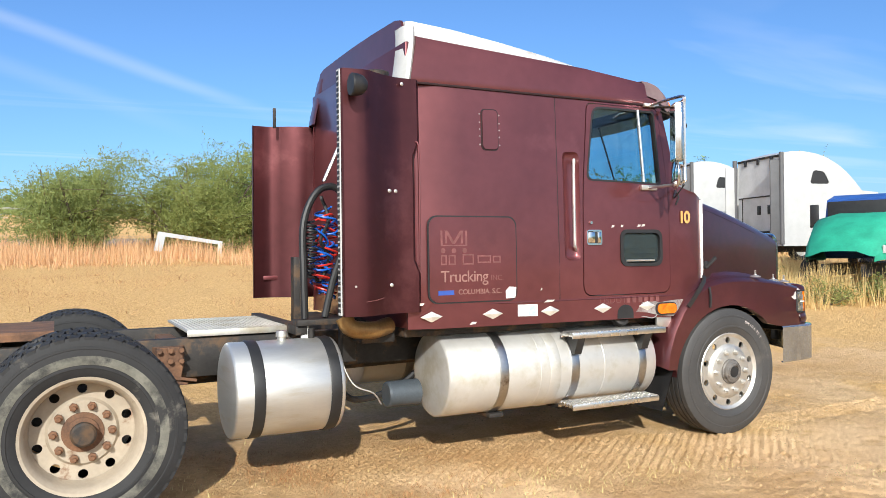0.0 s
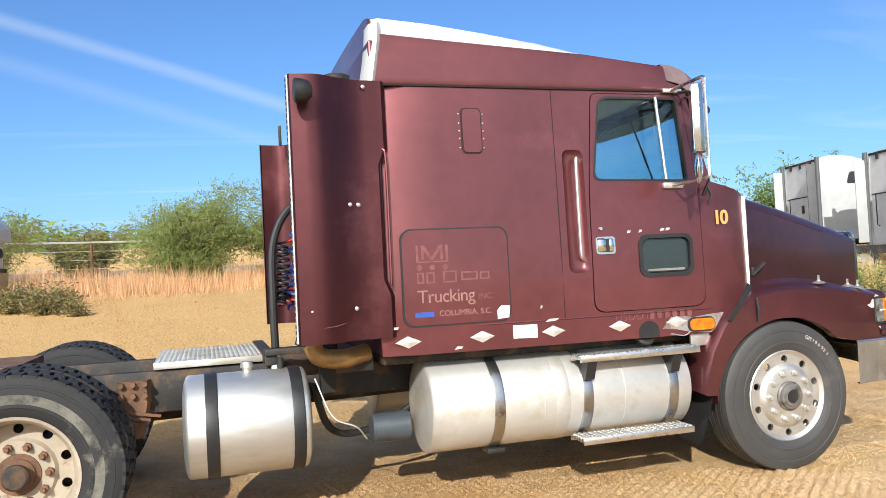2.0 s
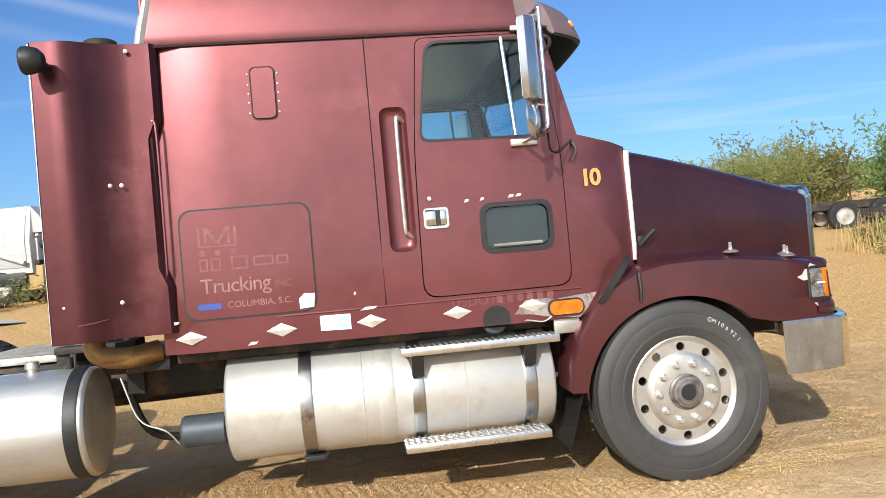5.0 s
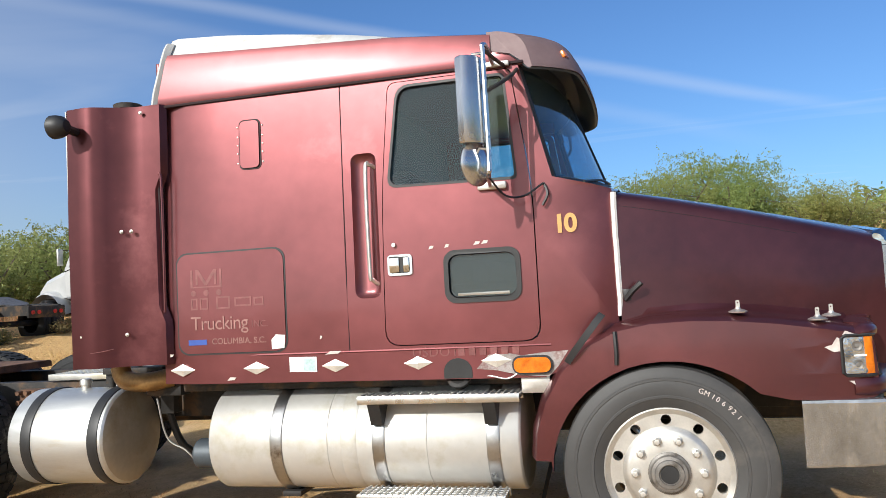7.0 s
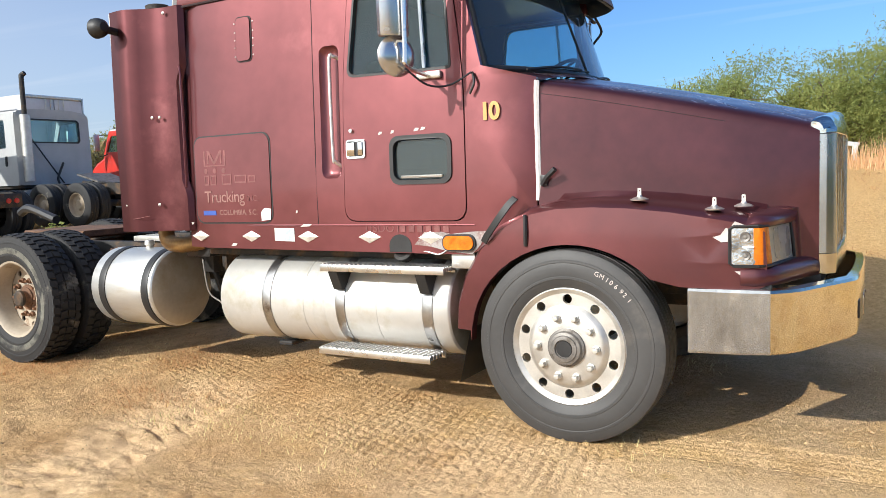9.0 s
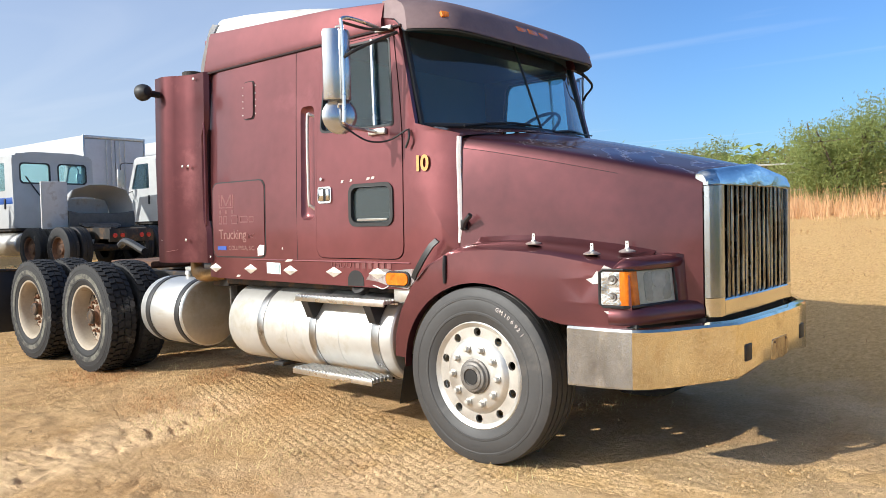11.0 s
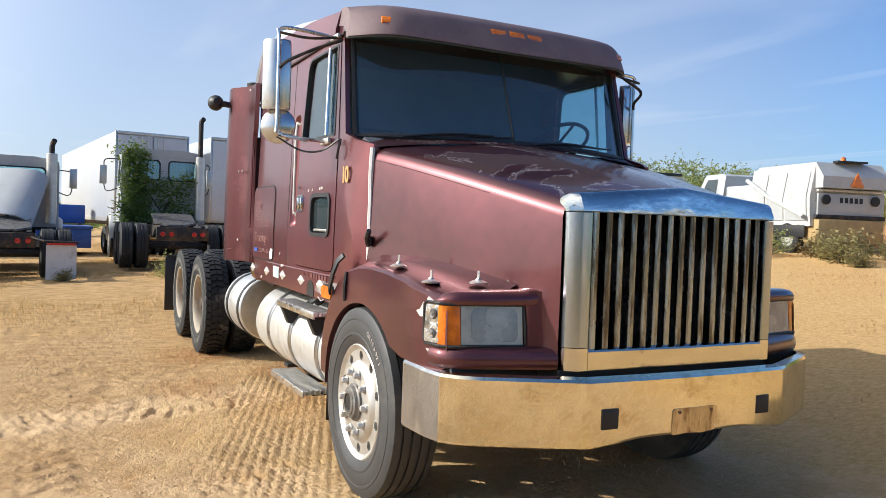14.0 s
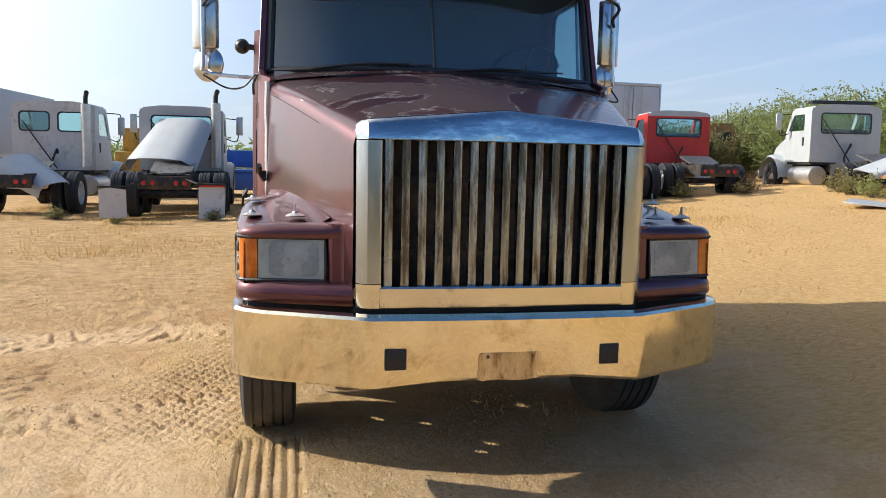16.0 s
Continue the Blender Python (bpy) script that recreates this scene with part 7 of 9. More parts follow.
def yard_tractor(m, paint, label, windows="two", tandem=True, nose=True, stack="up", cab_h=2.95, rim=WHITE_WORN, flaps=None, lamps=True, fairing=False, roof_paint=None):
    """Day cab tractor on its own frame; origin on the ground at the frame's tail, nose towards +x."""
    t = thing("day_cab_truck", label, "truck", "trucks parked in the yard", m=m)
    cx = 3.35
    for s in (-1, 1):
        part("frame_rail", box(bmesh.new(), 0, cx + 3.0, s * 0.43 - 0.045, s * 0.43 + 0.045, 0.72, 0.98), STEEL, t)
    axles = (0.95, 2.28) if tandem else (1.35,)
    for ax in axles:
        for s in (-1, 1):
            yard_wheel(t, ax, s * 1.09, 0.51, 0.51, 0.27, True, rim)
        part("axle", cyl(bmesh.new(), (ax, -0.9, 0.51), (ax, 0.9, 0.51), 0.08, 10), STEEL, t)
    for x in (0.1, 1.6, 3.0):
        part("cross_member", box(bmesh.new(), x - 0.06, x + 0.06, -0.40, 0.40, 0.75, 0.95), STEEL, t)
    bm = loft(bmesh.new(), [[(ax0, y, z + 0.12 - 0.26 * (1.95 - ax0)) for ax0, y in ((0.95, -0.2), (1.15, -0.46), (1.9, -0.46), (1.95, 0), (1.9, 0.46), (1.15, 0.46), (0.95, 0.2))] for z in (1.10, 1.14)])
    part("fifth_wheel", bm, GRIME, t, "greasy tilted fifth wheel plate")
    part("fifth_wheel_base", box(bmesh.new(), 1.35, 1.75, -0.45, 0.45, 0.98, 1.06), STEEL, t)
    part("tail_bar", box(bmesh.new(), -0.06, 0.0, -0.55, 0.55, 0.66, 0.95, 0.01), STEEL, t)
    if lamps:
        for y in (-0.42, 0.42, -0.24, 0.24):
            part("tail_lamp", lathe(bmesh.new(), (-0.06, y, 0.80), (-1, 0, 0), [(0.055, 0), (0.05, 0.02), (0, 0.024)], 14), REDLENS, t, "round red tail lamp")
    if flaps:
        for s, top, wide in ((-1, 0.74, 0.27), (1, 0.66, 0.27)):
            edge = [(s - wide, 0.08), (s - 0.1, 0.05), (s + 0.12, 0.07), (s + wide, 0.06), (s + wide, top), (s + 0.05, top + (0.0 if s < 0 else 0.04)), (s - wide, top)]
            part("mud_flap", plate(bmesh.new(), edge, [], lambda u, v, d: (-0.36 + d + 0.03 * math.sin(v * 4 + u), u, v), 0.01, [(1, 0.3), (1, 0.5)]), WHITE_WORN if flaps == "white" else BLACK, t, "pale mud flap" if s < 0 else "pale dirty mud flap with a ragged edge")
            if s < 0:
                part("flap_reflector", box(bmesh.new(), -0.37, -0.355, s - 0.25, s + 0.25, 0.735, 0.775), REDLENS, t)
            part("flap_bar", tube(bmesh.new(), [(0.0, s * 0.4, 0.9), (-0.34, s * 0.7, top + 0.07), (-0.34, s * 1.3, top + 0.05)], 0.022, 6), STEEL, t)
    # cab: back wall with its panes, sides, roof, floor
    w, z0, z1 = 1.03, 1.02, cab_h
    zl = z1 - 0.75
    if windows == "two":
        holes = [rounded(-0.83, -0.12, zl, z1 - 0.28, 0.09), rounded(0.12, 0.83, zl, z1 - 0.28, 0.09)]
    else:
        holes = [rounded(-0.72, 0.72, zl - 0.05, z1 - 0.25, 0.09)]
    wall = rounded(-w, w, z0, z1 - 0.06, 0.13)
    bm = plate(bmesh.new(), wall, holes, lambda u, v, d: (cx + d + 0.05 * (v - z0) / 2, u, v), 0.05)
    cab = part("cab_back", bm, paint, t)
    for h in holes:
        part("window_pane", plate(bmesh.new(), h, [], lambda u, v, d: (cx + 0.02 + d + 0.05 * (v - z0) / 2, u, v), 0.006), GLASS, cab).visible_shadow = False
        part("window_seal", plate(bmesh.new(), shrink(h, -0.03), [shrink(h, 0.005)], lambda u, v, d: (cx - 0.008 + d + 0.05 * (v - z0) / 2, u, v), 0.02), BLACK, cab)
    for s in (-1, 1):
        prof = [(cx + 0.02, z0), (cx + 1.55, z0), (cx + 1.62, 1.9), (cx + 1.25, z1 - 0.1), (cx + 0.05, z1 - 0.08)]
        win = round_poly([(cx + 0.45, 1.95), (cx + 1.45, 1.95), (cx + 1.15, z1 - 0.25), (cx + 0.48, z1 - 0.25)], 0.06)
        bm = plate(bmesh.new(), prof, [win], lambda u, v, d: (u, s * (w + 0.005 - d - 0.03 * (v - z0) / 2), v), 0.05)
        side = part("cab_side", bm, paint, t)
        part("window_pane", plate(bmesh.new(), win, [], lambda u, v, d: (u, s * (w - 0.02 - d - 0.03 * (v - z0) / 2), v), 0.006), GLASS, side).visible_shadow = False
        part("door_handle", box(bmesh.new(), cx + 0.42, cx + 0.50, s * w - 0.02, s * w + 0.02, 1.50, 1.75, 0.01), BLACK, side)
        bm = tube(bmesh.new(), [(cx + 1.35, s * 1.0, z1 - 0.2), (cx + 1.38, s * 1.32, z1 - 0.22), (cx + 1.38, s * 1.36, 2.45), (cx + 1.38, s * 1.32, 1.85), (cx + 1.4, s * 1.0, 1.9)], 0.014, 6, 4)
        mir = part("mirror_arm", bm, STEEL, t)
        part("mirror", box(bmesh.new(), cx + 1.33, cx + 1.40, s * 1.38 - 0.09, s * 1.38 + 0.09, 2.0, 2.5, 0.02), ALU_DULL, mir, "upright door mirror")
        yard_wheel(t, cx + 2.35, s * 1.02, 0.51, 0.51, 0.27, False, rim)
        part("fuel_tank", cyl(bmesh.new(), (cx - 0.1, s * 0.82, 0.62), (cx + 1.2, s * 0.82, 0.62), 0.29, 20, lip=0.03), ALU_DULL, t)
    bm = loft(bmesh.new(), [[(x, -w + 0.02, z1 - 0.16), (x, -w + 0.10, z1 - 0.04), (x, -0.5, z1 + 0.02), (x, 0.5, z1 + 0.02), (x, w - 0.10, z1 - 0.04), (x, w - 0.02, z1 - 0.16)] for x in (cx + 0.03, cx + 0.4, cx + 1.28)])
    part("cab_roof", bm, roof_paint or paint, t)
    part("cab_floor", box(bmesh.new(), cx + 0.05, cx + 1.5, -0.98, 0.98, 0.95, 1.05), STEEL, t)
    part("seat", box(bmesh.new(), cx + 0.2, cx + 0.4, -0.75, 0.75, 1.2, 2.0, 0.05), INTERIOR, t)
    bm = loft(bmesh.new(), [[(cx + 1.60, y, 1.9), (cx + 1.25, y * 0.95, z1 - 0.14)] for y in (-0.99, -0.5, 0, 0.5, 0.99)], closed=False)
    part("windshield", bm, GLASS, t).visible_shadow = False
    if nose:
        bm = loft(bmesh.new(), [[(x, -hw, 1.05), (x, -hw, zt - 0.15), (x, -hw + 0.12, zt), (x, 0, zt + 0.04), (x, hw - 0.12, zt), (x, hw, zt - 0.15), (x, hw, 1.05)] for x, hw, zt in ((cx + 1.55, 0.99, 1.92), (cx + 2.1, 0.85, 1.82), (cx + 2.9, 0.72, 1.62), (cx + 3.15, 0.68, 1.4))])
        part("hood", bm, paint, t)
        for s in (-1, 1):
            arc = [(cx + 2.35 + 0.72 * math.cos(radians(a)), 0.55 + 0.70 * math.sin(radians(a))) for a in range(0, 181, 15)]
            bm = loft(bmesh.new(), [[(x, s * 0.7, z + 0.05), (x, s * 1.12, z), (x, s * 1.18, z - 0.06)] for x, z in arc], closed=False)
            part("fender", bm, paint, t)
        part("grille", box(bmesh.new(), cx + 3.14, cx + 3.18, -0.55, 0.55, 0.75, 1.4, 0.01), CHROME, t)
        part("bumper", box(bmesh.new(), cx + 3.15, cx + 3.3, -1.15, 1.15, 0.45, 0.75, 0.03), CHROME, t)
    if stack:
        y = -0.86 if "right" in stack else 0.86
        bm = cyl(bmesh.new(), (cx - 0.17, y, 1.1), (cx - 0.17, y, 2.75), 0.12, 20, lip=0.01)
        st = part("exhaust_pipe", bm, ALU_DULL, t, "dull exhaust stack with heat shield")
        top = 3.75 if "tall" in stack else 3.05
        part("stack_pipe", tube(bmesh.new(), [(cx - 0.17, y, 2.7), (cx - 0.17, y, top - 0.15), (cx - 0.17, y - 0.02, top - 0.05), (cx - 0.24, y - 0.05, top)], 0.06, 10, 4), STEEL, st)
    bm = tube(bmesh.new(), [(cx - 0.05, -0.1, 1.45), (cx - 0.12, -0.1, 1.55), (cx - 0.10, 0.05, 1.2), (cx - 0.2, 0.1, 1.05)], 0.03, 6, 5)
    part("air_line", bm, BLACK, t)
    part("stay_rod", tube(bmesh.new(), [(cx - 0.05, 0.75, 2.3), (cx - 0.1, -0.1, 1.05)], 0.018, 6), BLACK, t)
    if fairing:
        part("roof_lamp_bar", box(bmesh.new(), cx + 0.2, cx + 0.5, -0.95, 0.95, z1 + 0.05, z1 + 0.14, 0.02), BLACK, t)
    return t


# rear row, seen from behind: noses point away
STANDS = lambda x, y: hill(x - 2.5 if x < -8 else x, y)
yard_tractor(pose(-13.1, -3.55, STANDS(-13.1, -3.55), 0, 0, 181), WHITE, "white day cab truck with pale mud flaps, parked in dry grass", "one", True, True, "right", 2.65, WHITE_WORN, "white")
yard_tractor(pose(-14.3, -7.1, STANDS(-14.3, -7.1), 0, 0, 178), WHITE_WORN, "white single-axle day cab truck in dry weeds", "two", False, True, "right", 2.8, WHITE_WORN, None)
VX, VY = -13.7, -0.15
vine_truck = yard_tractor(pose(VX, VY, STANDS(VX, VY), 0, 0, 180), WHITE, "white day cab truck overgrown with green vine", "two", True, True, "right tall", 2.88, BEIGE, None)
stripe_truck = yard_tractor(pose(-14.2, 4.05, STANDS(-14.2, 4.05), 0, 0, 184), WHITE, "white day cab truck with blue door stripe and rusty rims", "two", True, True, "", 2.9, RUST, None)
for s in (-1, 1):
    part("door_stripe", box(bmesh.new(), 3.42, 4.75, s * 1.022 - 0.006, s * 1.022 + 0.006, 1.62, 1.78, 0.002), BLUE, stripe_truck, "blue door stripe")
yard_tractor(pose(-13.75, 7.4, STANDS(-13.75, 7.4), 0, 0, 180), WHITE, "white day cab truck with wide rear window", "one", True, True, "tall", 2.9, BEIGE, None)
yard_tractor(pose(-13.5, 9.82, STANDS(-12.3, 10.0) - 0.10, 0, 0, 172) @ Matrix.Scale(0.9, 4), RED, "red day cab truck with white roof, parked in dry grass", "one", False, True, "", 2.7, WHITE_WORN, None, roof_paint=WHITE)
yard_tractor(pose(-11.2, 13.5, 0.78, 0, 0, 170) @ Matrix.Scale(0.94, 4), WHITE, "white day cab truck with black roof bar", "one", False, True, "", 2.68, STEEL, None, fairing=True)

# dismantled hood panels lying on two of them
def hood_shell(name, m, label, length, width, height):
    rows = []
    for i in range(9):
        t = i / 8
        hw, zt = width * (0.5 - 0.10 * t), height * (1 - 0.25 * t)
        rows.append([(length * t, -hw, 0), (length * t, -hw * 0.98, zt * 0.55), (length * t, -hw * 0.8, zt * 0.88), (length * t, -hw * 0.35, zt * 0.99), (length * t, 0, zt), (length * t, hw * 0.35, zt * 0.99), (length * t, hw * 0.8, zt * 0.88), (length * t, hw * 0.98, zt * 0.55), (length * t, hw, 0)])
    ob = solo(name, loft(bmesh.new(), rows, closed=False), WHITE, label, "truck hood", sharp=60)
    sol = ob.modifiers.new("thickness", "SOLIDIFY")
    sol.thickness = 0.02
    ob.matrix_basis = m
    return ob


hood_shell("loose_hood", pose(-15.35, -3.95, STANDS(-15.9, -3.5) + 1.02, 0, -47, 152), "white dismantled truck hood leaning on a cab", 1.5, 1.9, 0.45)
hood_shell("loose_hood", pose(-15.5, -7.3, STANDS(-15.6, -7.3) + 1.0, 8, 24, 60), "white dismantled hood piece lying on a frame", 1.3, 1.1, 0.45)
hood_shell("loose_hood", pose(-10.9, 11.9, 1.42, 8, -24, 75), "white dismantled hood lying over a frame", 1.25, 1.0, 0.12)
fairing = hood_shell("loose_fairing", pose(-15.65, 4.08, STANDS(-15.2, 4.05) + 0.985, 0, 0, 180), "grey-white dismantled roof fairing standing open on a truck frame", 0.95, 1.66, 1.06)
part("back_wall", box(bmesh.new(), 0.89, 0.935, -0.62, 0.62, 0.0, 0.74, 0.02), WHITE_WORN, fairing)
part("side_panel", box(bmesh.new(), -0.03, 0.03, 0.80, 1.40, 0.0, 1.10, 0.02), WHITE_WORN, fairing, "grey-white side panel")
rows = []
for i in range(9):
    y = -0.80 + 0.2 * i
    lift = 0.06 * (y / 0.8) ** 4
    rows.append([(-0.10 + 0.05 * abs(y), y, 0.0), (-0.13 + 0.05 * abs(y), y, 0.20), (-0.10 + 0.05 * abs(y), y, 0.33 + lift), (-0.03, y, 0.36 + lift), (0.10, y, 0.34 + lift), (0.5, y, 0.16), (0.5, y, 0.0)])
part("lower_lip", loft(bmesh.new(), rows), surface("dusty_dark_plastic", (0.10, 0.095, 0.085), 0.7, 0, 0.2, 6), fairing, "dusty dark lower lip")
bm = loft(bmesh.new(), [[(x, y, 0.012 + 0.03 * noise.noise(Vector((x * 2, y * 2, 1)))) for y in (-0.55, -0.2, 0.2, 0.5)] for x in (-0.9, -0.4, 0.1, 0.5, 0.9)], closed=False)
ob = solo("ground_sheet", bm, WHITE, "white plastic sheet lying on dry grass", "sheet")
ob.modifiers.new("thickness", "SOLIDIFY").thickness = 0.015
ob.matrix_basis = pose(-8.9, 10.6, hill(-8.9, 10.6) + 0.05, 3, 4, 40) @ Matrix.Diagonal((0.62, 0.8, 1.6, 1))


def box_trailer(m, length, label):
    t = thing("box_trailer", label, "trailer", "box trailers in the yard", m=m)
    part("body", box(bmesh.new(), 0.04, length, -1.22, 1.22, 1.2, 4.25, 0.02), TRAILER, t)
    for s in (-1, 1):
        part("rear_door", box(bmesh.new(), -0.02, 0.035, 0.02 if s > 0 else -1.15, 1.15 if s > 0 else -0.02, 1.28, 4.14, 0.01), TRAILER_DOOR, t, "grey rear door leaf")
        for k in (0.16, 0.36):
            part("lock_rod", cyl(bmesh.new(), (-0.06, s * k, 1.25), (-0.06, s * k, 4.15), 0.022, 8), ALU_DULL, t)
        part("rear_post", box(bmesh.new(), -0.03, 0.05, s * 1.19 - 0.03, s * 1.19 + 0.03, 1.2, 4.27, 0.01), ALU_DULL, t)
        part("side_rail", box(bmesh.new(), 0.05, length, s * 1.225 - 0.012, s * 1.225 + 0.012, 1.2, 1.36), ALU_DULL, t)
        for ax in (1.4, 2.65):
            yard_wheel(t, ax, s * 0.98, 0.5, 0.5, 0.27, True, ALU_DULL)
        part("landing_leg", box(bmesh.new(), length - 2.6, length - 2.45, s * 0.7 - 0.07, s * 0.7 + 0.07, 0.1, 1.2), STEEL, t)
    part("header", box(bmesh.new(), -0.03, 0.05, -1.15, 1.15, 4.17, 4.27, 0.01), ALU_DULL, t)
    part("under_guard", box(bmesh.new(), 0.0, 0.08, -1.1, 1.1, 0.5, 0.6), STEEL, t)
    for y in (-0.9, 0.9):
        part("guard_post", box(bmesh.new(), 0.0, 0.08, y - 0.05, y + 0.05, 0.5, 1.2), STEEL, t)
    part("floor_frame", box(bmesh.new(), 0.1, length - 0.3, -0.55, 0.55, 1.02, 1.2), STEEL, t)
    return t


box_trailer(pose(-24.4, 0.35, 0.10, 0, 0, 186), 14.0, "white box trailer with grey rear doors")
box_trailer(pose(-24.6, 3.52, 0.16, 0, 0, 184), 14.0, "white box trailer with grey doors, parked close")
box_trailer(pose(-25.2, 9.25, 0.55, 0, 0, 183), 14.0, "white box trailer behind the day cabs")
box_trailer(pose(-24.6, 12.5, 0.55, 0, 0, 183), 14.0, "white box trailer standing near the red truck")
box_trailer(pose(-28.0, -15.0, 0.15, 0, 0, 176), 12.0, "grey-white box trailer at the yard's edge")

# yellow machine and blue bin between the trucks
mch = thing("yellow_loader", "yellow loader with hose reel behind the trucks", "loader", m=pose(-24.5, -6.0, 0.15) @ Matrix.Scale(0.8, 4))
part("body", box(bmesh.new(), -1.2, 1.2, -0.9, 0.9, 0.6, 1.9, 0.1), YPAINT, mch)
part("cab", box(bmesh.new(), -0.3, 0.9, -0.6, 0.6, 1.9, 2.9, 0.06), YPAINT, mch)
for x in (-0.9, 0.9):
    for s in (-1, 1):
        yard_wheel(mch, x, s * 1.0, 0.6, 0.6, 0.4, False, YPAINT)
part("hose_reel", lathe(bmesh.new(), (1.3, 0.6, 2.3), (1, 0.2, 0), [(0.2, 0), (0.75, 0.02), (0.72, 0.12), (0.6, 0.16), (0.6, 0.3), (0.75, 0.34), (0.2, 0.36)], 28), YPAINT, mch, "yellow round hose reel")
bin_ = thing("blue_bin", "open blue steel bin", "bin", m=pose(-26.5, -2.5, 0.25))
part("body", box(bmesh.new(), -1.5, 1.5, -1.0, 1.0, 0.1, 0.75, 0.03), BLUE, bin_)
part("rim", box(bmesh.new(), -1.55, 1.55, -1.05, 1.05, 0.75, 0.85, 0.02), BLUE, bin_)
part("upper_box", box(bmesh.new(), -2.6, -1.7, -0.9, 0.9, 0.9, 1.6, 0.03), BLUE, bin_)

# street sweeper at the fence
sw = thing("street_sweeper", "grey-white street sweeper with orange beacon beside the fence", "sweeper", m=pose(-9.3, 15.9, 1.10, 0, 0, 166))
part("hopper", loft(bmesh.new(), [[(x, -1.1, 0.75), (x, -1.15, 1.5), (x, -1.0, 2.35), (x, 1.0, 2.35), (x, 1.15, 1.5), (x, 1.1, 0.75)] for x in (0.0, 0.1, 2.6)]), WHITE_WORN, sw)
part("rear_door", box(bmesh.new(), -0.08, 0.02, -0.95, 0.95, 1.0, 1.62, 0.02), WHITE, sw)
part("hood_lid", loft(bmesh.new(), [[(x, -1.0, 1.75), (x, -1.0, z), (x, 1.0, z), (x, 1.0, 1.75)] for x, z in ((-0.3, 2.05), (0.0, 2.42), (2.4, 2.42))]), WHITE, sw)
# tan paints the sunlit reflection low on the sweeper's rear
part("broom_cover", box(bmesh.new(), -0.2, 0.4, -1.0, 1.0, 0.32, 0.95, 0.05), surface("tan_lit_cover", (0.45, 0.30, 0.13), 0.7), sw, "broom cover with warm reflected sunlight in its tan colour")
for y in (-0.75, 0.75):
    part("rear_lamp", lathe(bmesh.new(), (-0.1, y, 1.45), (-1, 0, 0), [(0.13, 0), (0.13, 0.05), (0, 0.06)], 16), BLACK, sw)
part("warning_triangle", loft(bmesh.new(), [[(-0.34, y * k, 1.95 + z * k) for y, z in ((-0.2, -0.17), (0.2, -0.17), (0, 0.2))] for k in (1.0,)] + [[(-0.31, y, 1.95 + z) for y, z in ((-0.2, -0.17), (0.2, -0.17), (0, 0.2))]]), AMBER, sw, "orange slow-vehicle triangle")
part("beacon", lathe(bmesh.new(), (0.1, 0.1, 2.42), (0, 0, 1), [(0.09, 0), (0.09, 0.04), (0.07, 0.05), (0.065, 0.16), (0, 0.19)], 16), AMBER, sw, "orange beacon")
part("light_bar", box(bmesh.new(), -0.2, 0.0, -0.4, 0.5, 2.42, 2.47), BLACK, sw)
for s in (-1, 1):
    for x0, x1 in ((0.12, 0.95), (1.05, 1.75), (1.85, 2.5)):
        part("side_panel", loft(bmesh.new(), [[(x, s * (1.13 + k), 0.9), (x, s * (1.175 + k), 1.5), (x, s * (1.05 + k), 2.2)] + [(x, s * (1.04 + k), 2.2), (x, s * (1.16 + k), 1.5), (x, s * (1.12 + k), 0.9)] for x in (x0, x1) for k in (0.0,)]), WHITE, sw)
    part("lift_arm", tube(bmesh.new(), [(0.1, s * 1.24, 1.0), (1.6, s * 1.24, 1.55), (2.6, s * 1.22, 2.05)], 0.06, 8), WHITE_WORN, sw, "pale lift arm")
    part("side_skirt", box(bmesh.new(), 0.2, 3.9, s * 1.08 - 0.03, s * 1.08 + 0.03, 0.45, 0.78, 0.01), BLACK, sw)
part("rear_bumper", box(bmesh.new(), -0.16, -0.04, -1.05, 1.05, 0.95, 1.06, 0.02), STEEL, sw)
part("rear_rail", box(bmesh.new(), -0.14, -0.06, -1.0, 1.0, 1.66, 1.72, 0.01), WHITE_WORN, sw)
part("rear_recess", box(bmesh.new(), -0.12, -0.075, -0.8, 0.8, 1.74, 2.0, 0.01), DARKGREY, sw)
part("engine_box", box(bmesh.new(), 2.7, 4.0, -1.0, 1.0, 0.8, 1.95, 0.05), WHITE, sw)
cab = part("cab", loft(bmesh.new(), [[(x, -1.05, 0.7), (x, -1.05, 1.5), (x, -0.95, z), (x, 0.95, z), (x, 1.05, 1.5), (x, 1.05, 0.7)] for x, z in ((4.1, 2.3), (4.25, 2.36), (5.2, 2.36), (5.75, 1.5), (6.0, 1.35))]), WHITE, sw)
for s in (-1, 1):
    part("side_window", loft(bmesh.new(), [[(4.5, s * (1.06 - k), 1.55), (5.45, s * (1.06 - k), 1.55), (5.05, s * (0.985 - k), 2.2), (4.5, s * (0.985 - k), 2.2)] for k in (0, 0.02)]), GLASS_SMALL, cab)
    part("mirror", box(bmesh.new(), 5.35, 5.42, s * 1.25 - 0.08, s * 1.25 + 0.08, 1.6, 2.0, 0.02), BLACK, cab)
for x in (0.9, 4.7):
    for s in (-1, 1):
        yard_wheel(sw, x, s * 0.98, 0.45, 0.45, 0.25, False, WHITE_WORN)
for i, y in enumerate((-0.35, -0.2, -0.05, 0.1, 0.25)):
    part("number_bar", box(bmesh.new(), -0.0825, -0.0805, y - 0.05, y + 0.05, 1.38, 1.52), BLACK, sw)


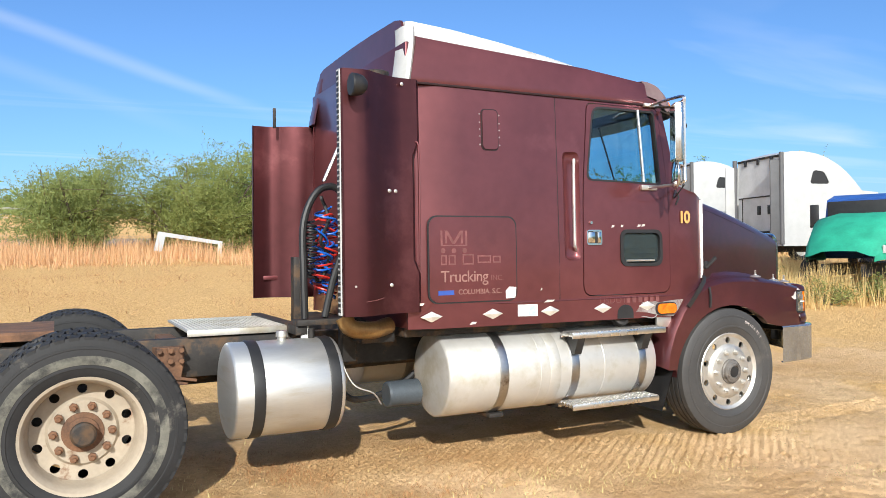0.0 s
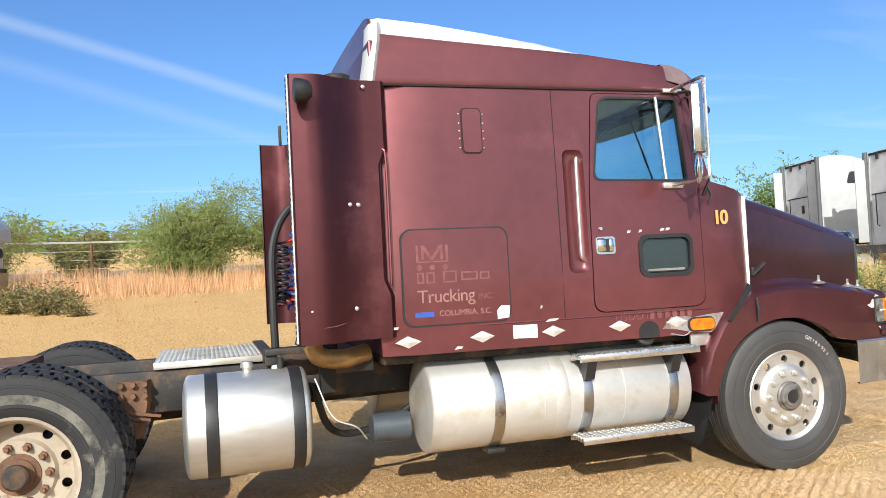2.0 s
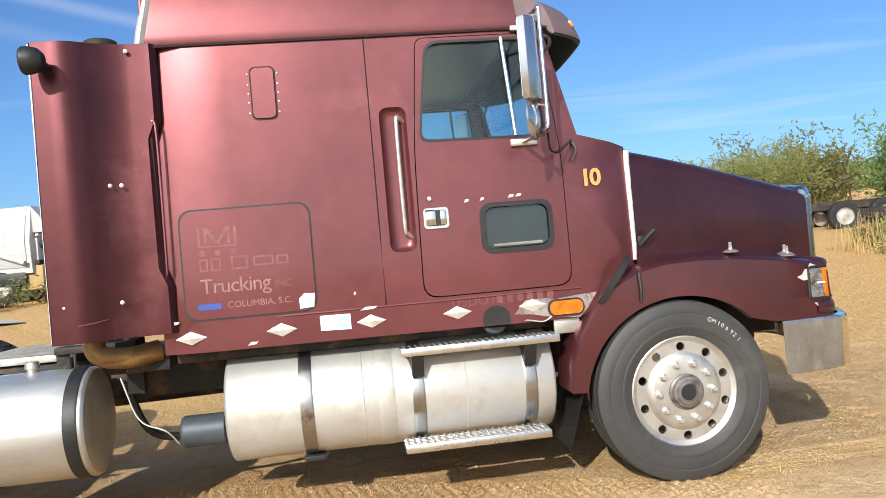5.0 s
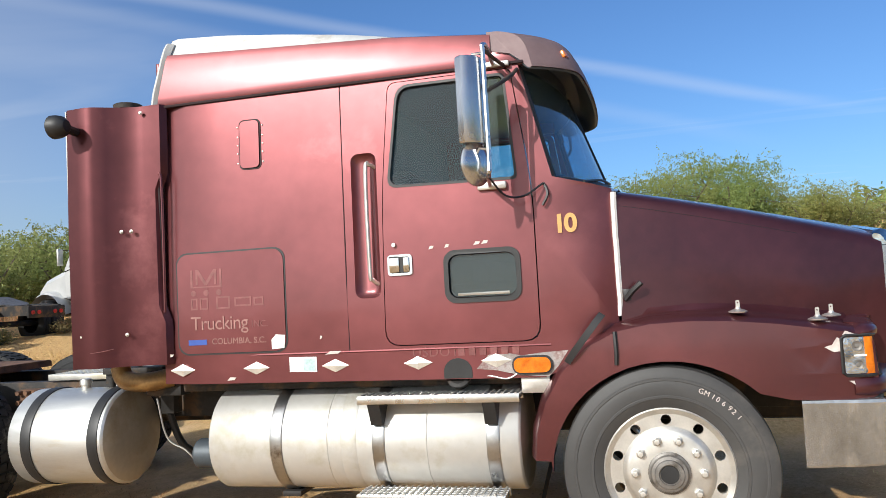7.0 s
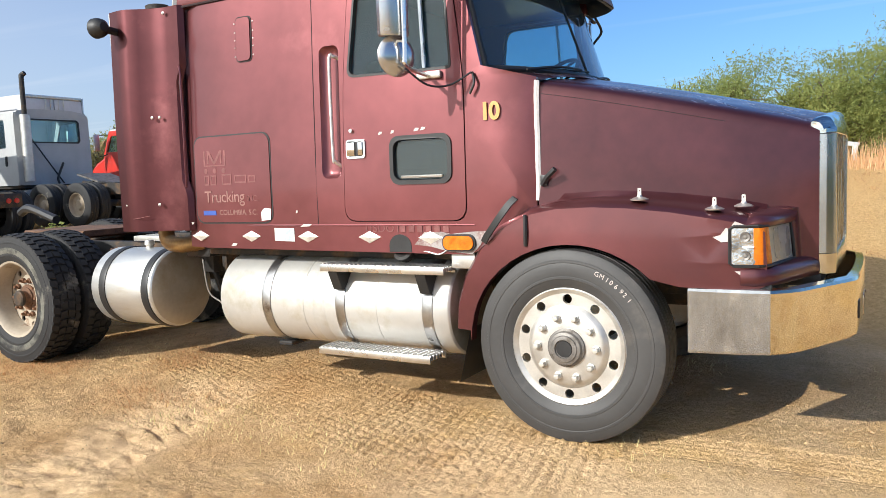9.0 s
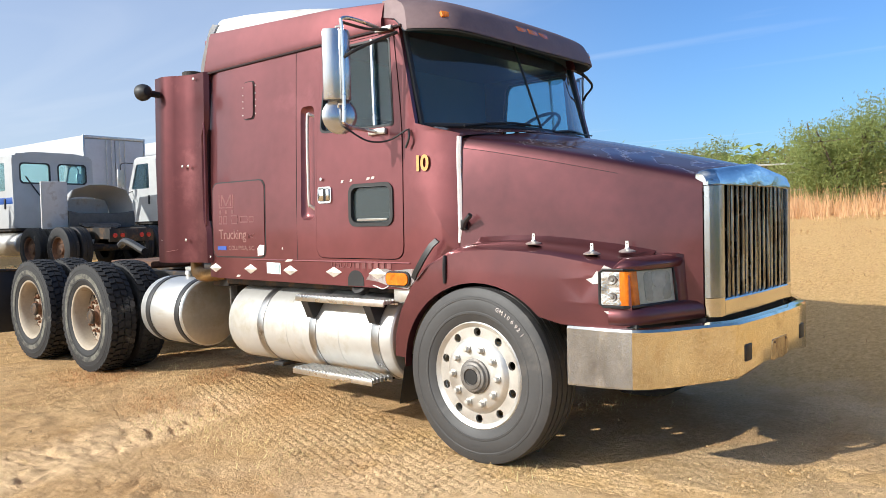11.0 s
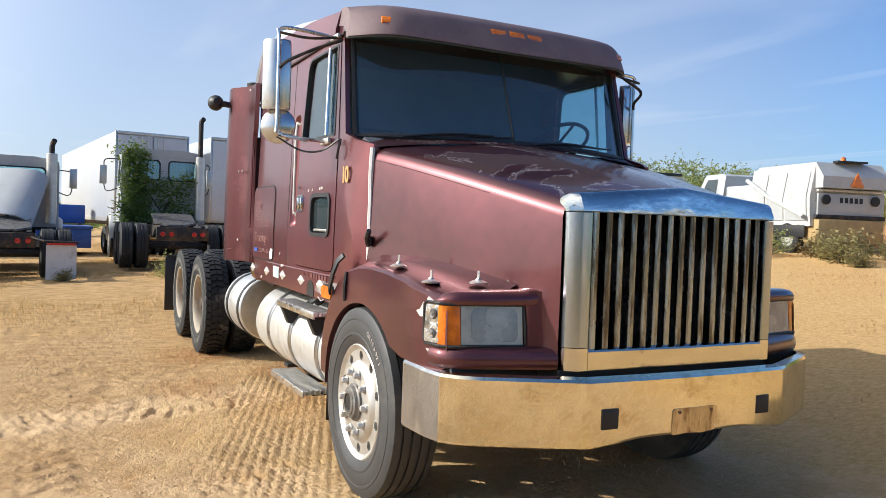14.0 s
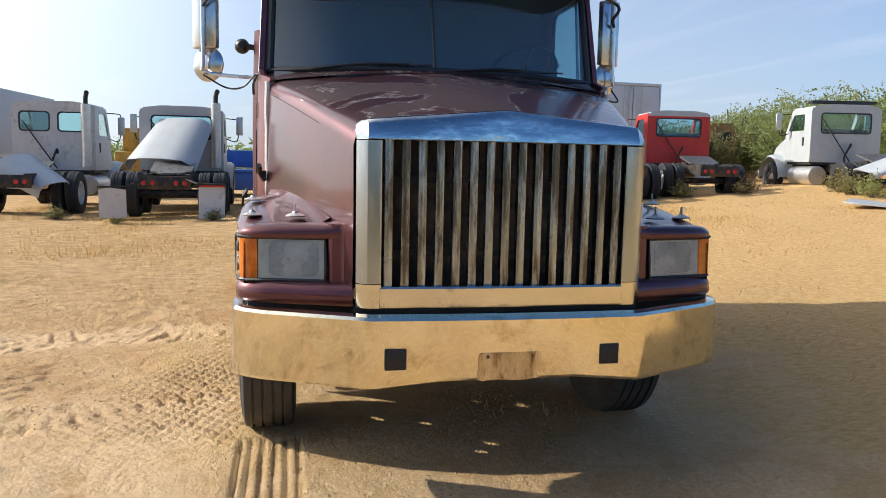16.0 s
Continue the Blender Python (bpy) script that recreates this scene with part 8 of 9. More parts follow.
# high-roof sleepers and the blue truck beyond the nose
def sleeper_tractor(m, label):
    """Aerodynamic high-roof sleeper; origin on the ground at the sleeper's right rear corner, nose towards +x."""
    t = thing("sleeper_truck", label, "truck", "trucks parked in the yard", m=m)
    W = 2.45
    side = [(0.0, 0.95), (0.0, 3.85), (0.15, 3.95), (0.4, 4.0), (0.9, 4.0), (1.3, 3.94), (1.7, 3.81), (2.1, 3.58), (2.4, 3.34), (2.65, 3.09), (2.82, 2.90), (2.95, 2.75), (3.0, 0.95)]
    hole = round_poly([(1.0, 2.95), (1.75, 2.95), (1.55, 3.35), (1.15, 3.4)], 0.12)
    for y, d in ((0.0, 1), (W, -1)):
        part("sleeper_side", plate(bmesh.new(), side, [hole], lambda u, v, dd: (u, y + d * (dd + 0.10 * clip01((v - 3.0) / 1.0) ** 2), v), 0.04, [(1, 3.2), (1, 3.5), (1, 3.75)]), WHITE, t)
        part("side_window", plate(bmesh.new(), hole, [], lambda u, v, dd: (u, y + d * (dd + 0.02 + 0.10 * clip01((v - 3.0) / 1.0) ** 2), v), 0.01), BLACK, t, "dark sleeper window")
        part("side_extender", box(bmesh.new(), -0.45, 0.02, y - 0.02, y + 0.02, 1.1, 3.7, 0.01), DARKGREY if d > 0 else WHITE, t)
    bm = loft(bmesh.new(), [[(x, 0.05 + 0.10 * clip01((z - 3.0) / 1.0) ** 2, z), (x, W / 2, z + 0.04), (x, W - 0.05 - 0.10 * clip01((z - 3.0) / 1.0) ** 2, z)] for x, z in side[1:-1]], closed=False)
    part("roof_fairing", bm, WHITE, t)
    back = part("sleeper_back", box(bmesh.new(), 0.02, 0.06, 0.05, W - 0.05, 0.95, 3.86), surface("grey_cab_back", (0.60, 0.61, 0.62), 0.5, 0, 0.1, 2), t)
    part("back_seam", box(bmesh.new(), 0.0, 0.02, 0.1, W - 0.1, 2.58, 2.62), STEEL, back)
    for y in (0.6, 1.15):
        part("vent", box(bmesh.new(), 0.0, 0.02, y, y + 0.18, 2.0, 2.3, 0.005), BLACK, back)
    for y in (0.5, 1.2, 1.9):
        part("roof_lamp", box(bmesh.new(), -0.02, 0.02, y, y + 0.12, 3.68, 3.9, 0.01), BLACK, back)
    for y in (-0.03, W + 0.03):
        part("exhaust_pipe", cyl(bmesh.new(), (-0.06, y, 1.0), (-0.06, y, 3.95), 0.075, 12, lip=0.01), DARKGREY, t, "dark upright exhaust stack")
    for y, z0, z1 in ((0.32, 2.0, 2.9), (W - 0.4, 1.6, 2.6)):
        part("grab_rail", tube(bmesh.new(), [(0.02, y, z0), (-0.06, y, z0 + 0.03), (-0.06, y, z1 - 0.03), (0.02, y, z1)], 0.018, 6), STEEL, back)
    part("roof_edge_trim", box(bmesh.new(), -0.01, 0.03, 0.05, W - 0.05, 3.83, 3.90, 0.01), STEEL, back)
    part("back_step", box(bmesh.new(), -0.05, 0.02, 0.7, 1.6, 1.25, 1.45, 0.01), STEEL, back)
    part("cab", loft(bmesh.new(), [[(x, 0.05, 1.0), (x, 0.05, z), (x, W - 0.05, z), (x, W - 0.05, 1.0)] for x, z in ((3.0, 2.75), (3.6, 2.7), (4.4, 2.0))]), WHITE, t)
    part("hood", loft(bmesh.new(), [[(x, 0.15, 0.9), (x, 0.2, z), (x, W / 2, z + 0.08), (x, W - 0.2, z), (x, W - 0.15, 0.9)] for x, z in ((4.4, 1.95), (5.2, 1.75), (5.9, 1.3))]), WHITE, t)
    for s in (0, 1):
        part("frame_rail", box(bmesh.new(), -4.2, 5.5, W / 2 + (s - 0.5) * 0.86 - 0.05, W / 2 + (s - 0.5) * 0.86 + 0.05, 0.75, 1.0), STEEL, t)
        for ax, tw in ((-3.1, True), (-1.8, True), (4.9, False)):
            wy = W / 2 + (1 if s else -1) * 1.05
            k = 0.5
            wh = part("wheel", lathe(bmesh.new(), (ax, wy, k), (0, 1 if s else -1, 0), [(0.29, 0.11), (0.26, 0.05), (0.12, 0.04), (0, 0.08)], 20), ALU_DULL, t)
            part("tyre", lathe(bmesh.new(), (ax, wy, k), (0, 1 if s else -1, 0), [(0.28, -0.12), (0.33, -0.14), (k - 0.03, -0.13), (k, -0.10), (k, 0.10), (k - 0.03, 0.13), (0.33, 0.14), (0.28, 0.12)], 28), RUBBER, wh)
    return t


sleeper_tractor(pose(14.95, 10.6, 0.68, 0, 0, -14) @ Matrix.Scale(0.965, 4), "white high-roof sleeper truck with grey back wall")
sleeper_tractor(pose(16.2, 15.6, 1.02, 0, 0, -14) @ Matrix.Scale(0.95, 4), "white high-roof sleeper truck standing farther back")
bt = thing("blue_truck", "blue truck with a green hood cover, parked in weeds", "truck", m=pose(12.1, 6.2, hill(12.1, 6.2) - 0.12, 0, 0, 20))
part("cab", loft(bmesh.new(), [[(x, -1.0, 1.0), (x, -1.05, 1.6), (x, -0.95, z), (x, 0.95, z), (x, 1.05, 1.6), (x, 1.0, 1.0)] for x, z in ((1.1, 2.5), (1.7, 2.65), (3.2, 2.65))]), BLUE, bt)
part("windshield", box(bmesh.new(), 1.04, 1.12, -0.93, 0.93, 1.66, 2.46, 0.02), BLACK, bt, "dark windshield")
for s in (-1, 1):
    part("side_window", box(bmesh.new(), 1.35, 2.8, s * 1.015 - 0.03, s * 1.015 + 0.03, 1.68, 2.42, 0.02), BLACK, bt)
    part("mirror", box(bmesh.new(), 1.0, 1.1, s * 1.25 - 0.1, s * 1.25 + 0.1, 1.8, 2.4, 0.02), BLACK, bt)
    part("frame_rail", box(bmesh.new(), -1.0, 6.0, s * 0.43 - 0.05, s * 0.43 + 0.05, 0.6, 0.9), STEEL, bt)
    for x in (-0.1, 4.8):
        yard_wheel(bt, x, s * 1.0, 0.5, 0.5, 0.28, False, STEEL)
rows = []
for i in range(11):
    t = i / 10
    x = -1.25 + 2.5 * t
    zt = 1.20 + 0.95 * math.sin(min(1, t * 1.25) * math.pi / 2) - 0.1 * max(0, t - 0.8)
    hw = 0.72 + 0.32 * math.sin(min(1, t * 1.5) * math.pi / 2)
    rows.append([(x, -hw, 0.95 + 0.05 * math.sin(t * 9)), (x, -hw * 1.02, (0.95 + zt) / 2), (x, -hw * 0.9, zt - 0.12), (x, -hw * 0.5, zt - 0.01), (x, 0, zt + 0.03 * math.sin(t * 7)), (x, hw * 0.5, zt - 0.01), (x, hw * 0.9, zt - 0.12), (x, hw * 1.02, (0.95 + zt) / 2), (x, hw, 0.95)])
part("hood_cover", loft(bmesh.new(), rows, closed=False), GREEN, bt, "green hood with white wordmark", 60)
for i in range(6):
    t = 0.14 + 0.062 * i
    zt = 1.20 + 0.95 * math.sin(min(1, t * 1.25) * math.pi / 2)
    hw = 0.72 + 0.32 * math.sin(min(1, t * 1.5) * math.pi / 2)
    part("wordmark_bar", box(bmesh.new(), -0.055, 0.055, -0.012, 0.012, -0.09, 0.09, 0.004, pose(-1.25 + 2.5 * t, -hw * 1.025, (0.95 + zt) / 2 + 0.03, 0, 0, -14)), WHITE, bt, "white wordmark bar")
part("lower_panel", box(bmesh.new(), 1.2, 3.0, -1.04, -0.98, 0.6, 1.0, 0.02), BLUE, bt)

# school-bus-coloured van behind the red truck
bus = thing("yellow_bus", "yellow-brown bus body behind the red truck", "bus", m=pose(-29.8, 19.3, 1.3, 0, 0, 150) @ Matrix.Diagonal((0.5, 0.8, 0.85, 1)))
BUSPAINT = surface("brown_yellow_paint", (0.22, 0.12, 0.04), 0.6, 0, 0.2, 3)
part("body", loft(bmesh.new(), [[(x, -1.15, 0.6), (x, -1.15, 2.4), (x, -0.9, 2.8), (x, 0.9, 2.8), (x, 1.15, 2.4), (x, 1.15, 0.6)] for x in (0, 7)]), BUSPAINT, bus)
for i in range(5):
    for s in (-1, 1):
        part("side_window", box(bmesh.new(), 0.6 + i * 1.3, 1.5 + i * 1.3, s * 1.14 - 0.03, s * 1.14 + 0.03, 1.6, 2.3, 0.02), BLACK, bus)
part("rear_window", box(bmesh.new(), -0.03, 0.02, -0.8, 0.8, 1.6, 2.3, 0.02), BLACK, bus)
for x in (1.2, 5.8):
    for s in (-1, 1):
        yard_wheel(bus, x, s * 1.0, 0.5, 0.5, 0.28, False, STEEL)

# ---- fence, scrap and road ----
GALV = surface("galvanised_pipe", (0.50, 0.50, 0.48), 0.5, 0.5, 0.15, 10)
fence = thing("pipe_fence", "pipe fence with brown posts and pale top rail", "fence")
FY = 28.2
posts = [(x, FY + 0.04 * x) for x in [-56.3 + 3.43 * i for i in range(32)]]
for i, (x, y) in enumerate(posts):
    z = hill(x, y)
    part("post", cyl(bmesh.new(), (x, y, z - 0.1), (x, y, z + 1.75), 0.055, 8), RUST, fence)
    if i:
        px, py = posts[i - 1]
        part("top_rail", cyl(bmesh.new(), (px, py, hill(px, py) + 1.75), (x, y, z + 1.75), 0.042, 6), GALV, fence)
bm = bmesh.new()
for k in range(4):
    tube(bm, [(x, y, hill(x, y) + 0.35 + 0.35 * k) for x, y in posts], 0.007, 4)
part("wire", bm, GALV, fence)
scrap = thing("scrap_door", "white scrap door panel leaning in tall dry grass", "scrap", m=pose(-1.9, 23.4, hill(-1.9, 23.4) + 0.1, 0, 5, 12) @ Matrix.Scale(1.28, 4))
part("panel", plate(bmesh.new(), round_poly([(0, 0), (0.22, 0.0), (0.34, 0.46), (2.0, 0.36), (2.05, 0.47), (0.15, 0.60)], 0.03), [], lambda u, v, d: (u, d + 0.35 * v, v * 0.95 + 0.12), 0.04), WHITE, scrap)
part("leg", box(bmesh.new(), 1.85, 1.98, 0.0, 0.05, 0.0, 0.5, 0.01), WHITE_WORN, scrap)
bm = bmesh.new()
rows = [[(x, y0 + 0.04 * x, hill(x, y0 + 0.04 * x) + 0.06) for x in range(-90, 61, 6)] for y0 in (36, 40, 45)]
loft(bm, rows, closed=False)
ASPHALT = surface("pale_road", (0.30, 0.255, 0.21), 0.9, 0, 0.12, 0.6, 0.2, 30)
solo("road", bm, ASPHALT, "pale dusty road behind the fence", "road", kind="structure")

# ---- plants ----


def leaf_material(name, base, dark):
    m = bpy.data.materials.new(name)
    m.use_nodes = True
    nd, lk = m.node_tree.nodes, m.node_tree.links
    b = nd["Principled BSDF"]
    b.inputs["Roughness"].default_value = 0.6
    b.inputs["Specular IOR Level"].default_value = 0.25
    g = nd.new("ShaderNodeNewGeometry")
    r = nd.new("ShaderNodeValToRGB")
    r.color_ramp.elements[0].color, r.color_ramp.elements[1].color = (*dark, 1), (*base, 1)
    lk.new(g.outputs["Random Per Island"], r.inputs[0])
    o = nd.new("ShaderNodeObjectInfo")
    h = nd.new("ShaderNodeHueSaturation")
    mr = nd.new("ShaderNodeMapRange")
    mr.inputs["To Min"].default_value, mr.inputs["To Max"].default_value = 0.47, 0.52
    lk.new(o.outputs["Random"], mr.inputs["Value"])
    lk.new(mr.outputs[0], h.inputs["Hue"])
    lk.new(r.outputs[0], h.inputs["Color"])
    lk.new(h.outputs[0], b.inputs["Base Color"])
    tl = nd.new("ShaderNodeBsdfTranslucent")
    lk.new(h.outputs[0], tl.inputs[0])
    mx = nd.new("ShaderNodeMixShader")
    mx.inputs[0].default_value = 0.35
    lk.new(b.outputs[0], mx.inputs[1]); lk.new(tl.outputs[0], mx.inputs[2])
    lk.new(mx.outputs[0], nd["Material Output"].inputs[0])
    return m


LEAF = leaf_material("mesquite_leaf", (0.33, 0.37, 0.125), (0.22, 0.26, 0.088))
LEAF_DARK = leaf_material("bush_leaf", (0.28, 0.36, 0.11), (0.18, 0.25, 0.08))
LEAF_OLIVE = leaf_material("olive_leaf", (0.33, 0.29, 0.11), (0.19, 0.17, 0.07))
VINE = leaf_material("vine_leaf", (0.17, 0.28, 0.07), (0.09, 0.17, 0.04))
STRAW = leaf_material("dry_grass", (0.86, 0.66, 0.36), (0.66, 0.44, 0.20))
STRAW_GOLD = leaf_material("golden_dry_grass", (0.70, 0.47, 0.19), (0.46, 0.27, 0.09))
STRAW_RED = leaf_material("tall_dry_grass", (0.84, 0.62, 0.32), (0.62, 0.40, 0.18))


def leaves_mesh(name, centres, size, material, per, spread, rng, flat=0.5):
    """Many small leaves round the given centres, as one mesh."""
    c = np.repeat(np.array(centres), per, axis=0)
    n = len(c)
    p = c + rng.normal(0, 1, (n, 3)) * spread
    d = rng.normal(0, 1, (n, 3)); d[:, 2] = d[:, 2] * flat - 0.15
    d /= np.linalg.norm(d, axis=1)[:, None]
    e = np.cross(d, rng.normal(0, 1, (n, 3)))
    e /= np.linalg.norm(e, axis=1)[:, None]
    L = size * rng.uniform(0.6, 1.5, (n, 1))
    v = np.stack([p - d * L, p + e * L * 0.32, p + d * L, p - e * L * 0.32], axis=1).reshape(-1, 3)
    f = np.arange(4 * n).reshape(n, 4)
    me2 = bpy.data.meshes.new(name)
    me2.from_pydata(v.tolist(), [], f.tolist())
    me2.materials.append(material)
    return me2


def sprays(name, tips, twigs, per, leaf, material, rng, reach):
    """Feathery sprays: fine leaves strung along short twigs that rise and fan out from every tip."""
    c = np.repeat(np.array(tips), twigs, axis=0)
    n = len(c)
    d = rng.normal(0, 1, (n, 3))
    d[:, 2] = np.abs(d[:, 2]) * 0.7 + 0.05
    d /= np.linalg.norm(d, axis=1)[:, None]
    d *= reach * rng.uniform(0.5, 1.25, (n, 1))
    o = c + np.clip(rng.normal(0, 0.16, (n, 3)), -0.3, 0.3) * (reach / 0.4)
    t = np.tile(np.linspace(0.05, 1.0, per), n)[:, None]
    p = np.repeat(o, per, axis=0) + np.repeat(d, per, axis=0) * t
    p[:, 2] -= (0.22 * reach * t[:, 0] ** 2)
    p += rng.normal(0, 0.018, p.shape)
    m = len(p)
    u = rng.normal(0, 1, (m, 3)) + np.repeat(d, per, axis=0) / reach
    u /= np.linalg.norm(u, axis=1)[:, None]
    e = np.cross(u, rng.normal(0, 1, (m, 3)))
    e /= np.linalg.norm(e, axis=1)[:, None]
    L = leaf * rng.uniform(0.6, 1.4, (m, 1))
    v = np.stack([p - u * L, p + e * L * 0.42, p + u * L, p - e * L * 0.42], axis=1).reshape(-1, 3)
    me2 = bpy.data.meshes.new(name)
    me2.from_pydata(v.tolist(), [], np.arange(4 * m).reshape(m, 4).tolist())
    me2.materials.append(material)
    return me2


def make_bush(seed, height, width, material, dens=1.0, leaf=0.046):
    """Spreading thorn tree: several leaning stems, forked limbs, loose crown."""
    rng = np.random.default_rng(seed)
    bm = bmesh.new()
    tips = []
    for k in range(7):
        a = TAU * (k + rng.uniform(-0.3, 0.3)) / 7
        lean = rng.uniform(0.15, 0.5) * width
        top = Vector((math.cos(a) * lean, math.sin(a) * lean, height * rng.uniform(0.45, 0.72)))
        mid = top * 0.45 + Vector((rng.uniform(-0.2, 0.2), rng.uniform(-0.2, 0.2), -0.1))
        base = Vector((math.cos(a) * 0.2, math.sin(a) * 0.2, -0.1))
        line = smooth_line([base, mid, top], 4)
        for i, (p, q) in enumerate(zip(line, line[1:])):
            r0, r1 = 0.07 * (1 - i / len(line)) + 0.012, 0.07 * (1 - (i + 1) / len(line)) + 0.012
            cyl(bm, p, q, r0, 6, r1)
        for j in range(11):
            t = rng.uniform(0.2, 1.0)
            s = line[int(t * (len(line) - 1))]
            d = Vector((rng.normal(), rng.normal(), rng.uniform(-0.15, 0.75))).normalized() * rng.uniform(0.4, 1.0) * width * 0.33
            e = s + d
            e.z = min(max(e.z, 0.15), height * 1.02)
            cyl(bm, s, e, 0.018, 4, 0.006)
            for u in (0.45, 0.7, 0.9, 1.05):
                tips.append(s + (e - s) * u + Vector(rng.normal(0, 0.12, 3)))
    tips = [t for t in tips if t.z > 0.05]
    tips = [tuple(t) for t in tips]
    return bm, sprays("crown", tips, 24, 11, 0.029, material, rng, 0.46), sprays("crown", tips, 9, 8, 0.046, material, rng, 0.46), sprays("crown", tips, 4, 7, 0.075, material, rng, 0.46)


kinds = [(LEAF, 11, 3.6, 3.6), (LEAF_DARK, 12, 4.0, 4.4), (LEAF_OLIVE, 13, 3.2, 3.4)]
protos = []
for mat_, seed, hgt, wid in kinds:
    tb, crown, light, sparse = make_bush(seed, hgt, wid, mat_)
    protos.append((mesh_of("trunk", tb, BARK), crown, light, sparse))


def plant_bush(kind, x, y, size, turn, label, squash=1.0):
    t = thing("bush", label, "tree", "trees behind the fence", m=pose(x, y, hill(x, y) - 0.02, 0, 0, turn) @ Matrix.Diagonal((size, size, size * squash, 1)))
    for nm, me2 in (("trunk", protos[kind][0]), ("crown", protos[kind][1 if math.hypot(x, y) < 30 and y > 20 else 3 if y < -12 or (x > 10 and y < 3) else 2])):
        o = new(nm, me2)
        o.parent = t
    return t


G, DG, OL = "green mesquite tree with fine loose foliage", "dense dark green thorn bush", "olive thorn bush in dry grass"
for k, x, y, sz, tn, lb, sq in (
        (0, -4.5, 26.3, 1.30, 10, G, 1.08), (1, 0.2, 26.6, 1.36, 40, G, 1.06), (1, 3.4, 28.6, 1.48, 120, DG, 1.12), (0, 7.0, 27.7, 1.25, 200, G, 0.95), (2, 10.6, 28.6, 1.2, 80, OL, 0.9), (0, 14.4, 29.0, 1.25, 300, G, 0.9),
        (2, -12.2, 25.0, 1.05, 15, OL, 0.95), (0, -19.0, 33.0, 1.2, 60, G, 1.0), (1, -24.0, 36.0, 1.2, 90, DG, 0.95), (0, -28.0, 37.0, 1.3, 170, G, 0.95), (1, -33.0, 37.0, 1.25, 220, DG, 0.9), (0, -14.5, 36.5, 1.3, 33, G, 0.95), (2, -10.0, 39.0, 1.3, 33, OL, 0.9), (2, -33.0, 25.0, 1.35, 74, OL, 0.95), (0, -37.0, 23.0, 1.3, 140, G, 0.9), (1, -41.0, 20.0, 1.3, 10, DG, 0.85),
        (0, -26.0, 20.8, 1.15, 12, G, 1.05), (2, -29.0, 18.2, 1.1, 50, OL, 1.0), (1, -23.5, 23.6, 1.15, 95, DG, 1.05), (0, -31.5, 21.5, 1.3, 130, G, 1.0), (0, -20.6, 26.6, 1.15, 200, G, 1.05), (1, -33.5, 15.6, 1.2, 240, DG, 1.0), (0, -36.0, 10.5, 1.2, 280, G, 1.0), (0, -27.5, 24.0, 1.5, 33, G, 0.98), (1, -31.0, 27.5, 1.55, 140, DG, 1.0), (0, -35.5, 24.5, 1.6, 77, G, 1.0), (2, -36.0, 18.5, 1.5, 210, OL, 1.0), (1, -38.5, 14.5, 1.5, 300, DG, 1.0), (0, -24.5, 28.0, 1.45, 250, G, 1.0),
        (0, 13.5, 22.5, 1.2, 20, G, 1.0), (2, 17.5, 24.5, 1.35, 150, OL, 1.1), (1, 21.5, 23.0, 1.35, 260, DG, 1.1), (0, 25.5, 20.0, 1.4, 330, G, 1.15), (2, 22.5, 9.5, 0.8, 45, OL, 0.9),
        (1, -44.0, -12.0, 1.1, 45, DG, 0.8), (0, -47.0, -18.0, 1.1, 95, G, 0.8), (1, -52.0, -2.0, 1.1, 185, DG, 0.75), (0, -45.0, 14.0, 1.3, 285, G, 0.85), (2, -50.0, 8.0, 1.3, 285, OL, 0.7)):
    plant_bush(k, x, y, sz, tn, lb, sq)
# unseen trees added across the lot to darken what chrome and paint mirror
for i, (x, y, sz) in enumerate(((13.5, -13.0, 1.1), (13.0, -9.2, 1.0), (12.6, -6.4, 0.9), (12.9, -4.0, 0.85), (12.4, -1.6, 0.9), (12.8, 0.6, 0.8), (16.0, -3.0, 1.2), (16.5, -8.0, 1.2), (16.0, -19.0, 1.3))):
    plant_bush(i % 3, x, y, sz, 67 * i % 360, "unseen thorn tree added to be mirrored in the truck")

# far woods along the skyline
rng = np.random.default_rng(3)
cs = []
for i in range(900):
    a = radians(rng.uniform(20, 215))
    r = rng.uniform(75, 130)
    x, y = r * math.cos(a), r * math.sin(a)
    cs.append((x, y, hill(x, y) + rng.uniform(0.3, 3.5) * (0.6 + 0.5 * noise.noise(Vector((a * 9, 0, 0))))))
me2 = leaves_mesh("far_woods", cs, 0.45, LEAF_DARK, 55, np.array((1.6, 1.6, 0.55)), rng)
tagged(new("far_woods", me2), "low dark green woods on the skyline", "woods", kind="stuff")


def grass_mesh(name, pts, hmin, hmax, width, material, rng, lean=0.35):
    n = len(pts)
    p = np.array(pts)
    a = rng.uniform(0, TAU, n)
    h = rng.uniform(hmin, hmax, n) * np.array([clip01(0.62 + 0.85 * noise.noise(Vector((q[0] * 0.8, q[1] * 0.8, 3)))) + 0.15 for q in pts])
    dx, dy = np.cos(a) * h * lean * rng.uniform(0.1, 1, n), np.sin(a) * h * lean * rng.uniform(0.1, 1, n)
    wx, wy = -np.sin(a) * width, np.cos(a) * width
    z = np.zeros(n)
    v = np.stack([p + np.stack([-wx, -wy, z], 1), p + np.stack([wx, wy, z], 1), p + np.stack([dx, dy, h], 1)], axis=1).reshape(-1, 3)
    me3 = bpy.data.meshes.new(name)
    me3.from_pydata(v.tolist(), [], np.arange(3 * n).reshape(n, 3).tolist())
    me3.materials.append(material)
    return me3


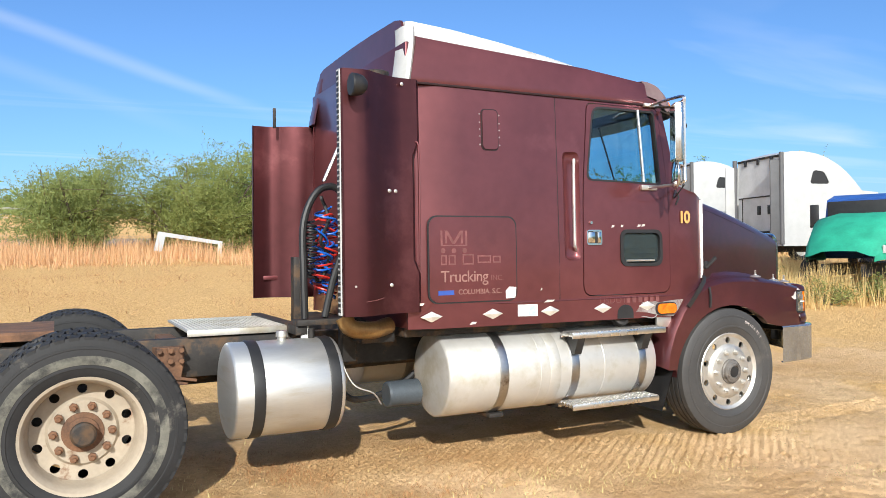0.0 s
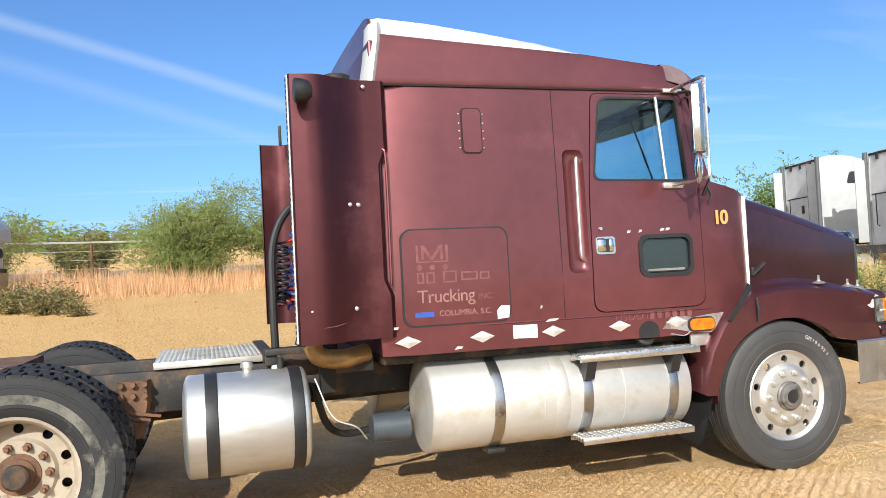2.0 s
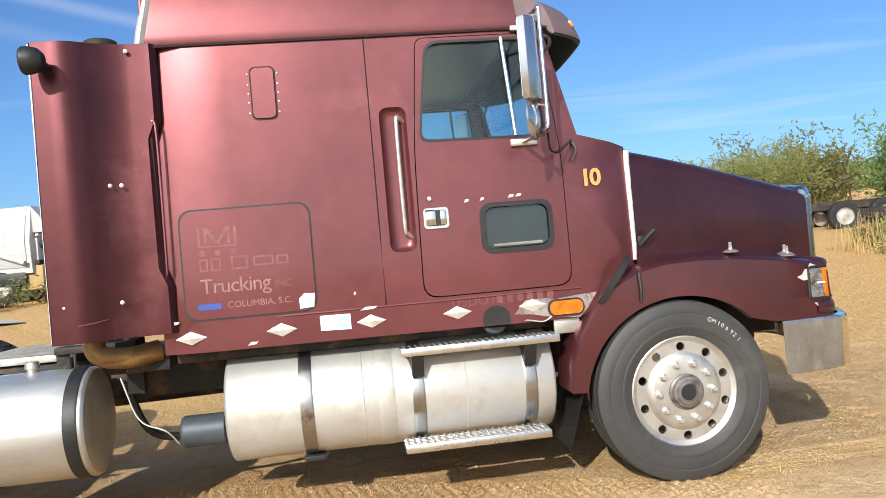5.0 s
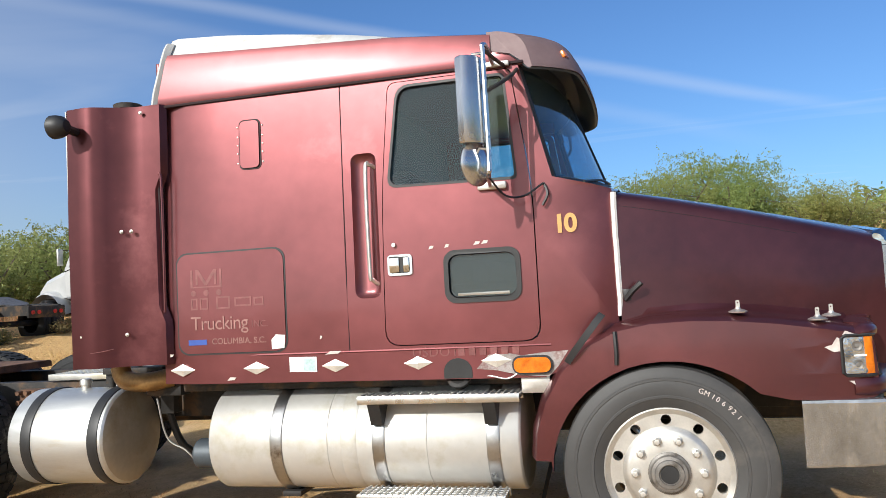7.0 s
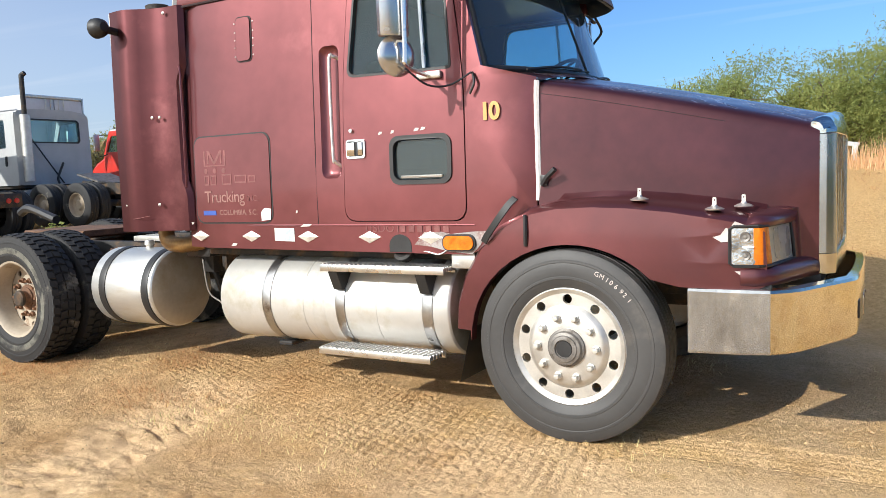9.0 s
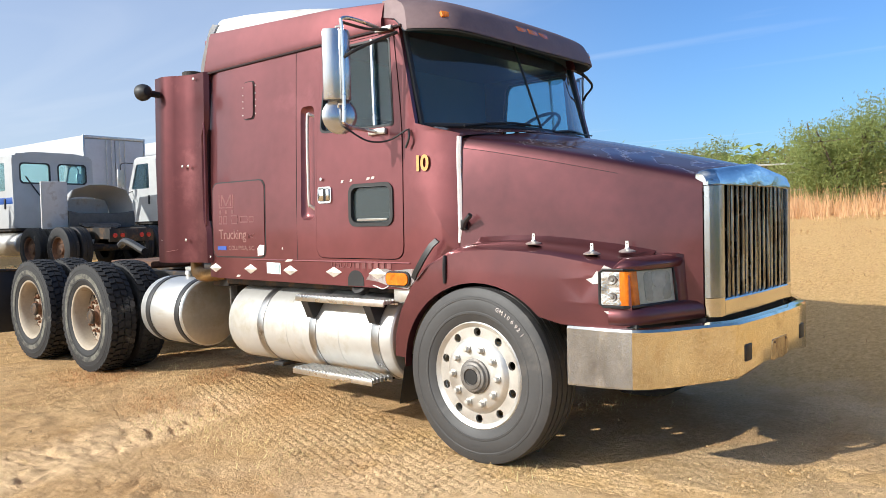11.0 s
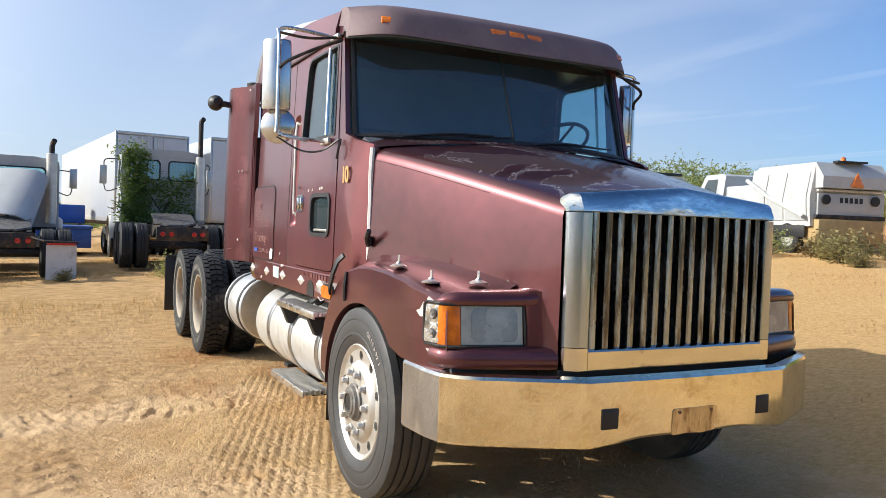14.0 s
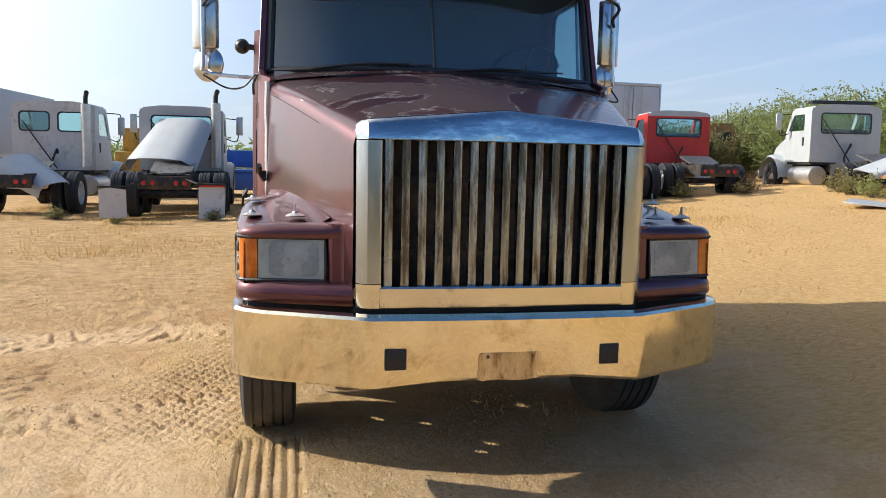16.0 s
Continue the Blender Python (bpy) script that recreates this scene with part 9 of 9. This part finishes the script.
def scatter(n, x0, x1, y0, y1, rng, keep):
    out = []
    while len(out) < n:
        x, y = rng.uniform(x0, x1), rng.uniform(y0, y1)
        if rng.uniform() < keep(x, y):
            out.append((x, y, hill(x, y) + relief(x, y) - 0.01))
    return out


patchy = lambda x, y: clip01(0.5 + 1.3 * noise.noise(Vector((x * 0.5, y * 0.5, 2))))
rng = np.random.default_rng(7)
pts = scatter(85000, -26, 24, 2.5, 22, rng, lambda x, y: patchy(x, y) * clip01((y - 2.0) / 6))
tagged(new("short_dry_grass", grass_mesh("short_dry_grass", pts, 0.02, 0.085, 0.0055, STRAW_GOLD, rng, 2.2)), "short straw-coloured dry grass on the lot", "grass", kind="stuff")
pts = scatter(66000, -34, 30, 17.0, 31.0, rng, lambda x, y: clip01(0.5 + 1.2 * noise.noise(Vector((x * 0.45, y * 0.45, 5)))) * clip01((y - 17 - 2 * noise.noise(Vector((x * 0.3, 0, 8)))) / 4))
tagged(new("tall_dry_grass", grass_mesh("tall_dry_grass", pts, 0.3, 1.0, 0.011, STRAW_RED, rng, 0.6)), "tall reddish dry grass along the fence", "grass", kind="stuff")
pts = scatter(7000, 8.8, 14.5, 4.6, 10.5, rng, lambda x, y: clip01(0.45 + 1.2 * noise.noise(Vector((x * 1.1, y * 1.1, 31)))) * clip01((y - 4.6) / 0.4))
tagged(new("tall_dry_grass", grass_mesh("tall_dry_grass", pts, 0.35, 0.95, 0.010, STRAW_RED, rng, 0.45)), "tall reddish dry grass before the blue truck", "grass", kind="stuff")
pts = scatter(26000, -21, -5, -12, 8, rng, lambda x, y: clip01(0.15 + 1.2 * noise.noise(Vector((x * 0.4, y * 0.4, 8)))) * clip01((-6.5 - x) / 5 + (0.5 if x < -7.5 else 0)))
tagged(new("yard_dry_grass", grass_mesh("yard_dry_grass", pts, 0.03, 0.13, 0.006, STRAW_GOLD, rng, 1.7)), "dry golden grass before the parked trucks", "grass", kind="stuff")
pts = scatter(6500, -5.2, -2.2, -2.1, 0.2, rng, lambda x, y: clip01(0.25 + 1.4 * noise.noise(Vector((x * 1.1, y * 1.1, 19)))) * clip01((y + 2.1) / 0.6) * clip01((-2.2 - x) / 0.6))
tagged(new("golden_litter", grass_mesh("golden_litter", pts, 0.012, 0.055, 0.004, STRAW_GOLD, rng, 2.2)), "golden dry grass litter beside the drive wheels", "grass", kind="stuff")
pts = scatter(9000, -7.5, 6.0, -6.0, -0.5, rng, lambda x, y: clip01(0.3 + 1.2 * noise.noise(Vector((x * 0.7, y * 0.7, 51)))))
tagged(new("straw_litter", grass_mesh("straw_litter", pts, 0.006, 0.02, 0.0035, STRAW, rng, 4.0)), "fine straw litter lying on the dirt", "grass", kind="stuff")
pts = scatter(1800, -6.5, 1.5, -2.6, 1.0, rng, lambda x, y: clip01(-0.1 + 1.6 * noise.noise(Vector((x * 0.9, y * 0.9, 11)))))
tagged(new("sparse_straw", grass_mesh("sparse_straw", pts, 0.015, 0.06, 0.004, STRAW, rng, 1.4)), "sparse straw round the truck's wheels", "grass", kind="stuff")

# clods and pebbles trodden into the dirt
rng = np.random.default_rng(17)
pts = np.array(scatter(12000, -6.5, 6.0, -6.0, 0.5, rng, lambda x, y: clip01(0.35 + 1.2 * noise.noise(Vector((x * 0.8, y * 0.8, 40))))))
octa = np.array([(1, 0, 0), (0, 1, 0), (-1, 0, 0), (0, -1, 0), (0, 0, 0.8), (0, 0, -0.5)], float)
oct_f = np.array([(0, 1, 4), (1, 2, 4), (2, 3, 4), (3, 0, 4), (1, 0, 5), (2, 1, 5), (3, 2, 5), (0, 3, 5)])
n = len(pts)
rad = 0.003 + 0.011 * rng.power(0.5, n)[:, None, None] * rng.uniform(0.3, 1, n)[:, None, None]
v = pts[:, None, :] + octa[None] * rad * rng.uniform(0.6, 1.4, (n, 6, 3)) + np.array((0, 0, 0.010))
me2 = bpy.data.meshes.new("dirt_clods")
me2.from_pydata(v.reshape(-1, 3).tolist(), [], (oct_f[None] + 6 * np.arange(n)[:, None, None]).reshape(-1, 3).tolist())
me2.materials.append(surface("dirt_clod", (0.55, 0.36, 0.18), 0.95, 0, 0.25, 20))
tagged(new("dirt_clods", me2), "small dry dirt clods and pebbles", "clods", kind="stuff")

# weeds
weed = {}
for key, sz, mat_ in (("low", 0.35, LEAF_OLIVE), ("tall", 0.6, LEAF)):
    rng = np.random.default_rng(21 if key == "low" else 22)
    cs, wb = [], bmesh.new()
    for i in range(26):
        d = Vector((rng.normal(), rng.normal(), rng.uniform(0.5, 1.6))).normalized() * sz * rng.uniform(0.5, 1.2)
        cyl(wb, (0, 0, -0.03), d, 0.008, 4, 0.003)
        cs += [tuple(d * u) for u in (0.5, 0.7, 0.85, 1.0)]
    weed[key] = (mesh_of("stem", wb, BARK), leaves_mesh("foliage", cs, 0.035, mat_, 9, np.array((0.07, 0.07, 0.06)), rng))
for key, x, y, sz in (("low", -8.1, 14.6, 1.5), ("low", -7.3, 14.9, 1.4), ("low", -6.7, 12.7, 1.0), ("low", -8.9, 14.4, 1.5), ("tall", 9.9, 5.3, 1.0), ("low", 10.6, 5.6, 1.2), ("tall", 11.6, 5.3, 1.1), ("low", 9.3, 6.6, 1.3), ("tall", 12.4, 5.2, 1.2), ("tall", 9.2, 7.8, 1.4), ("tall", 9.4, 8.9, 1.5), ("low", 9.6, 10.2, 1.5), ("tall", 10.4, 8.2, 1.5),
                      ("low", -12.7, -2.5, 0.6), ("low", -12.9, -4.5, 0.6), ("low", -13.6, -5.9, 0.7), ("tall", -12.5, -0.6, 0.8), ("low", -12.8, 0.9, 1.0), ("low", -13.9, -7.9, 0.7), ("tall", -10.6, 11.9, 0.9), ("low", -11.4, 12.0, 1.2), ("tall", -10.0, 12.6, 1.0), ("tall", -9.8, 13.6, 1.1), ("low", -12.2, 12.3, 1.2), ("low", -14.2, 9.2, 1.0), ("low", -13.8, 10.8, 1.0), ("low", -7.4, 13.2, 1.6), ("low", -8.2, 13.8, 1.4), ("tall", -10.6, 3.0, 1.0), ("low", -10.2, 4.2, 1.2)):
    t = thing("weed", "scrubby green weed in dry grass", "weed", "weeds in the yard", m=pose(x, y, hill(x, y) + relief(x, y), 0, 0, x * 77 % 360) @ Matrix.Scale(sz, 4))
    for nm, me2 in zip(("stem", "foliage"), weed[key]):
        o = new(nm, me2)
        o.parent = t

# vine over the third truck's back wall
rng = np.random.default_rng(9)
cs = []
vz = STANDS(VX, VY)
for i in range(400):
    if i % 3:
        y, z = rng.normal(-0.72, 0.17), rng.uniform(1.0, 2.95)
    else:
        y, z = rng.uniform(-0.6, 0.75), rng.uniform(1.0, 2.25)
    cs.append((VX - 3.3 + rng.uniform(0.0, 0.16), VY + y, vz + z))
vn = thing("vine", "green climbing vine over a white truck cab", "vine")
o = new("leaves", leaves_mesh("leaves", cs, 0.05, VINE, 12, np.array((0.05, 0.09, 0.10)), rng))
o.parent = vn
for i in range(7):
    y = VY - 1.0 + 0.1 * i
    part("stem", tube(bmesh.new(), [(VX - 3.1, y, vz + 0.1), (VX - 3.25, y + 0.08, vz + 1.1), (VX - 3.3, y - 0.06, vz + 2.0), (VX - 3.28, y + 0.03, vz + 2.8)], 0.010, 5, 4), BARK, vn)
